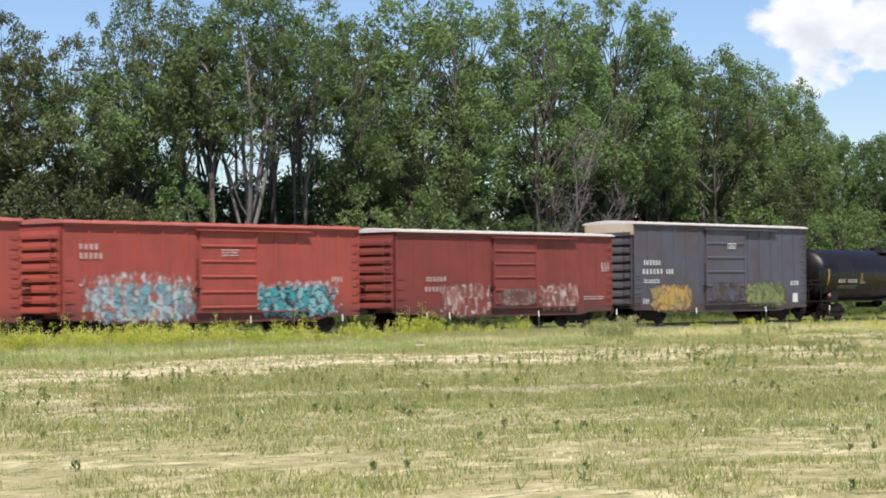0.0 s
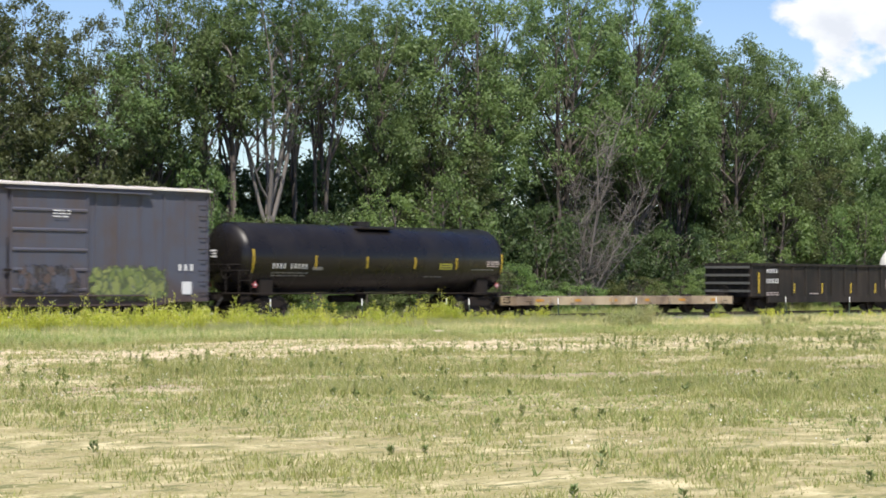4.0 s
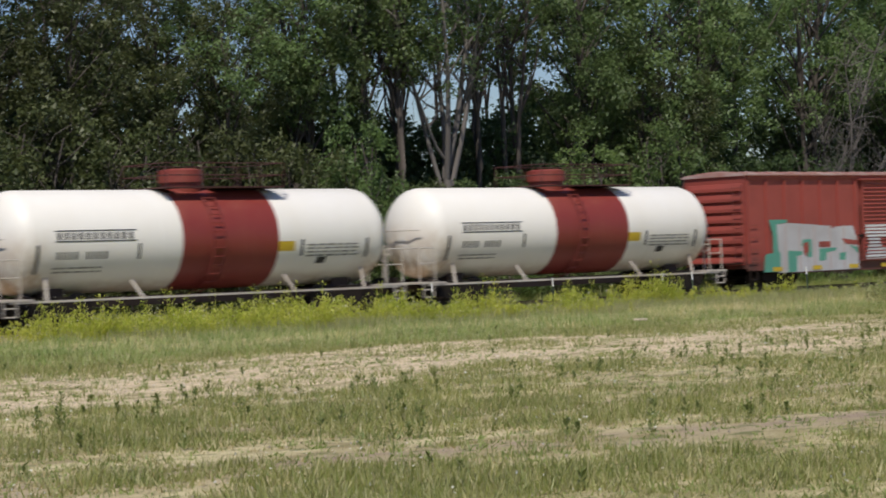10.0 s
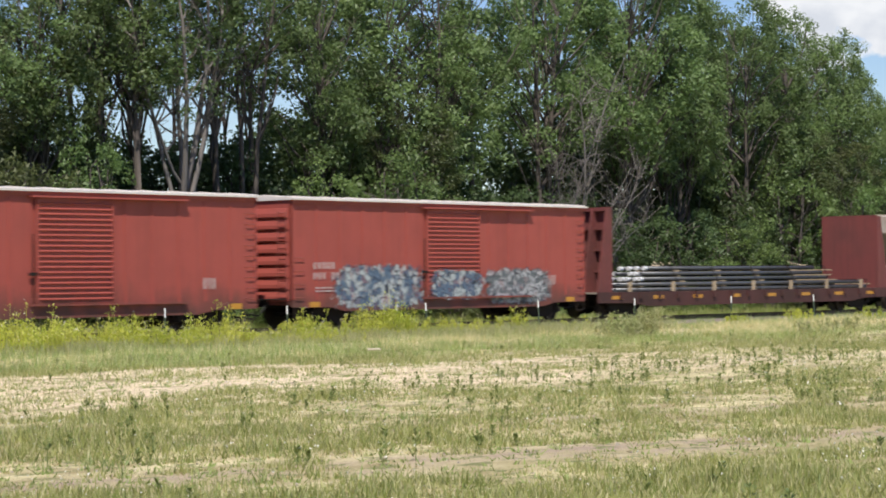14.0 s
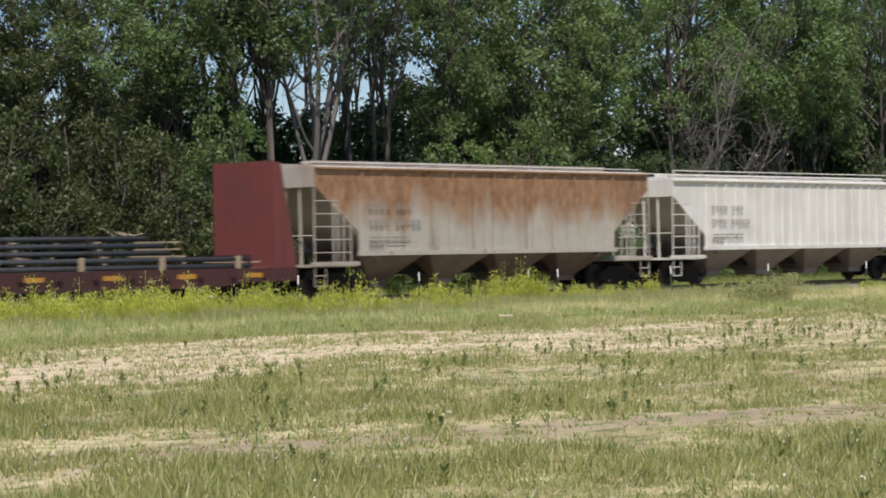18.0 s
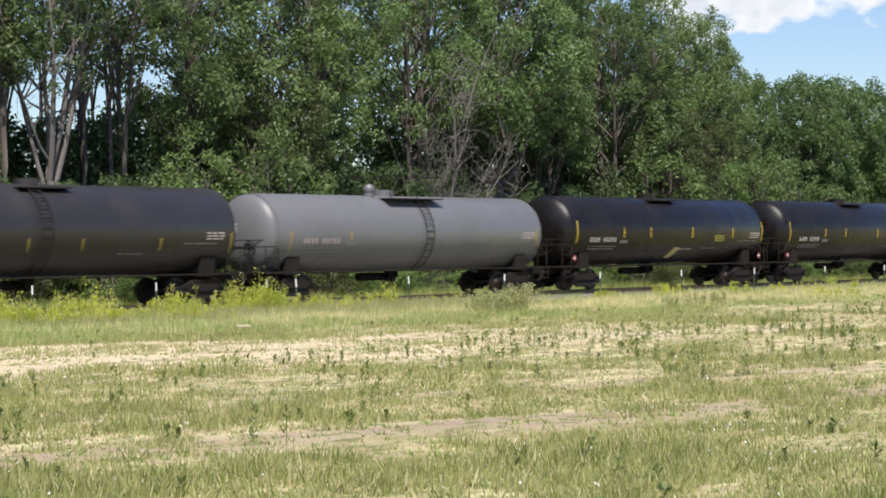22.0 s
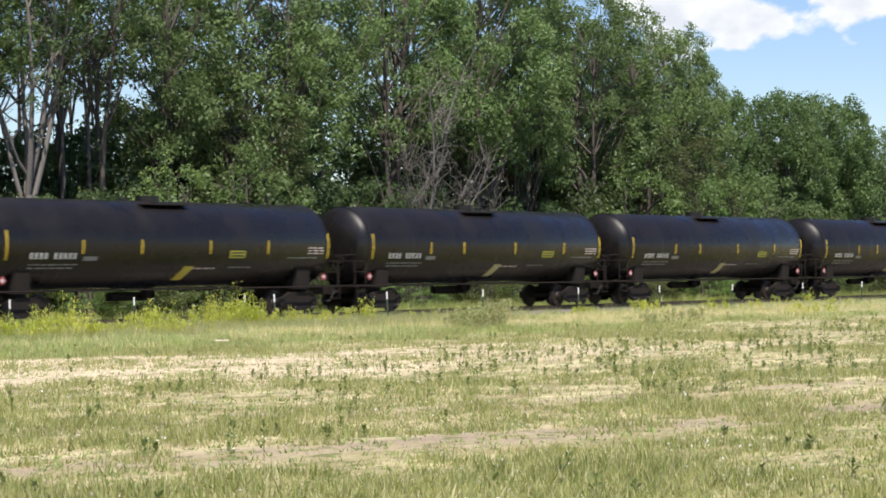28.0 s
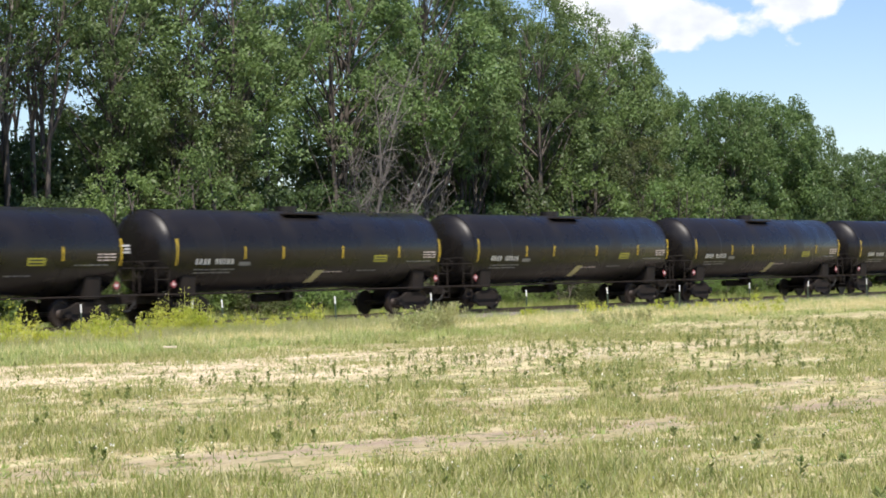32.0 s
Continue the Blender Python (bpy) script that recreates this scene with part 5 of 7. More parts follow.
def end_wall(car, sx, half, z0, z1, mat, ribs, top_mat=None):
    """A pressed end wall with deep horizontal ribs."""
    bm = bmesh.new()
    x = sx * half
    box(bm, min(x, x - sx * 0.08), max(x, x - sx * 0.08), -1.5, 1.5, z0, z1)
    wall = part("end_wall", bm, M[mat], car)
    bm = bmesh.new()
    h = (z1 - z0 - 0.35) / ribs
    prof = [(0, 0.0), (0.06, 0.06), (0.08, 0.14), (0.075, 0.42), (0.02, 0.84), (0.0, 0.86)]
    a = [bm.verts.new((sx * d, -1.34, h * f)) for d, f in prof]
    b = [bm.verts.new((sx * d, 1.34, h * f)) for d, f in prof]
    for i in range(len(prof) - 1):
        bm.faces.new((a[i], b[i], b[i + 1], a[i + 1]))
    bm.faces.new(a)
    bm.faces.new(b[::-1])
    bmesh.ops.recalc_face_normals(bm, faces=bm.faces)
    me = mesh_of(bm, "end_rib", M[mat + "_rib"])
    for k in range(ribs):
        place("end_rib", me, wall, x + sx * 0.003, 0, z0 + 0.12 + h * k)
    if top_mat:
        bm = bmesh.new()
        box(bm, min(x, x + sx * 0.06), max(x, x + sx * 0.06), -1.5, 1.5, z1 - 0.55, z1 - 0.02)
        part("end_cap", bm, M[top_mat], car, "cream painted end cap")


def boxcar(s0, s1, ztop, body, roof_mat, door, style, label, ribs=8, posts=14, post_out=0.035, cap=None):
    car = empty("boxcar")
    mid, half = (s0 + s1) / 2, (s1 - s0) / 2
    z0 = 0.98
    d0, d1 = door[0] - mid, door[1] - mid
    for sy in (-1, 1):
        y = sy * 1.5
        bm = bmesh.new()
        box(bm, -half, half, min(y, y - sy * 0.06), max(y, y - sy * 0.06), z0, ztop + 0.05)
        wall = part("side_wall", bm, M[body], car)
        bm = bmesh.new()
        box(bm, -0.05, 0.05, min(0, sy * post_out), max(0, sy * post_out), 0, ztop - z0 - 0.14)
        me = mesh_of(bm, "side_post", M[body + "_rib"])
        for k in range(posts):
            x = -half + 0.06 + (2 * half - 0.12) * k / (posts - 1)
            if d0 - 0.1 < x < d1 + 0.1:
                continue
            place("side_post", me, wall, x, y, z0)
        # deep side sill, stepped in the middle
        bm = bmesh.new()
        yo = (min(y - sy * 0.05, y + sy * 0.012), max(y - sy * 0.05, y + sy * 0.012))
        v = [(-half, z0), (half, z0), (half, 0.72), (half - 1.9, 0.7), (half - 2.6, 0.56), (-half + 2.6, 0.56), (-half + 1.9, 0.7), (-half, 0.72)]
        fs = [[bm.verts.new((x, q, z)) for x, z in v] for q in yo]
        bm.faces.new(fs[0])
        bm.faces.new(fs[1][::-1])
        for i in range(len(v)):
            j = (i + 1) % len(v)
            bm.faces.new((fs[0][j], fs[0][i], fs[1][i], fs[1][j]))
        bmesh.ops.recalc_face_normals(bm, faces=bm.faces)
        part("side_sill", bm, M[body], car)
        # eave rail
        bm = bmesh.new()
        box(bm, -half, half, min(y, y + sy * 0.05), max(y, y + sy * 0.05), ztop - 0.08, ztop + 0.05)
        part("eave_rail", bm, M[body], car)
        # sliding door
        bm = bmesh.new()
        box(bm, d0, d1, min(y + sy * 0.03, y + sy * 0.085), max(y + sy * 0.03, y + sy * 0.085), 1.0, ztop - 0.16)
        dr = part("door", bm, M[body], car)
        n = 5 if style == "panel" else 19
        hh = (ztop - 1.3) / n
        bm = bmesh.new()
        t = hh * (0.2 if style == "panel" else 0.42)
        o0, o1 = sy * 0.0, sy * 0.045
        aa = [(0, 0.0), (0.04, t * 0.3), (0.04, t * 0.7), (0, t)]
        for xa, xb in ((d0 + 0.08, d1 - 0.08),):
            ra = [bm.verts.new((xa, sy * q, z)) for q, z in aa]
            rb = [bm.verts.new((xb, sy * q, z)) for q, z in aa]
            for i in range(3):
                bm.faces.new((ra[i], rb[i], rb[i + 1], ra[i + 1]))
            bm.faces.new(ra)
            bm.faces.new(rb[::-1])
        bmesh.ops.recalc_face_normals(bm, faces=bm.faces)
        me = mesh_of(bm, "door_rib", M[body + "_rib"])
        for k in range(n):
            place("door_rib", me, dr, 0, y + sy * 0.086, 1.1 + hh * k)
        for x in (d0 + 0.04, d1 - 0.04):
            bm = bmesh.new()
            box(bm, x - 0.04, x + 0.04, min(y + sy * 0.088, y + sy * 0.12), max(y + sy * 0.088, y + sy * 0.12), 1.0, ztop - 0.18)
            part("door_post", bm, M[body], dr)
        bm = bmesh.new()
        rod(bm, (d0 - 0.12, y + sy * 0.09, 1.2), (d0 - 0.12, y + sy * 0.09, 3.1), 0.022, seg=6)
        box(bm, d0 - 0.28, d0 + 0.05, min(y + sy * 0.07, y + sy * 0.12), max(y + sy * 0.07, y + sy * 0.12), 1.85, 1.95)
        part("door_lock", bm, M["steel"], dr)
        for zz, nm in ((0.93, "door_track"), (ztop - 0.15, "door_track")):
            bm = bmesh.new()
            deep = 0.14 if zz < 2 else 0.21
            box(bm, d0 - 0.2, d1 + 3.0, min(y + sy * 0.012, y + sy * deep), max(y + sy * 0.012, y + sy * deep), zz, zz + 0.06)
            part(nm, bm, M[body], car)
        for sx in (-1, 1):
            ladder(car, "side_ladder", sx * (half - 0.3), y, 1.05, 2.4 if sx * sy > 0 else ztop - 0.5, 0.42, sy * 0.07, "steel_red" if "red" in body else "steel", 4 if sx * sy > 0 else 9)
            bm = bmesh.new()
            for q in (-0.2, 0.2):
                rod(bm, (sx * (half - 0.3) + q, y, 0.75), (sx * (half - 0.3) + q, y, 0.38), 0.02, seg=5)
            rod(bm, (sx * (half - 0.3) - 0.2, y, 0.38), (sx * (half - 0.3) + 0.2, y, 0.38), 0.025, seg=5)
            part("step", bm, M["steel"], car)
    for sx in (-1, 1):
        end_wall(car, sx, half, 0.8, ztop + 0.05, body, ribs, cap if sx < 0 else None)
        bm = bmesh.new()
        box(bm, min(sx * half, sx * (half + 0.35)), max(sx * half, sx * (half + 0.35)), -1.3, 1.3, 0.98, 1.02)
        part("end_platform", bm, M["steel"], car)
        if sx < 0:
            bm = bmesh.new()
            for k in range(9):
                z = 1.2 + (ztop - 1.6) * k / 8
                rod(bm, (-half - 0.16, -1.4, z), (-half - 0.16, -0.98, z), 0.014, seg=5)
            for yy in (-1.4, -0.98):
                rod(bm, (-half - 0.16, yy, 1.1), (-half - 0.16, yy, ztop - 0.3), 0.014, seg=5)
            part("corner_ladder", bm, M["steel_red"] if "red" in body else M["steel"], car)
            bm = bmesh.new()
            spin_x(bm, -half - 0.26, 0.35, 2.05, 0.28)
            part("brake_wheel", bm, M["steel"], car)
    # floor
    bm = bmesh.new()
    box(bm, -half, half, -1.44, 1.44, 0.92, 1.0)
    for k in range(9):
        x = -half + 1.2 + (2 * half - 2.4) * k / 8
        box(bm, x - 0.06, x + 0.06, -1.42, 1.42, 0.75, 0.92)
    part("underframe", bm, M["steel"], car)
    # roof sheets with raised seams
    bm = bmesh.new()
    prof = [(-1.65, ztop + 0.035), (-1.65, ztop + 0.1), (-0.3, ztop + 0.2), (0.3, ztop + 0.2), (1.65, ztop + 0.1), (1.65, ztop + 0.035)]
    ra = [bm.verts.new((-half - 0.06, y, z)) for y, z in prof]
    rb = [bm.verts.new((half + 0.06, y, z)) for y, z in prof]
    for i in range(len(prof)):
        j = (i + 1) % len(prof)
        bm.faces.new((ra[i], rb[i], rb[j], ra[j]))
    bm.faces.new(ra)
    bm.faces.new(rb[::-1])
    bmesh.ops.recalc_face_normals(bm, faces=bm.faces)
    roof = part("roof", bm, M[roof_mat], car)
    bm = bmesh.new()
    for y0_, z0_, y1_, z1_ in ((-1.58, ztop + 0.1, -0.3, ztop + 0.2), (-0.3, ztop + 0.2, 0.3, ztop + 0.2), (0.3, ztop + 0.2, 1.58, ztop + 0.1)):
        v = [bm.verts.new(p) for p in ((-0.04, y0_, z0_), (0.04, y0_, z0_), (0.04, y1_, z1_), (-0.04, y1_, z1_))]
        w = [bm.verts.new((p.co.x, p.co.y, p.co.z + 0.04)) for p in v]
        bm.faces.new(w)
        for i in range(4):
            j = (i + 1) % 4
            bm.faces.new((v[i], v[j], w[j], w[i]))
    bmesh.ops.recalc_face_normals(bm, faces=bm.faces)
    me = mesh_of(bm, "roof_seam", M[roof_mat])
    for k in range(13):
        place("roof_seam", me, roof, -half + 0.05 + (2 * half - 0.1) * k / 12, 0, 0.002)
    running_gear(car, half + 0.2, half - 2.2)
    tagged(car, label, "boxcar", CAR_GROUP)
    TRAIN.append((car, mid))
    return car, mid


def spin_x(bm, x, y, z, r):
    """A spoked hand wheel in a crosswise plane."""
    n = 16
    for i in range(n):
        a, b = 6.28319 * i / n, 6.28319 * (i + 1) / n
        rod(bm, (x, y + r * math.cos(a), z + r * math.sin(a)), (x, y + r * math.cos(b), z + r * math.sin(b)), 0.02, seg=5)
    for i in range(4):
        a = 1.5708 * i
        rod(bm, (x, y, z), (x, y + r * math.cos(a), z + r * math.sin(a)), 0.014, seg=5)
    rod(bm, (x - 0.03, y, z), (x + 0.25, y, z), 0.03, seg=6)


SIDE = flat_face(-1.5)

boxcar(23.2, 39.3, 4.4, "red_a", "roof_red", (30, 33.1), "panel", "red steel boxcar with ribbed ends on the track")

car, mid = boxcar(41.2, 57.3, 4.38, "red_a", "roof_red", (48.05, 51.2), "panel", "red steel boxcar with blue and white graffiti on its side")
graffiti(car, 42.1 - mid, 47.9 - mid, 0.6, 2.5, flat_face(-1.537), "piece_white", "white drips above the blue graffiti")
graffiti(car, 42.4 - mid, 47.9 - mid, 0.62, 2.1, flat_face(-1.541), "piece_blue", "pale blue and white graffiti")
graffiti(car, 51.0 - mid, 56.1 - mid, 0.75, 2.15, flat_face(-1.537), "piece_white", "white halo behind the turquoise graffiti")
graffiti(car, 51.2 - mid, 55.7 - mid, 0.72, 1.95, flat_face(-1.541), "piece_teal", "turquoise graffiti with dark outlines")
lettering(car, "letter_bar", 42.0 - mid, 43.0 - mid, 3.4, 3.65, 4, flat_face(-1.537), "letter_pale", 1)
lettering(car, "letter_bar", 42.0 - mid, 43.2 - mid, 3.05, 3.3, 5, flat_face(-1.537), "letter_pale", 2)
lettering(car, "letter_bar", 55.6 - mid, 56.3 - mid, 2.15, 2.4, 4, flat_face(-1.537), "letter_pale", 5)
fine_print(car, 49.2 - mid, 50.1 - mid, 3.45, 3, flat_face(-1.65), "letter_pale")

car, mid = boxcar(59.6, 75.3, 4.33, "red_b", "roof_pale", (66.2, 69.3), "panel", "brownish red boxcar with faded graffiti and a pale roof", post_out=0.018)
graffiti(car, 62.6 - mid, 66.1 - mid, 0.6, 2.0, flat_face(-1.537), "piece_rose", "faded grey and rose graffiti")
graffiti(car, 66.6 - mid, 69.2 - mid, 1.05, 1.75, flat_face(-1.632), "piece_smear", "smeared old graffiti on the door")
graffiti(car, 69.6 - mid, 72.6 - mid, 0.75, 2.0, flat_face(-1.537), "piece_rose", "faded rose graffiti")
lettering(car, "letter_bar", 61.6 - mid, 63.0 - mid, 2.15, 2.4, 6, flat_face(-1.537), "letter_pale", 6)
lettering(car, "letter_bar", 61.5 - mid, 63.2 - mid, 1.7, 1.95, 7, flat_face(-1.537), "letter_pale", 7)
fine_print(car, 73.0 - mid, 74.6 - mid, 1.4, 2, flat_face(-1.537), "letter_pale")
lettering(car, "letter_bar", 74.4 - mid, 75.1 - mid, 2.6, 3.1, 3, flat_face(-1.537), "letter_pale", 11)

car, mid = boxcar(77.1, 93.0, 5.0, "slate", "roof_pale", (83.3, 86.9), "panel", "tall slate blue boxcar with yellow and green graffiti", ribs=9, posts=15, cap="cream")
graffiti(car, 78.5 - mid, 82.0 - mid, 0.65, 1.9, flat_face(-1.537), "piece_amber", "amber yellow graffiti")
graffiti(car, 87.0 - mid, 90.8 - mid, 0.75, 2.0, flat_face(-1.537), "piece_green", "green graffiti")
graffiti(car, 83.7 - mid, 86.4 - mid, 1.05, 2.0, flat_face(-1.632), "piece_brown", "dark brown graffiti across the door")
for k, (a, b, z, n) in enumerate(((77.9, 79.4, 2.95, 6), (77.8, 79.6, 2.5, 6), (79.8, 80.5, 2.5, 3), (77.8, 78.4, 1.0, 3), (91.4, 92.3, 1.9, 3))):
    lettering(car, "letter_bar", a - mid, b - mid, z, z + 0.28, n, flat_face(-1.537), "letter_white", 20 + k)
fine_print(car, 77.9 - mid, 79.2 - mid, 2.2, 2, flat_face(-1.537), "letter_white")
fine_print(car, 85.2 - mid, 86.0 - mid, 4.1, 3, flat_face(-1.65), "letter_white")
bm = bmesh.new()
decal(bm, 91.6 - mid, 92.1 - mid, 1.0, 1.5, flat_face(-1.539))
part("placard", bm, M["letter_white"], car)

RED9 = "oxide red boxcar with a ribbed sliding door"
car, mid = boxcar(179.4, 195.3, 4.2, "red_c", "roof_mixed", (186.1, 189.15), "fine", RED9 + " and large grey graffiti", ribs=8, posts=16, post_out=0.06)
for mt, lf, shapes, lb in (
        ("spray_silver", 0.0, (((181.0, 0.6), (185.85, 0.62), (185.8, 1.45), (185.75, 1.8), (185.5, 2.3), (184.4, 2.27), (184.3, 2.18), (184.1, 2.3), (183.0, 2.38), (181.65, 2.45), (181.0, 2.4)),), "large silver graffiti letters"),
        ("letter_pale", 0.002, tuple(((x_, 0.66), (x_ + 0.11, 0.66), (x_ + 0.11, 2.33), (x_, 2.33)) for x_ in (181.42, 182.25, 183.12, 184.05, 184.9)), "silver paint worn thin along the side post"),
        ("spray_green2", 0.004, (((180.2, 0.64), (181.15, 0.64), (181.18, 1.3), (181.05, 1.45), (181.0, 2.4), (181.6, 2.46), (181.6, 2.58), (180.55, 2.58), (180.75, 2.1), (180.75, 1.35), (180.3, 1.3)),
                                 ((181.6, 0.6), (182.1, 0.62), (182.12, 1.2), (182.45, 1.25), (182.45, 1.37), (181.6, 1.42)),
                                 ((182.4, 1.6), (182.5, 1.82), (183.0, 1.82), (183.02, 1.15), (182.8, 1.12), (182.6, 1.4)),
                                 ((183.42, 0.98), (183.8, 1.0), (183.9, 1.3), (184.4, 1.35), (184.5, 1.48), (183.45, 1.45)),
                                 ((184.65, 1.0), (185.0, 0.98), (185.05, 1.3), (184.65, 1.25)), ((185.3, 1.55), (185.8, 1.45), (185.8, 1.2), (185.6, 1.35))), "green shadow of the graffiti"),
        ("red_c", 0.007, (((182.52, 1.68), (182.8, 1.72), (182.82, 1.4), (182.65, 1.12), (182.5, 1.4)), ((183.42, 1.5), (184.12, 1.5), (184.12, 1.72), (183.42, 1.72)),
                          ((184.8, 1.82), (185.75, 1.72), (185.8, 1.55), (185.05, 1.6))), "")):
    for shape in shapes:
        bm = bmesh.new()
        bm.faces.new([bm.verts.new((x - mid, -1.564 - lf, z)) for x, z in shape])
        part("graffiti", bm, M[mt], car, lb)
# white scrawl on the door, broken by the door's ribs
for z, a, b_ in ((0.93, 186.2, 188.35), (1.06, 186.22, 188.2), (1.19, 186.25, 187.9), (1.32, 186.3, 187.7), (1.45, 186.35, 187.2), (1.58, 186.4, 187.15), (1.71, 186.35, 187.15), (1.84, 186.25, 187.6), (1.97, 186.2, 187.68), (2.1, 186.2, 187.66), (2.23, 186.2, 187.7)):
    bm = bmesh.new()
    bm.faces.new([bm.verts.new((x - mid, -1.637, zz)) for x, zz in ((a, z), (b_, z), (b_ - 0.04, z + 0.085), (a + 0.02, z + 0.085))])
    part("graffiti", bm, M["spray_silver" if 1.15 < z < 1.8 else "letter_white"], car, "white sprayed scrawl across the door ribs")
graffiti(car, 190.1 - mid, 191.2 - mid, 1.1, 1.9, flat_face(-1.562), "piece_green2", "small green graffiti")
lettering(car, "letter_bar", 192.4 - mid, 193.2 - mid, 1.2, 1.38, 4, flat_face(-1.535), "letter_pale", 34)
lettering(car, "letter_bar", 193.5 - mid, 194.6 - mid, 1.15, 1.4, 4, flat_face(-1.535), "letter_pale", 35)

for s0, s1, d0, d1, z, sd in ((197.2, 212.9, 203.75, 206.75, 4.36, 40), (214.6, 230.6, 221.3, 224.25, 4.33, 50)):
    car, mid = boxcar(s0, s1, z, "red_c", "roof_pale", (d0, d1), "fine", RED9 + (" and turquoise graffiti" if sd == 40 else " and grey graffiti"), posts=15, post_out=0.022)
    if sd == 40:
        for cx_, hw, zz0, zz1, mt, lf in ((200.6, 1.65, 0.6, 0.98, "spray_teal", 0.004), (200.6, 1.15, 0.95, 1.75, "spray_teal", 0.006), (200.75, 0.5, 0.62, 1.72, "spray_pink", 0.009),
                                         (200.0, 0.07, 0.95, 1.7, "spray_dark", 0.012), (201.35, 0.07, 0.95, 1.7, "spray_dark", 0.012), (199.7, 0.12, 0.65, 0.95, "spray_steel", 0.012), (201.7, 0.14, 0.62, 0.95, "spray_steel", 0.012)):
            bm = bmesh.new()
            n_ = 4
            for k in range(n_):
                f0, f1 = k / n_, (k + 1) / n_
                v = [bm.verts.new((cx_ - mid + sgn * hw * (1 - 0.28 * f), -1.523 - lf, zz0 + (zz1 - zz0) * f)) for sgn, f in ((-1, f0), (1, f0), (1, f1), (-1, f1))]
                bm.faces.new(v)
            part("graffiti", bm, M[mt], car)
    else:
        graffiti(car, 216.6 - mid, 221.1 - mid, 0.6, 2.1, flat_face(-1.526), "piece_steel", "grey and blue graffiti")
        graffiti(car, 221.5 - mid, 224.2 - mid, 0.9, 1.9, flat_face(-1.632), "piece_steel", "grey and blue graffiti")
        graffiti(car, 224.6 - mid, 228.4 - mid, 0.7, 1.95, flat_face(-1.526), "piece_dark", "dark and silver graffiti")
    lettering(car, "letter_bar", s0 + 1.0 - mid, s0 + 2.1 - mid, 2.0, 2.25, 5, flat_face(-1.526), "letter_pale", sd)
    lettering(car, "letter_bar", s0 + 1.0 - mid, s0 + 2.3 - mid, 1.65, 1.9, 6, flat_face(-1.526), "letter_pale", sd + 1, gaps=(3,))
    fine_print(car, s0 + 1.1 - mid, s0 + 2.3 - mid, 1.35, 2, flat_face(-1.526), "letter_pale")
    lettering(car, "letter_bar", s1 - 2.4 - mid, s1 - 1.8 - mid, 1.35, 1.75, 3, flat_face(-1.526), "letter_pale", sd + 2)
    for x in (s0 + 0.8, s1 - 1.2):
        bm = bmesh.new()
        decal(bm, x - mid, x + 0.5 - mid, 0.72, 0.9, flat_face(-1.526))
        part("reflector", bm, M["amber"], car, "amber reflector patch")

for car, mids in ((TRAIN[4][0], TRAIN[4][1]),):
    for x in (180.7, 183.0, 185.2, 187.2):
        bm = bmesh.new()
        decal(bm, x - mids, x + 0.55 - mids, 0.66, 0.82, flat_face(-1.58))
        part("reflector", bm, M["yellow"], car, "yellow reflector patch")


# empty flatcar
def flatcar():
    car = empty("flatcar")
    s0, s1 = 112.1, 129.4
    mid, half = (s0 + s1) / 2, (s1 - s0) / 2
    n = 44
    bm = bmesh.new()
    box(bm, 0.008, 2 * half / n - 0.008, -1.46, 1.46, 0.78, 0.84)
    me = mesh_of(bm, "plank", M["wood_deck"])
    for k in range(n):
        place("plank", me, car, -half + 2 * half * k / n, 0, 0.006 * ((k * 7) % 3))
    for sy in (-1, 1):
        bm = bmesh.new()
        y = sy * 1.5
        box(bm, -half, half, min(y, y - sy * 0.08), max(y, y - sy * 0.08), 0.46, 0.86)
        part("side_sill", bm, M["flat_side"], car)
        for k in range(11):
            bm = bmesh.new()
            x = -half + 0.9 + (2 * half - 1.8) * k / 10
            box(bm, x - 0.09, x + 0.09, min(y, y + sy * 0.09), max(y, y + sy * 0.09), 0.56, 0.8)
            part("stake_pocket", bm, M["flat_side"], car)
        for k in range(6):
            bm = bmesh.new()
            x = -half + 1.6 + (2 * half - 3.2) * k / 5
            box(bm, x - 0.28, x + 0.28, min(y, y + sy * 0.012), max(y, y + sy * 0.012), 0.62, 0.74)
            part("reflector", bm, M["amber"], car, "amber reflector patch")
    for sx in (-1, 1):
        bm = bmesh.new()
        x = sx * half
        box(bm, min(x, x + sx * 0.06), max(x, x + sx * 0.06), -1.5, 1.5, 0.45, 0.86)
        part("end_sill", bm, M["flat_side"], car)
        bm = bmesh.new()
        grab_bar(bm, sx * (half - 0.7) - 0.2, sx * (half - 0.7) + 0.2, -1.5, 0.62, -0.08)
        part("grab_iron", bm, M["steel"], car)
    bm = bmesh.new()
    box(bm, -0.05, 0.05, -1.42, 1.42, 0.55, 0.775)
    me = mesh_of(bm, "cross_beam", M["steel"])
    for k in range(10):
        place("cross_beam", me, car, -half + 1.0 + (2 * half - 2.0) * k / 9)
    bm = bmesh.new()
    spin_x(bm, half + 0.15, -0.9, 1.15, 0.25)
    rod(bm, (half + 0.15, -0.9, 0.7), (half + 0.15, -0.9, 1.15), 0.02, seg=6)
    part("brake_wheel", bm, M["steel"], car)
    running_gear(car, half + 0.2, half - 2.0, (0.45, 0.78))
    tagged(car, "empty flatcar with a weathered wooden deck and worn sides", "flatcar", CAR_GROUP)
    TRAIN.append((car, mid))


flatcar()


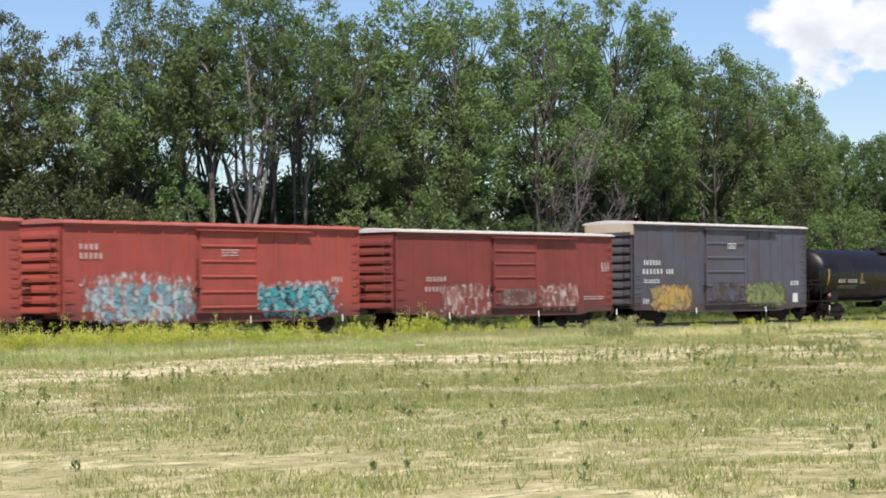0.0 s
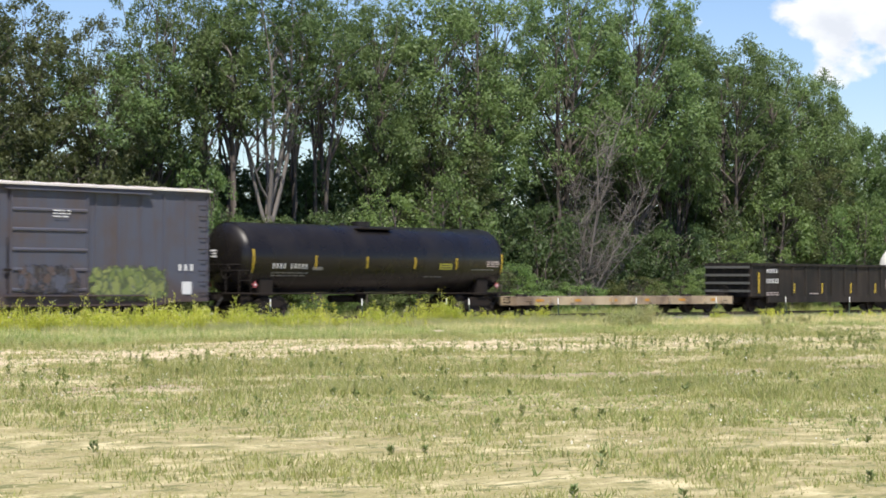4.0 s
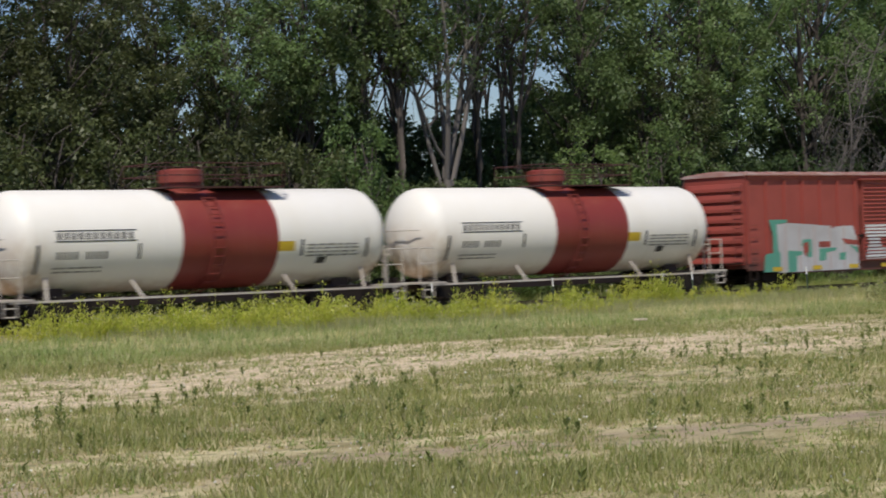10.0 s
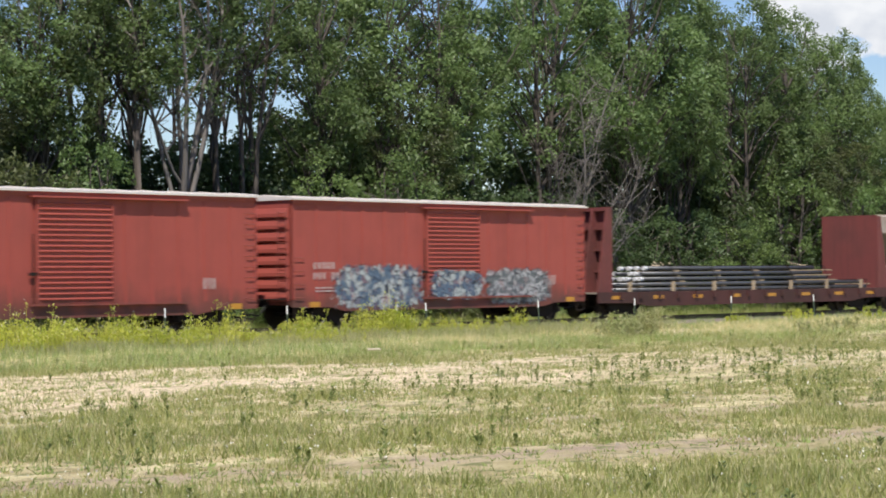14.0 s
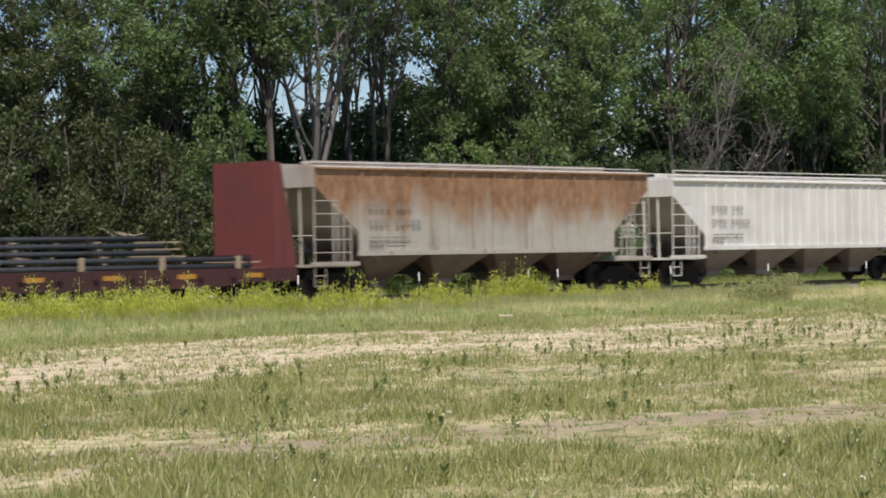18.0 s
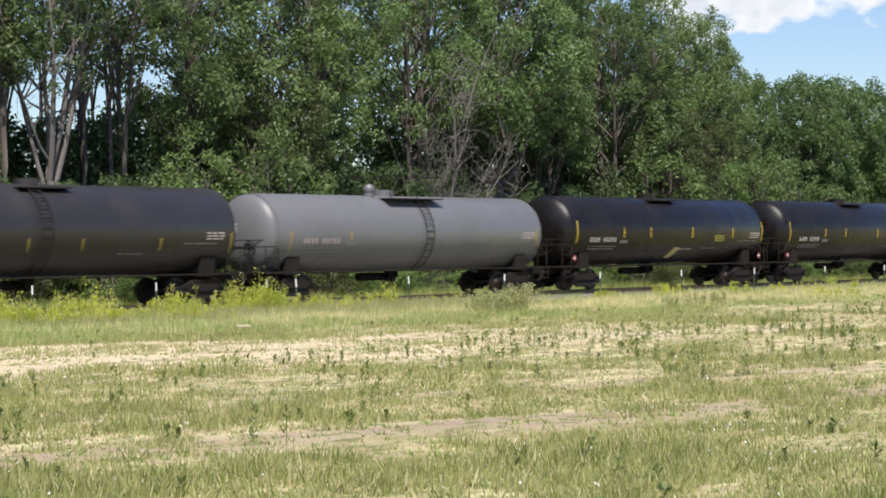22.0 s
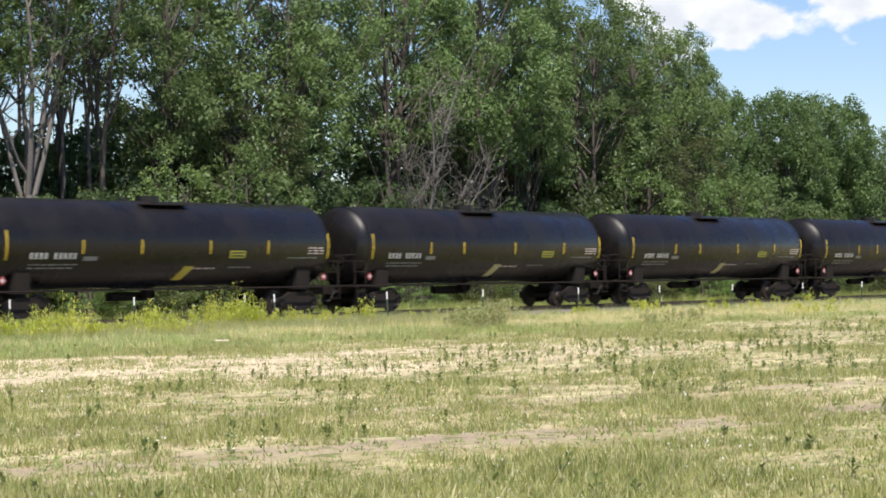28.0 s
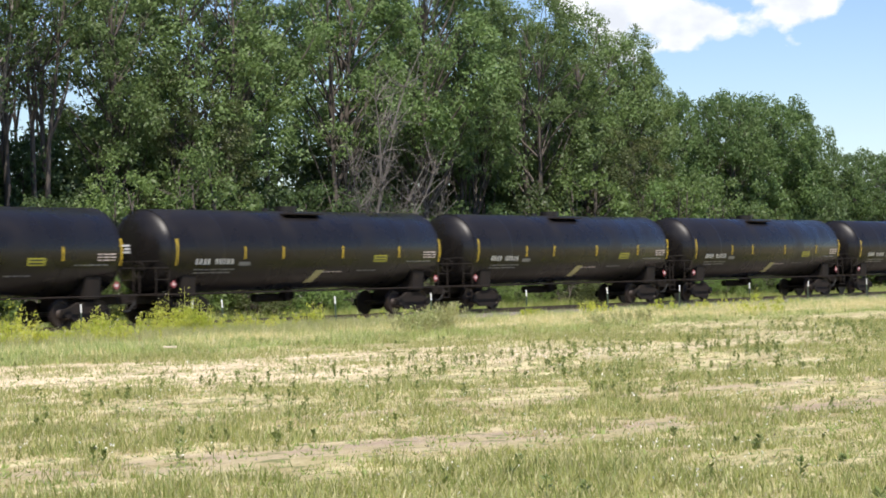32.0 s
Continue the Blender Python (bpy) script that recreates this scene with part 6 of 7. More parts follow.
def gondola():
    car = empty("gondola")
    s0, s1 = 131.3, 147.3
    mid, half = (s0 + s1) / 2, (s1 - s0) / 2
    zt = 2.6
    for sy in (-1, 1):
        y = sy * 1.42
        bm = bmesh.new()
        box(bm, -half, half, min(y, y - sy * 0.03), max(y, y - sy * 0.03), 0.85, zt - 0.1)
        part("side_wall", bm, M["gon_black"], car)
        bm = bmesh.new()
        box(bm, -half - 0.05, half + 0.05, y - 0.09, y + 0.09, zt - 0.13, zt)
        part("top_chord", bm, M["gon_black"], car)
        bm = bmesh.new()
        box(bm, -half + 1.6, half - 1.6, y - 0.05, y + 0.05, 0.5, 0.86)
        part("side_sill", bm, M["gon_black"], car)
        for k in range(13):
            bm = bmesh.new()
            x = -half + 0.1 + (2 * half - 0.2) * k / 12
            box(bm, x - 0.07, x + 0.07, min(y, y + sy * 0.05), max(y, y + sy * 0.05), 0.82, zt - 0.13)
            part("side_post", bm, M["gon_black"], car)
    for sx in (-1, 1):
        bm = bmesh.new()
        x = sx * half
        box(bm, min(x, x - sx * 0.06), max(x, x - sx * 0.06), -1.4, 1.4, 0.85, zt)
        wall = part("end_wall", bm, M["gon_black"], car)
        for k in range(4):
            bm = bmesh.new()
            z = 1.05 + 0.42 * k
            box(bm, min(x, x + sx * 0.13), max(x, x + sx * 0.13), -1.4, 1.4, z, z + 0.13)
            part("end_rib", bm, M["gon_rib"], wall)
        bm = bmesh.new()
        for k in range(4):
            rod(bm, (sx * (half - 0.55), -1.6, 0.6 + 0.4 * k), (sx * (half - 0.12), -1.6, 0.6 + 0.4 * k), 0.014, seg=5)
        part("side_ladder", bm, M["steel"], car)
    bm = bmesh.new()
    box(bm, -half, half, -1.4, 1.4, 0.78, 0.86)
    part("floor", bm, M["steel"], car)
    F_ = flat_face(-1.46)
    for x, z0_, z1_ in ((132.0, 0.98, 2.1), (146.5, 0.98, 2.1)):
        bm = bmesh.new()
        decal(bm, x - mid, x + 0.12 - mid, z0_, z1_, F_)
        part("reflector", bm, M["yellow"], car, "tall yellow reflector stripe")
    for x in (135.4, 138.2, 141.2, 143.8):
        bm = bmesh.new()
        decal(bm, x - mid, x + 0.12 - mid, 1.0, 1.55, F_)
        part("reflector", bm, M["yellow"], car, "yellow reflector stripe")
    lettering(car, "letter_bar", 132.8 - mid, 133.9 - mid, 2.05, 2.3, 5, F_, "letter_white", 60)
    lettering(car, "letter_bar", 132.75 - mid, 134.0 - mid, 1.5, 1.78, 6, F_, "letter_white", 61)
    fine_print(car, 132.8 - mid, 134.0 - mid, 1.0, 2, F_, "letter_pale")
    lettering(car, "letter_bar", 145.0 - mid, 145.6 - mid, 1.2, 1.75, 3, F_, "letter_pale", 62)
    fine_print(car, 137.0 - mid, 138.0 - mid, 0.95, 1, F_, "letter_pale")
    running_gear(car, half + 0.2, half - 2.0, (0.5, 0.8))
    tagged(car, "black open gondola with yellow stripes and ribbed sides", "gondola", CAR_GROUP)
    TRAIN.append((car, mid))


gondola()


# ---- tank cars ----
def head_profile(half, r, depth, rev=1):
    return [(rev * (half + depth * math.sin(a)), r * math.cos(a)) for a in np.linspace(0, math.pi / 2, 7)]


def shell(half, r, depth, bands=()):
    left = [(x, q) for x, q in head_profile(half, r, depth, -1)][::-1]
    right = head_profile(half, r, depth, 1)
    return left + right


def tank_shell(car, half, r, zc, depth, mat, name="tank"):
    bm = bmesh.new()
    prof = shell(half, r, depth)
    prof[0] = (prof[0][0], 0.0)
    prof[-1] = (prof[-1][0], 0.0)
    lathe_x(bm, prof, 56, zc)
    return part(name, bm, M[mat], car, smooth=True)


def weld_rings(car, tank, xs, r, zc, mat):
    for x in xs:
        bm = bmesh.new()
        lathe_x(bm, [(x - 0.09, r - 0.004), (x - 0.03, r + 0.0035), (x + 0.03, r + 0.0035), (x + 0.09, r - 0.004)], 56, zc)
        part("weld_seam", bm, M[mat], tank, smooth=True)


def end_rails(car, sx, half, y_out, z0, mat, high=1.1):
    """Railing and steps at one end of a tank car."""
    for sy in (-1, 1):
        bm = bmesh.new()
        x0, x1 = sx * (half - 0.1), sx * (half - 0.75)
        rod(bm, (x0, sy * y_out, z0), (x0, sy * y_out, z0 + high), 0.022, seg=6)
        rod(bm, (x1, sy * y_out, z0), (x1, sy * y_out, z0 + high), 0.022, seg=6)
        rod(bm, (x0, sy * y_out, z0 + high), (x1, sy * y_out, z0 + high), 0.022, seg=6)
        rod(bm, (x0, sy * y_out, z0 + high * 0.55), (x1, sy * y_out, z0 + high * 0.55), 0.018, seg=6)
        rod(bm, (x0, sy * y_out, z0 + high), (x0, sy * 0.4, z0 + high), 0.022, seg=6)
        part("end_railing", bm, M[mat], car)
    bm = bmesh.new()
    box(bm, min(sx * half, sx * (half - 1.1)), max(sx * half, sx * (half - 1.1)), -1.45, 1.45, z0 - 0.06, z0)
    part("end_platform", bm, M[mat], car)
    for sy in (-1, 1):
        bm = bmesh.new()
        for q in (0.12, 0.55):
            rod(bm, (sx * (half - q), sy * 1.44, z0), (sx * (half - q), sy * 1.44, z0 - 0.48), 0.02, seg=5)
        for zz in (0.24, 0.48):
            rod(bm, (sx * (half - 0.12), sy * 1.44, z0 - zz), (sx * (half - 0.55), sy * 1.44, z0 - zz), 0.02, seg=5)
        part("step", bm, M[mat], car)


def saddle(car, x, r, zc, z0, mat, wide=0.95):
    for sy in (-1, 1):
        bm = bmesh.new()
        pts_ = [(sy * 0.35, z0), (sy * (0.05 + 1.21 * wide), z0)] + [(sy * r * 1.004 * math.sin(a), zc - r * 1.004 * math.cos(a)) for a in np.linspace(wide, 0.2, 6)]
        a_ = [bm.verts.new((x - 0.35, y, z)) for y, z in pts_]
        b_ = [bm.verts.new((x + 0.35, y, z)) for y, z in pts_]
        for i in range(len(pts_)):
            j = (i + 1) % len(pts_)
            bm.faces.new((a_[i], a_[j], b_[j], b_[i]))
        bm.faces.new(a_[::-1])
        bm.faces.new(b_)
        bmesh.ops.recalc_face_normals(bm, faces=bm.faces)
        part("saddle", bm, M[mat], car)


def white_tank(mid, xb0, xb1, label):
    car = empty("tank_car")
    r, zc, half, off = 1.5, 2.4, 6.1, 0.35   # off: the dome stands off the middle
    tank = tank_shell(car, half, r, zc, 0.85, "tank_white")
    bm = bmesh.new()
    lathe_x(bm, [(xb0 - mid, r + 0.007), (xb1 - mid, r + 0.007)], 56, zc)
    part("painted_band", bm, M["band_red"], tank, "broad faded red band round the tank", smooth=True)
    weld_rings(car, tank, (-4.0, -2.0, 3.4), r, zc, "tank_white")
    bm = bmesh.new()
    dx = off - 0.6
    for z0_, z1_, rr in ((zc + r - 0.12, 4.1, 0.6), (4.1, 4.46, 0.67), (4.46, 4.51, 0.6)):
        rod(bm, (dx, 0, z0_), (dx, 0, z1_), rr, rr if z1_ < 4.5 else 0.5, 24)
    part("dome", bm, M["band_red"], car, "red valve dome")
    # platform round the dome with its rails
    bm = bmesh.new()
    for x0_, x1_, y0_, y1_ in ((-1.9, -1.25, -1.15, 1.15), (0.1, 2.4, -1.15, 1.15), (-1.25, 0.1, -1.15, -0.72), (-1.25, 0.1, 0.72, 1.15)):
        box(bm, x0_, x1_, y0_, y1_, zc + r + 0.0, zc + r + 0.04)
    bmesh.ops.translate(bm, vec=(off, 0, 0), verts=bm.verts)
    part("platform", bm, M["brown_red"], car)
    bm = bmesh.new()
    for sy in (-1, 1):
        for x in (-1.9, -0.6, 0.6, 1.5, 2.4):
            rod(bm, (x, sy * 1.15, zc + r), (x, sy * 1.15, zc + r + 0.74), 0.017, seg=5)
        for zz in (0.38, 0.74):
            rod(bm, (-1.9, sy * 1.15, zc + r + zz), (2.4, sy * 1.15, zc + r + zz), 0.017, seg=5)
    for x in (-1.9, 2.4):
        for zz in (0.38, 0.74):
            rod(bm, (x, -1.15, zc + r + zz), (x, 1.15, zc + r + zz), 0.017, seg=5)
    bmesh.ops.translate(bm, vec=(off, 0, 0), verts=bm.verts)
    part("platform_railing", bm, M["brown_red"], car)
    bm = bmesh.new()
    F_ = drum_face(r, zc, 0.1)
    for x in (-0.55, -0.15):
        limb(bm, [(x, F_(z), z) for z in np.linspace(zc + r * 0.85, 0.75, 12)], 0.02, 0.02, 5)
    for z in np.linspace(zc + r * 0.8, 0.85, 12):
        rod(bm, (-0.55, F_(z), z), (-0.15, F_(z), z), 0.016, seg=5)
    bmesh.ops.translate(bm, vec=(off, 0, 0), verts=bm.verts)
    part("side_ladder", bm, M["band_red"], car)
    # running board line, supports and end gear
    for sy in (-1, 1):
        bm = bmesh.new()
        box(bm, -7.0, 7.0, sy * 1.38 - 0.05, sy * 1.38 + 0.05, 0.7, 0.76)
        part("running_board", bm, M["frame_white"], car)
        for x, lean in ((-5.8, 0.12), (-2.6, -0.25), (2.9, -0.25), (5.6, 0.1)):
            bm = bmesh.new()
            zt = 1.15 if abs(x) > 4 else 1.0
            rod(bm, (x, sy * 1.38, 0.72), (x + lean, sy * 1.1, zt + 0.25), 0.05, seg=6)
            part("bracket", bm, M["frame_white"], car)
    for sx in (-1, 1):
        end_rails(car, sx, 7.35, 1.3, 0.82, "frame_white")
        saddle(car, sx * 5.2, r, zc, 0.72, "frame_rust", 0.5)
        bm = bmesh.new()
        limb(bm, [(sx * 6.9, -1.0, 2.5), (sx * 7.1, -0.5, 2.51), (sx * 7.1, 0.5, 2.51), (sx * 6.9, 1.0, 2.5)], 0.02, 0.02, 5)
        part("head_rail", bm, M["frame_white"], car)
    bm = bmesh.new()
    spin_x(bm, 7.2, -0.5, 1.75, 0.28)
    rod(bm, (7.2, -0.5, 0.8), (7.2, -0.5, 1.75), 0.03, seg=6)
    part("brake_wheel", bm, M["frame_white"], car)
    F0 = drum_face(r, zc)
    # block-shaped company mark, then the number in plain strokes
    lettering(car, "block_mark", 149.75 - 155.25, 152.35 - 155.25, 2.42, 2.64, 11, F0, "letter_black", 70, "bold black block mark", fill=0.55)
    bm = bmesh.new()
    for z in (2.38, 2.68):
        decal(bm, 149.7 - 155.25, 152.4 - 155.25, z, z + 0.03, F0, 0.002)
    part("outline", bm, M["letter_black"], car)
    lettering(car, "letter_bar", 149.75 - 155.25, 151.5 - 155.25, 1.86, 2.1, 9, F0, "letter_black", 71, gaps=(4,))
    fine_print(car, 149.7 - 155.25, 151.3 - 155.25, 1.62, 2, F0, "letter_grey")
    fine_print(car, 158.6 - 155.25, 160.6 - 155.25, 2.1, 4, F0, "letter_grey")
    bm = bmesh.new()
    decal(bm, 157.5 - 155.25, 158.1 - 155.25, 1.95, 2.25, F0, 0.002, n=4)
    part("placard", bm, M["yellow"], car, "yellow notice plate")
    bm = bmesh.new()
    decal(bm, 159.0 - 155.25, 159.35 - 155.25, 1.55, 1.75, F0, 0.002, 0.06, 4)
    part("placard", bm, M["letter_black"], car)
    for x, z0_, z1_ in ((149.1, 1.5, 2.3), (152.45, 1.85, 2.3), (158.35, 1.8, 2.3), (160.9, 1.7, 2.3)):
        bm = bmesh.new()
        decal(bm, x - 155.25, x + 0.09 - 155.25, z0_, z1_, F0, 0.002, n=6)
        part("stripe", bm, M["letter_black"], car)
    running_gear(car, 7.35, 5.3, (0.5, 0.78), "frame_rust")
    tagged(car, label, "tank car", CAR_GROUP)
    TRAIN.append((car, mid))


white_tank(155.2, 153.95, 157.45, "white pressure tank car with a red middle band and dome")
white_tank(170.5, 169.25, 172.75, "white pressure tank car with a red middle band and dome")


def long_tank(mid, r, zc, half, mat, marks, seed, label, top="fittings", slant=None, pitch=18.2, ladder_at=None, frame="steel", plate=3.58):
    car = empty("tank_car")
    tank = tank_shell(car, half, r, zc, 0.55, mat)
    weld_rings(car, tank, [-half + 2 * half * k / 6 for k in range(7)], r, zc, mat)
    F_ = drum_face(r, zc)
    end = pitch / 2 - 0.45
    for sx in (-1, 1):
        end_rails(car, sx, end, 1.35, 1.06, frame, 0.9)
        saddle(car, sx * (half - 1.0), r, zc, 0.95, frame)
        bm = bmesh.new()
        box(bm, min(sx * (half - 1.9), sx * end), max(sx * (half - 1.9), sx * end), -0.4, 0.4, 0.72, 1.05)
        part("stub_sill", bm, M["steel"], car)
        bm = bmesh.new()
        x = sx * (half + 0.57)
        rod(bm, (x - sx * 0.25, -1.1, 2.2), (x + sx * 0.06, -0.6, 2.2), 0.016, seg=5)
        rod(bm, (x + sx * 0.06, -0.6, 2.2), (x + sx * 0.06, 0.6, 2.2), 0.016, seg=5)
        rod(bm, (x + sx * 0.06, 0.6, 2.2), (x - sx * 0.25, 1.1, 2.2), 0.016, seg=5)
        part("head_rail", bm, M[frame], car)
    for sy in (-1, 1):
        bm = bmesh.new()
        rod(bm, (-end, sy * 1.36, 1.02), (end, sy * 1.36, 1.02), 0.03, seg=6)
        part("side_rail", bm, M[frame], car)
    bm = bmesh.new()
    spin_x(bm, -end + 0.15, -0.5, 1.9, 0.27)
    rod(bm, (-end + 0.15, -0.5, 1.06), (-end + 0.15, -0.5, 1.9), 0.03, seg=6)
    part("brake_wheel", bm, M[frame], car)
    bm = bmesh.new()
    rod(bm, (-1.4, 0.5, 0.78), (0.6, 0.5, 0.78), 0.16, seg=10)
    rod(bm, (-0.15, 0, zc - r - 0.32), (0.15, 0, zc - r - 0.3), 0.12, seg=8)
    rod(bm, (0, 0, zc - r - 0.3), (0, 0, zc - r + 0.05), 0.16, seg=10)
    part("bottom_outlet", bm, M["steel"], car)
    if top == "fittings":
        bm = bmesh.new()
        rod(bm, (0, 0, zc + r - 0.06), (0, 0, zc + r + 0.18), 0.42, seg=20)
        part("manway", bm, M[mat], car)
        bm = bmesh.new()
        rod(bm, (-1.0, 0.15, zc + r - 0.06), (-1.0, 0.15, zc + r + 0.1), 0.14, seg=10)
        part("relief_valve", bm, M[mat], car)
        for sy in (-1, 1):
            bm = bmesh.new()
            box(bm, -1.1, 1.1, sy * 0.75 - 0.22, sy * 0.75 + 0.22, zc + r - 0.16, zc + r - 0.12)
            part("top_walkway", bm, M["steel"], car)
    else:
        bm = bmesh.new()
        zt = zc + r
        rod(bm, (-0.4, 0, zt - 0.06), (-0.4, 0, zt + 0.22), 0.4, seg=20)
        part("manway", bm, M[mat], car)
        bm = bmesh.new()
        rod(bm, (-1.6, -0.3, zt - 0.06), (-1.6, -0.3, zt + 0.1), 0.18, seg=10)
        bmesh.ops.create_uvsphere(bm, u_segments=12, v_segments=8, radius=0.22, matrix=Matrix.Translation((-1.6, -0.3, zt + 0.22)))
        part("relief_valve", bm, M[mat], car)
        for sy in (-1, 1):
            bm = bmesh.new()
            box(bm, -1.4, 1.8, sy * 0.9 - 0.3, sy * 0.9 + 0.3, zt - 0.16, zt - 0.12)
            part("top_walkway", bm, M["steel"], car)
        bm = bmesh.new()
        for sy in (-1, 1):
            for x in (-1.4, 0.2, 1.8):
                rod(bm, (x, sy * 1.2, zt - 0.14), (x, sy * 1.2, zt + 0.72), 0.016, seg=5)
            rod(bm, (-1.4, sy * 1.2, zt + 0.72), (1.8, sy * 1.2, zt + 0.72), 0.016, seg=5)
        for x in (-1.4, 1.8):
            rod(bm, (x, -1.2, zt + 0.72), (x, 1.2, zt + 0.72), 0.016, seg=5)
        part("platform_railing", bm, M["steel"], car)
    if ladder_at is not None:
        G_ = drum_face(r, zc, 0.1)
        bm = bmesh.new()
        for x in (ladder_at - 0.22, ladder_at + 0.22):
            limb(bm, [(x, G_(z), z) for z in np.linspace(zc + r * 0.88, 1.0, 12)], 0.02, 0.02, 5)
        for z in np.linspace(zc + r * 0.84, 1.05, 12):
            rod(bm, (ladder_at - 0.22, G_(z), z), (ladder_at + 0.22, G_(z), z), 0.016, seg=5)
        part("side_ladder", bm, M["steel"], car)
    for x, z0_, z1_ in marks:
        bm = bmesh.new()
        decal(bm, x - 0.036, x + 0.036, z0_, z1_, F_, 0.002, n=8)
        part("reflector", bm, M["yellow" if mat == "tank_black" else "dull_yellow"], car, "yellow reflector stripe")
    lettering(car, "letter_bar", -6.62, -4.55, 2.03, 2.26, 10, F_, "letter_pale" if "grey" in mat else "letter_white", seed, gaps=(4,))
    fine_print(car, -6.6, -4.5, 1.85, 2, F_, "letter_faint")
    bm = bmesh.new()
    decal(bm, -4.3, -3.7, 2.0, 2.14, F_, 0.002, n=2)
    part("data_plate", bm, M["letter_faint"], car)
    fine_print(car, 6.75, 7.6, 2.42, 3, F_, "letter_pale", step=0.1)
    fine_print(car, 5.7, 7.4, 2.06, 1, F_, "letter_faint")
    fine_print(car, 2.7, 3.9, 1.73, 1, F_, "letter_faint")
    # head markings seen between the cars
    def on_head(y, z):
        return -(half + 0.55 * math.sqrt(max(0, 1 - (y * y + (z - zc) ** 2) / r ** 2)) + 0.012)

    bm = bmesh.new()
    for z, w in ((2.74, 0.42), (2.62, 0.3), (2.5, 0.36)):
        ys = [0.12 + w * q / 4 for q in range(5)]
        lo = [bm.verts.new((on_head(y, z), y, z)) for y in ys]
        hi = [bm.verts.new((on_head(y, z + 0.07), y, z + 0.07)) for y in ys]
        for q in range(4):
            bm.faces.new((lo[q], lo[q + 1], hi[q + 1], hi[q]))
    part("head_lettering", bm, M["letter_white"], car)
    if mat == "tank_black":
        bm = bmesh.new()
        decal(bm, plate, plate + 0.8, 2.08, 2.34, F_, 0.003, n=4)
        pl = part("placard", bm, M["placard_olive"], car, "dull yellow notice plate")
        bm = bmesh.new()
        for z in (2.13, 2.24):
            decal(bm, plate + 0.08, plate + 0.72, z, z + 0.05, F_, 0.006, n=1)
        part("notice_text", bm, M["letter_black"], pl)
    if mat == "tank_black":
        for sx in (-1, 1):
            for sy in (-1, 1):
                xq = sx * (end - 0.95)
                for size, mt, out_, nm, lb in ((0.15, "placard_red", 0.0, "placard", "red diamond placard on the end frame"), (0.07, "letter_white", 0.014, "symbol", "")):
                    bm = bmesh.new()
                    y0_, y1_ = sy * (1.37 + out_), sy * (1.38 + out_)
                    fa = [bm.verts.new((xq + dx, y0_, 1.38 + dz)) for dx, dz in ((-size, 0), (0, -size), (size, 0), (0, size))]
                    fb = [bm.verts.new((xq + dx, y1_, 1.38 + dz)) for dx, dz in ((-size, 0), (0, -size), (size, 0), (0, size))]
                    bm.faces.new(fa)
                    bm.faces.new(fb[::-1])
                    for i in range(4):
                        bm.faces.new((fa[i], fb[i], fb[(i + 1) % 4], fa[(i + 1) % 4]))
                    bmesh.ops.recalc_face_normals(bm, faces=bm.faces)
                    part(nm, bm, M[mt], car, lb)
    if slant is not None:
        bm = bmesh.new()
        decal(bm, slant[0] - 0.1, slant[0] + 0.38, 1.33, 1.8, F_, 0.003, 0.3, 5)
        part("panel_patch", bm, M[slant[1]], car, "slanted worn sticker patch")
        fine_print(car, slant[0] + 0.6, slant[0] + 1.8, 1.7, 1, F_, "letter_pale")
    running_gear(car, end, half - 1.2, (0.74, 0.98), "steel", sill_half=0.01)
    tagged(car, label, "tank car", CAR_GROUP)
    TRAIN.append((car, mid))
    return car


MARKS = [(-7.6, 2.03, 2.98), (7.85, 2.05, 2.98), (-4.03, 2.23, 2.68), (-1.9, 2.23, 2.7), (1.6, 2.23, 2.7), (5.14, 2.23, 2.7)]
ODD_MARKS = MARKS[:2] + [(-4.36, 2.23, 2.68), (-1.7, 2.23, 2.7), (1.6, 2.23, 2.7), (4.56, 2.23, 2.7)]
BLACK = "glossy black tank car with yellow reflector stripes"
long_tank(103.2, 1.46, 2.5, 7.75, "tank_black", [(-7.7, 1.83, 2.84), (7.8, 1.9, 2.81), (-4.14, 2.08, 2.6), (-1.06, 2.1, 2.6), (1.96, 2.1, 2.6), (4.68, 2.1, 2.6)], 80, BLACK, pitch=17.9)
long_tank(299.4, 1.52, 2.53, 8.05, "tank_charcoal", [(-7.9, 1.71, 2.5), (7.95, 1.7, 2.46), (-3.69, 1.86, 2.27), (-1.2, 1.86, 2.27), (1.09, 1.86, 2.27), (4.57, 1.86, 2.27)], 83,
          "dull charcoal tank car with a side ladder", ladder_at=-0.5)
long_tank(317.7, 1.46, 2.45, 7.95, "tank_grey", [(-7.3, 1.7, 2.5), (7.7, 1.9, 2.6), (-4.0, 2.2, 2.5), (0.9, 2.2, 2.5)], 86,
          "plain grey tank car with railed top platform and ladder", top="railed", ladder_at=0.6)
SLANTS = [(0.1, "sticker_pale"), None, (0.3, "sticker_olive"), (0.2, "sticker_pale"), (0.1, "sticker_pale"), (0.0, "sticker_pale"), (0.0, "sticker_pale"), (0.1, "sticker_pale"), None, (0.1, "sticker_pale")]
for k in range(10):
    odd = k == 2
    long_tank(335.85 + 18.2 * k, 1.5, 2.57, 7.75, "tank_black", ODD_MARKS if odd else MARKS, 90 + 3 * k, BLACK + (" and a slanted sticker" if SLANTS[k] else ""), slant=SLANTS[k], plate=2.6 if odd else 3.58)


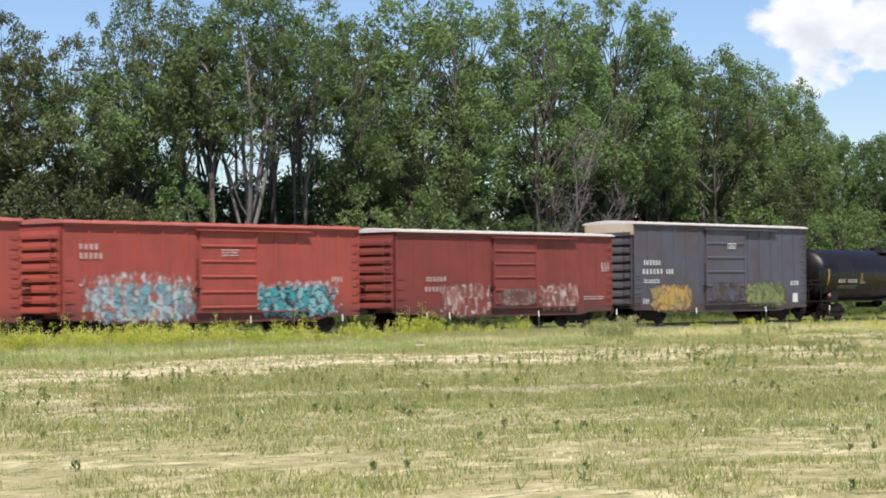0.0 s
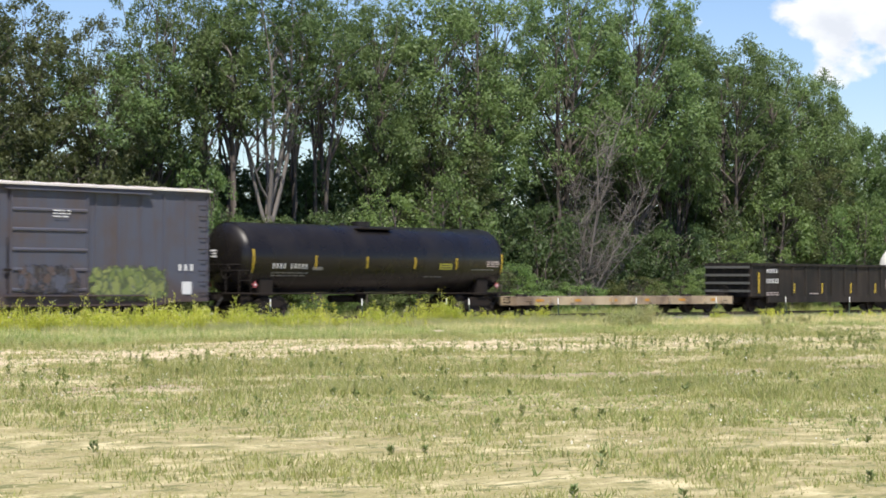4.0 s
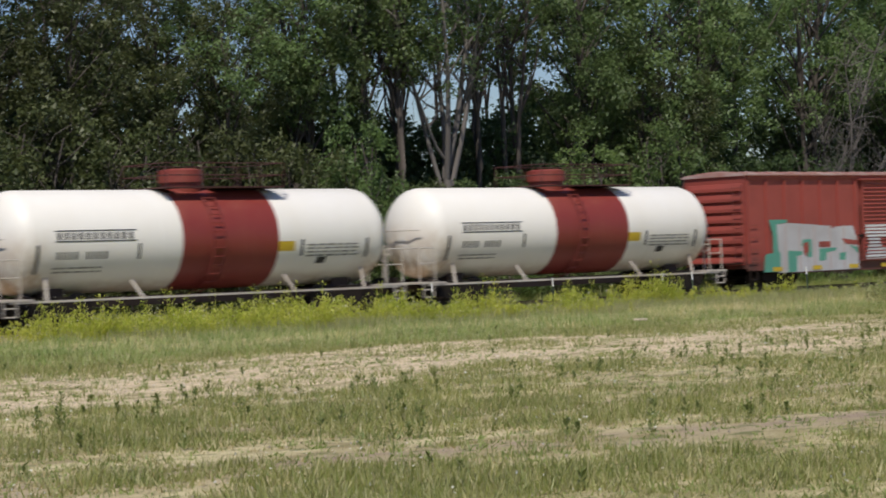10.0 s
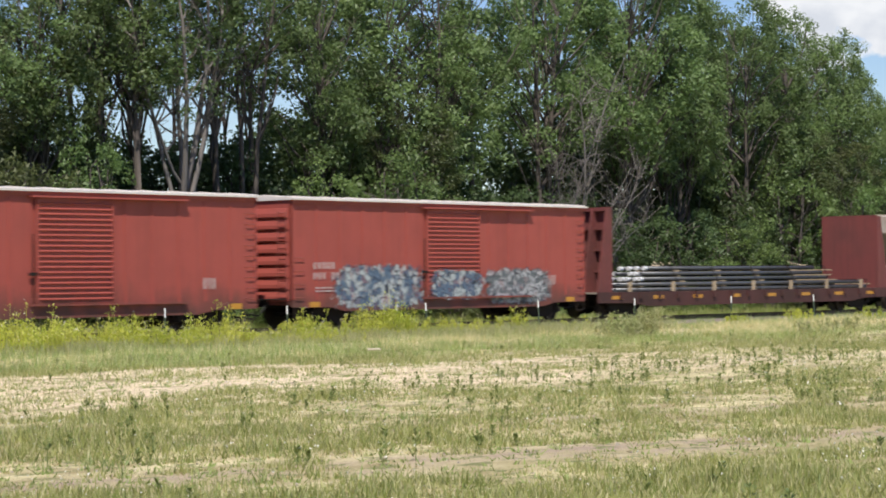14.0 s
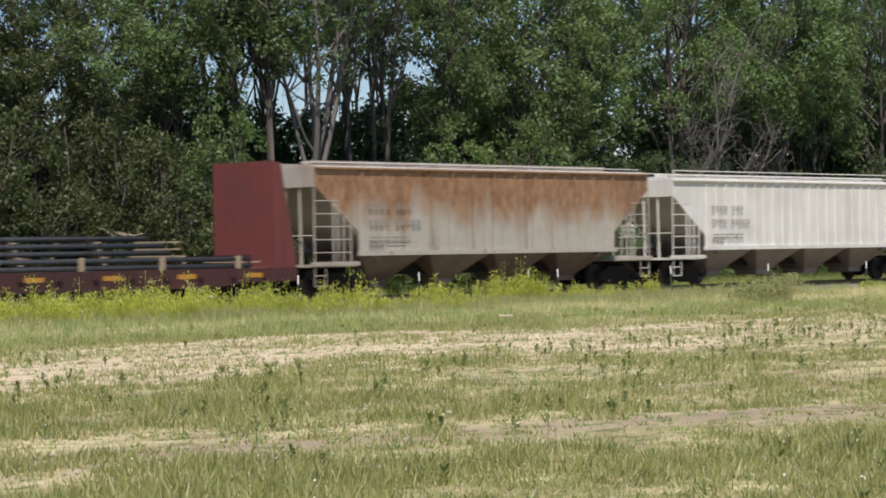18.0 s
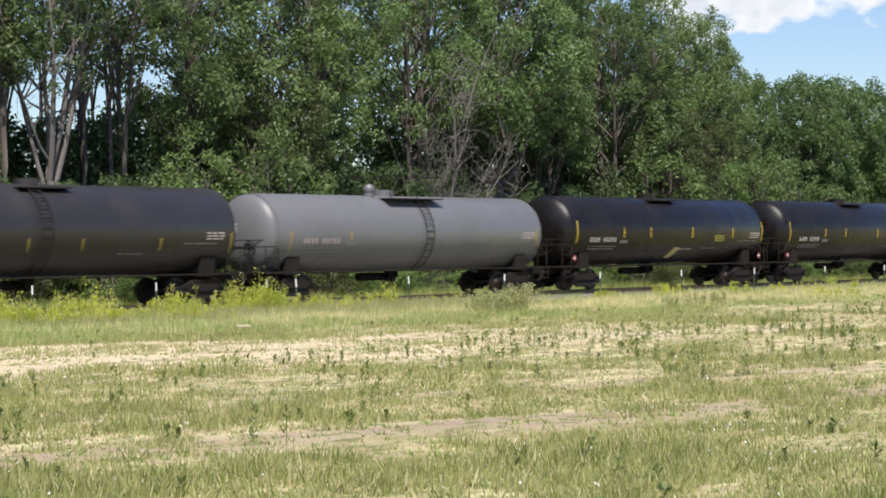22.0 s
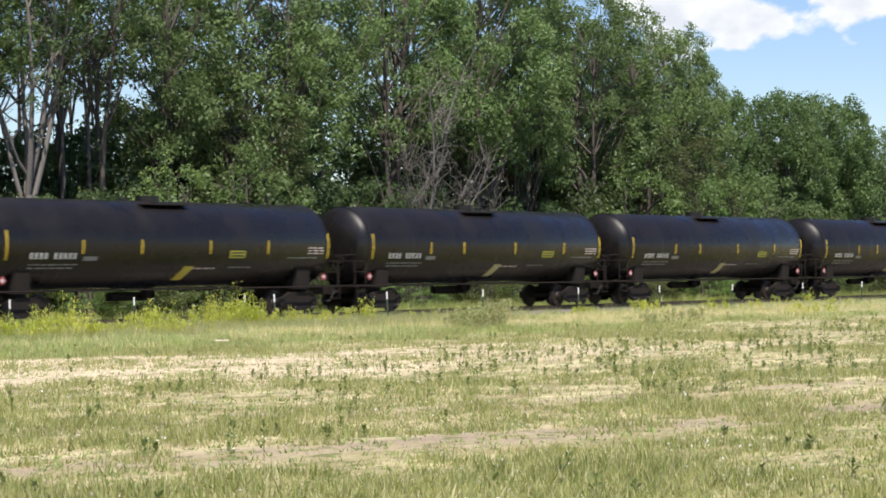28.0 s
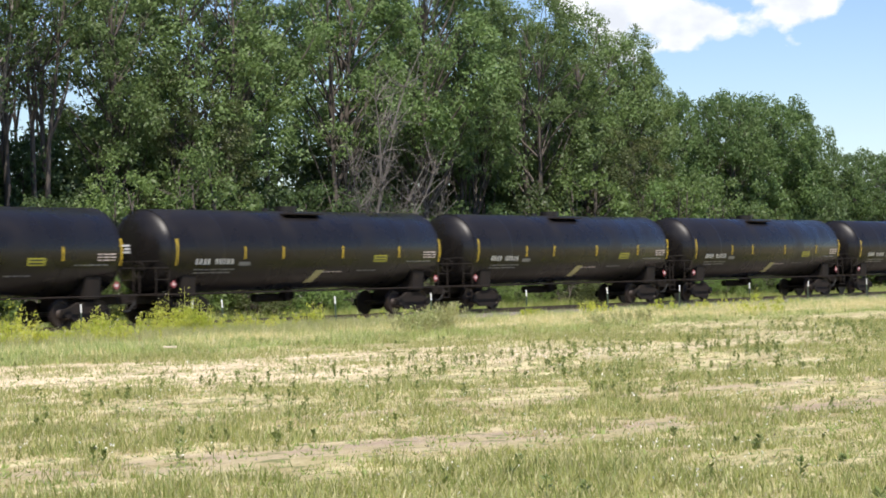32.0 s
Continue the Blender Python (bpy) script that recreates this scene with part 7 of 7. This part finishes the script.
# ---- bulkhead flatcar with its load of pipes ----
def bulkhead_flat():
    car = empty("bulkhead_flatcar")
    s0, s1 = 231.4, 253.75
    mid, half = (s0 + s1) / 2, (s1 - s0) / 2
    n = 50
    bm = bmesh.new()
    box(bm, 0.01, 2 * half / n - 0.01, -1.46, 1.46, 0.98, 1.05)
    me = mesh_of(bm, "plank", M["wood_deck"])
    for k in range(n):
        place("plank", me, car, -half + 2 * half * k / n)
    for sy in (-1, 1):
        y = sy * 1.5
        bm = bmesh.new()
        v = [(-half, 1.05), (half, 1.05), (half, 0.62), (half - 2.2, 0.6), (half - 3.4, 0.46), (-half + 3.4, 0.46), (-half + 2.2, 0.6), (-half, 0.62)]
        fs = [[bm.verts.new((x, q, z)) for x, z in v] for q in (y - 0.05, y + 0.05)]
        bm.faces.new(fs[0])
        bm.faces.new(fs[1][::-1])
        for i in range(len(v)):
            j = (i + 1) % len(v)
            bm.faces.new((fs[0][j], fs[0][i], fs[1][i], fs[1][j]))
        bmesh.ops.recalc_face_normals(bm, faces=bm.faces)
        part("side_sill", bm, M["brown_red"], car)
        for k in range(16):
            bm = bmesh.new()
            x = -half + 1.4 + (2 * half - 2.8) * k / 15
            box(bm, x - 0.08, x + 0.08, min(y, y + sy * 0.13), max(y, y + sy * 0.13), 0.78, 1.03)
            part("stake_pocket", bm, M["brown_red"], car)
        for k in range(8):
            bm = bmesh.new()
            x = -half + 1.2 + (2 * half - 2.9) * k / 7
            box(bm, x - 0.35, x + 0.35, min(y + sy * 0.05, y + sy * 0.058), max(y + sy * 0.05, y + sy * 0.058), 0.76, 0.9)
            part("reflector", bm, M["amber"], car, "amber reflector patch")
    for sx in (-1, 1):
        xi = sx * (half - 0.95)
        bm = bmesh.new()
        box(bm, min(xi, xi + sx * 0.06), max(xi, xi + sx * 0.06), -1.5, 1.5, 1.05, 4.45)
        bh = part("bulkhead", bm, M["bulkhead_red"], car, "tall steel bulkhead")
        for y in (-1.46, -0.75, 0.0, 0.75, 1.46):
            bm = bmesh.new()
            x0_, x1_ = xi + sx * 0.06, xi + sx * 0.32
            w0, w1 = y - 0.05, y + 0.05
            zb = 1.05
            xb = xi + sx * 0.95
            v = [bm.verts.new(p) for p in ((x0_, w0, zb), (xb, w0, zb), (x1_, w0, 4.4), (x0_, w0, 4.4), (x0_, w1, zb), (xb, w1, zb), (x1_, w1, 4.4), (x0_, w1, 4.4))]
            for f in ((0, 1, 2, 3), (4, 7, 6, 5), (0, 4, 5, 1), (1, 5, 6, 2), (2, 6, 7, 3), (3, 7, 4, 0)):
                bm.faces.new([v[i] for i in f])
            bmesh.ops.recalc_face_normals(bm, faces=bm.faces)
            part("gusset", bm, M["bulkhead_red"], bh)
        for z in (1.9, 2.75, 3.6, 4.35):
            bm = bmesh.new()
            box(bm, min(xi + sx * 0.06, xi + sx * 0.26), max(xi + sx * 0.06, xi + sx * 0.26), -1.44, 1.44, z - 0.06, z + 0.06)
            part("cross_bar", bm, M["bulkhead_red"], bh)
    bm = bmesh.new()
    box(bm, -0.05, 0.05, -1.42, 1.42, 0.7, 0.975)
    me = mesh_of(bm, "cross_beam", M["steel"])
    for k in range(12):
        place("cross_beam", me, car, -half + 1.0 + (2 * half - 2.0) * k / 11)
    running_gear(car, half + 0.15, half - 2.2, (0.5, 0.98))
    tagged(car, "brown bulkhead flatcar loaded with steel pipes", "flatcar", CAR_GROUP)
    TRAIN.append((car, mid))
    # the load rides with its car and stays a thing of its own
    load = empty("pipe_stack")
    rr = random.Random(7)
    layers = ((232.6, 252.4, 1.13, 15), (232.9, 252.2, 1.34, 15), (234.4, 249.1, 1.56, 13), (234.9, 249.0, 1.78, 12), (235.4, 248.8, 2.0, 10))
    for a, b, z, count in layers:
        bm = bmesh.new()
        ln = b - a - 0.6
        seg = 12
        # hollow ends: outer wall, rim and inner wall
        for rad, flip in ((0.078, False), (0.064, True)):
            ring = [[bm.verts.new((x, rad * math.cos(6.28319 * i / seg), rad * math.sin(6.28319 * i / seg))) for i in range(seg)] for x in (-ln / 2, ln / 2)]
            for i in range(seg):
                j = (i + 1) % seg
                f = (ring[0][i], ring[0][j], ring[1][j], ring[1][i])
                bm.faces.new(f[::-1] if not flip else f)
            if not flip:
                outer = ring
            else:
                for q in range(2):
                    for i in range(seg):
                        j = (i + 1) % seg
                        bm.faces.new((outer[q][i], outer[q][j], ring[q][j], ring[q][i]))
        bmesh.ops.recalc_face_normals(bm, faces=bm.faces)
        me = mesh_of(bm, "pipe", M["pipe"], True)
        bm = bmesh.new()
        rod(bm, (-0.16, 0, 0), (0.05, 0, 0), 0.086, 0.086, 12)
        cap_me = mesh_of(bm, "end_cap", M["letter_white"])
        for k in range(count):
            y = (k - (count - 1) / 2) * 0.185
            xp = (a + b) / 2 - mid + (rr.random() - 0.5) * 0.7
            place("pipe", me, load, xp, y, z)
            if z > 1.5 and rr.random() < 0.6:
                place("end_cap", cap_me, load, xp - ln / 2, y, z)
    for k, x in enumerate(np.linspace(233.6, 251.4, 7)):
        bm = bmesh.new()
        top = 1.86 if 235 < x < 248.5 else 1.42
        for sy in (-1, 1):
            box(bm, x - mid - 0.07, x - mid + 0.07, sy * 1.43 - 0.05, sy * 1.43 + 0.05, 1.05, 1.45)
            part("stake", bm, M["lumber"], load, "pale wooden stake")
            bm = bmesh.new()
        zs = (1.22, 1.43, 1.65, 1.87) if top > 1.5 else (1.22,)
        for z in zs:
            box(bm, x - mid - 0.05 + 0.9, x - mid + 0.05 + 0.9, -1.35 if z < 1.5 else -1.1, 1.35 if z < 1.5 else 1.1, z, z + 0.05)
        part("spacer", bm, M["lumber"], load)
        bm = bmesh.new()
        hw = 1.42 if top < 1.5 else 1.42
        zt = 2.1 if top > 1.5 else 1.44
        wt = 0.95 if top > 1.5 else 1.42
        for sy in (-1, 1):
            rod(bm, (x - mid + 0.5, sy * 1.46, 1.06), (x - mid + 0.5, sy * wt, zt), 0.018, seg=5)
        rod(bm, (x - mid + 0.5, -wt, zt), (x - mid + 0.5, wt, zt), 0.018, seg=5)
        part("strap", bm, M["steel"], load)
    bm = bmesh.new()
    for k in range(14):
        x = 236.8 + rr.random() * 1.2 if k < 8 else 247.3 + rr.random()
        rod(bm, (x - mid, -0.6 + rr.random() * 0.5, 2.09), (x - mid + rr.random() - 0.3, -0.6 + rr.random() * 0.8, 2.12 + 0.22 * rr.random()), 0.016, seg=5)
    part("loose_wire", bm, M["lumber"], load)
    tagged(load, "stack of long dark steel pipes strapped with wooden stakes", "pipes", kind="")
    TRAIN.append((load, mid))


bulkhead_flat()


# ---- covered hoppers ----
def hopper(s0, s1, side_mat, frame_mat, chute_mat, letter, seed, label, side_top, rail_roof):
    car = empty("hopper_car")
    mid, half = (s0 + s1) / 2, (s1 - s0) / 2
    zt, zb = side_top, 1.5
    n = 22 if rail_roof else 13
    for sy in (-1, 1):
        y = sy * 1.5
        # side sheet with slanted lower corners
        v = [(-half + 0.15, zt), (half - 0.15, zt), (half - 0.15, zt - 0.62), (half - 2.1, zt - 2.15), (half - 2.1, zb), (-half + 2.1, zb), (-half + 2.1, zt - 2.15), (-half + 0.15, zt - 0.62)]
        bm = bmesh.new()
        fs = [[bm.verts.new((x, q, z)) for x, z in v] for q in (y - sy * 0.04, y)]
        bm.faces.new(fs[0])
        bm.faces.new(fs[1][::-1])
        for i in range(len(v)):
            j = (i + 1) % len(v)
            bm.faces.new((fs[0][j], fs[0][i], fs[1][i], fs[1][j]))
        bmesh.ops.recalc_face_normals(bm, faces=bm.faces)
        wall = part("side_sheet", bm, M[side_mat], car)
        for k in range(n):
            x = -half + 2.2 + (2 * half - 4.4) * k / (n - 1)
            bm = bmesh.new()
            box(bm, x - 0.03, x + 0.03, min(y, y + sy * 0.05), max(y, y + sy * 0.05), zb + 0.02, zt - 0.05)
            part("side_stake", bm, M[frame_mat if rail_roof else side_mat], wall)
        bm = bmesh.new()
        box(bm, -half + 0.15, half - 0.15, min(y, y + sy * 0.09), max(y, y + sy * 0.07), zt - 0.06, zt - 0.002)
        part("top_chord", bm, M[side_mat], car)
        bm = bmesh.new()
        box(bm, -half + 2.0, half - 2.0, min(y, y + sy * 0.08), max(y, y + sy * 0.08), zb - 0.12, zb + 0.03)
        part("side_sill", bm, M[side_mat], car)
        for sx in (-1, 1):
            bm = bmesh.new()
            xa, xb = sx * (half - 2.05), sx * half
            box(bm, min(xa, xb), max(xa, xb), y - 0.06, y + 0.06, 1.06, 1.2)
            part("end_sill", bm, M[frame_mat], car)
            bm = bmesh.new()
            for q, top in ((0.12, zt - 0.55), (0.95, zt - 1.2), (1.15, zt - 1.4), (1.4, zt - 1.6), (1.7, zt - 1.85)):
                rod(bm, (sx * (half - q), y, 1.15), (sx * (half - q), y, top), 0.024, seg=6)
            for k in range(5):
                z = 1.5 + 0.42 * k
                rod(bm, (sx * (half - 0.12), y, z), (sx * (half - (1.7 if z < 2.4 else 1.15)), y, z), 0.016, seg=5)
            part("end_ladder", bm, M[frame_mat], car)
            bm = bmesh.new()
            for q in (0.12, 0.6):
                rod(bm, (sx * (half - q), y, 1.1), (sx * (half - q), y, 0.42), 0.02, seg=5)
            for zz in (0.75, 0.42):
                rod(bm, (sx * (half - 0.12), y, zz), (sx * (half - 0.6), y, zz), 0.02, seg=5)
            part("step", bm, M[frame_mat], car)
    for sx in (-1, 1):
        # end top sheet, slope sheet and platform
        bm = bmesh.new()
        x = sx * (half - 0.12)
        box(bm, min(x, x - sx * 0.05), max(x, x - sx * 0.05), -1.48, 1.48, zt - 0.65, zt + 0.02)
        part("end_sheet", bm, M[frame_mat], car)
        bm = bmesh.new()
        v = [bm.verts.new(p) for p in ((sx * (half - 0.2), -1.46, zt - 0.6), (sx * (half - 0.2), 1.46, zt - 0.6), (sx * (half - 3.0), 1.46, 1.2), (sx * (half - 3.0), -1.46, 1.2))]
        w = [bm.verts.new((p.co.x - sx * 0.06, p.co.y, p.co.z + 0.06)) for p in v]
        bm.faces.new(v)
        bm.faces.new(w[::-1])
        for i in range(4):
            j = (i + 1) % 4
            bm.faces.new((v[i], v[j], w[j], w[i]))
        bmesh.ops.recalc_face_normals(bm, faces=bm.faces)
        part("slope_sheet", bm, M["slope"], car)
        bm = bmesh.new()
        box(bm, min(sx * (half - 2.0), sx * half), max(sx * (half - 2.0), sx * half), -1.45, 1.45, 1.02, 1.1)
        part("end_platform", bm, M[frame_mat], car)
        bm = bmesh.new()
        for y in (-0.7, 0.0, 0.7):
            rod(bm, (sx * (half - 0.25), y, 1.1), (sx * (half - 0.2), y, zt - 0.6), 0.045, seg=6)
        rod(bm, (sx * (half - 0.1), -1.45, 2.05), (sx * (half - 0.1), 1.45, 2.05), 0.02, seg=5)
        part("end_post", bm, M[frame_mat], car)
        bm = bmesh.new()
        rod(bm, (sx * (half - 1.2), 0.3, 1.25), (sx * (half - 1.2), 1.1, 1.25), 0.22, seg=12)
        part("air_tank", bm, M["steel"], car)
    bm = bmesh.new()
    spin_x(bm, -half + 0.0, 0.6, 2.2, 0.27)
    part("brake_wheel", bm, M[frame_mat], car)
    # chutes below the body
    for k in range(4):
        bm = bmesh.new()
        w = (2 * half - 4.3) / 4
        x0_ = -half + 2.15 + w * k
        top = [(x0_ + 0.03, -1.46), (x0_ + w - 0.03, -1.46), (x0_ + w - 0.03, 1.46), (x0_ + 0.03, 1.46)]
        xm = x0_ + w / 2
        bot = [(xm - 0.42, -0.55), (xm + 0.42, -0.55), (xm + 0.42, 0.55), (xm - 0.42, 0.55)]
        a_ = [bm.verts.new((x, y, zb - 0.02)) for x, y in top]
        b_ = [bm.verts.new((x, y, 0.55)) for x, y in bot]
        c_ = [bm.verts.new((x, y, 0.36)) for x, y in bot]
        for p_, q_ in ((a_, b_), (b_, c_)):
            for i in range(4):
                j = (i + 1) % 4
                bm.faces.new((p_[i], p_[j], q_[j], q_[i]))
        bm.faces.new(c_)
        bm.faces.new(a_[::-1])
        bmesh.ops.recalc_face_normals(bm, faces=bm.faces)
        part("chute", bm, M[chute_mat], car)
    # roof: arched sheet, hatch trough and running boards
    bm = bmesh.new()
    prof = [(-1.55, zt), (-1.5, zt + 0.04), (-0.9, zt + 0.1), (0, zt + 0.14), (0.9, zt + 0.1), (1.5, zt + 0.04), (1.55, zt)]
    ra = [bm.verts.new((-half + 0.15, y, z)) for y, z in prof]
    rb = [bm.verts.new((half - 0.15, y, z)) for y, z in prof]
    for i in range(len(prof)):
        j = (i + 1) % len(prof)
        bm.faces.new((ra[i], rb[i], rb[j], ra[j]))
    bm.faces.new(ra)
    bm.faces.new(rb[::-1])
    bmesh.ops.recalc_face_normals(bm, faces=bm.faces)
    part("roof", bm, M[frame_mat], car)
    for k in range(4):
        bm = bmesh.new()
        x0_ = -half + 1.2 + (2 * half - 2.4) * k / 4
        box(bm, x0_ + 0.05, x0_ + (2 * half - 2.4) / 4 - 0.05, -0.32, 0.32, zt + 0.12, zt + 0.27)
        part("hatch_cover", bm, M[frame_mat], car)
    for sy in (-1, 1):
        bm = bmesh.new()
        box(bm, -half + 0.3, half - 0.3, sy * 0.95 - 0.28, sy * 0.95 + 0.28, zt + 0.15, zt + 0.18)
        for k in range(12):
            x = -half + 0.6 + (2 * half - 1.2) * k / 11
            rod(bm, (x, sy * 0.95, zt + 0.07), (x, sy * 0.95, zt + 0.16), 0.02, seg=5)
        part("running_board", bm, M["hopper_frame_white"], car)
        if rail_roof:
            bm = bmesh.new()
            for x in (-half + 0.3, half - 0.3):
                rod(bm, (x, sy * 1.5, zt), (x, sy * 1.4, zt + 0.34), 0.02, seg=5)
            rod(bm, (-half + 0.3, sy * 1.4, zt + 0.34), (half - 0.3, sy * 1.4, zt + 0.34), 0.02, seg=5)
            part("roof_rail", bm, M[frame_mat], car)
    F_ = flat_face(-1.575)
    lettering(car, "letter_bar", -half + 2.45, -half + 4.5, 2.88, 3.1, 8, F_, letter, seed, gaps=(4,))
    lettering(car, "letter_bar", -half + 2.45, -half + 4.9, 2.35, 2.57, 10, F_, letter, seed + 1, gaps=(4,))
    fine_print(car, -half + 2.5, -half + 4.4, 1.95, 2, F_, "letter_grey")
    lettering(car, "letter_bar", -half + 2.45, -half + 3.2, 1.62, 1.85, 3, F_, "letter_grey", seed + 3)
    running_gear(car, half + 0.1, half - 1.5, (0.72, 1.02))
    tagged(car, label, "hopper car", CAR_GROUP)
    TRAIN.append((car, mid))


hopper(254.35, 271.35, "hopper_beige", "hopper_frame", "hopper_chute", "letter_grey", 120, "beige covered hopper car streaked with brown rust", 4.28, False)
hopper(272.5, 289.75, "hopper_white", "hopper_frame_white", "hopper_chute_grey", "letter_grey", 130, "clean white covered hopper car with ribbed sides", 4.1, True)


# slack in the couplings: how far each stretch of the train rides behind its even spacing
SLACK = ((0, 120, 140, 155, 171, 187, 222, 290, 335, 365, 390, 520), (-5.0, -4.95, -5.05, -4.78, -4.85, -5.25, -5.4, -5.23, -5.0, -4.97, -5.15, -5.11))


def motions():
    for car, s in TRAIN:
        at = s + float(np.interp(s, *SLACK))
        walk(car, [(t, pose(at - travelled(t), 0, RAIL)) for t in range(0, 33, 2)])
    # wheels roll without slipping; wheelsets on like places of their trucks share one set of keys
    made = {}
    for w, x in WHEELS:
        if x not in made:
            walk(w, [(k / 30, Matrix.Translation((x, 0, WHEEL_R)) @ Matrix.Rotation(-travelled(k / 30) / WHEEL_R, 4, "Y")) for k in range(961)])
            made[x] = w.animation_data
        else:
            w.rotation_mode = "QUATERNION"
            w.animation_data_create()
            w.animation_data.action = made[x].action
            w.animation_data.action_slot = made[x].action_slot


motions()
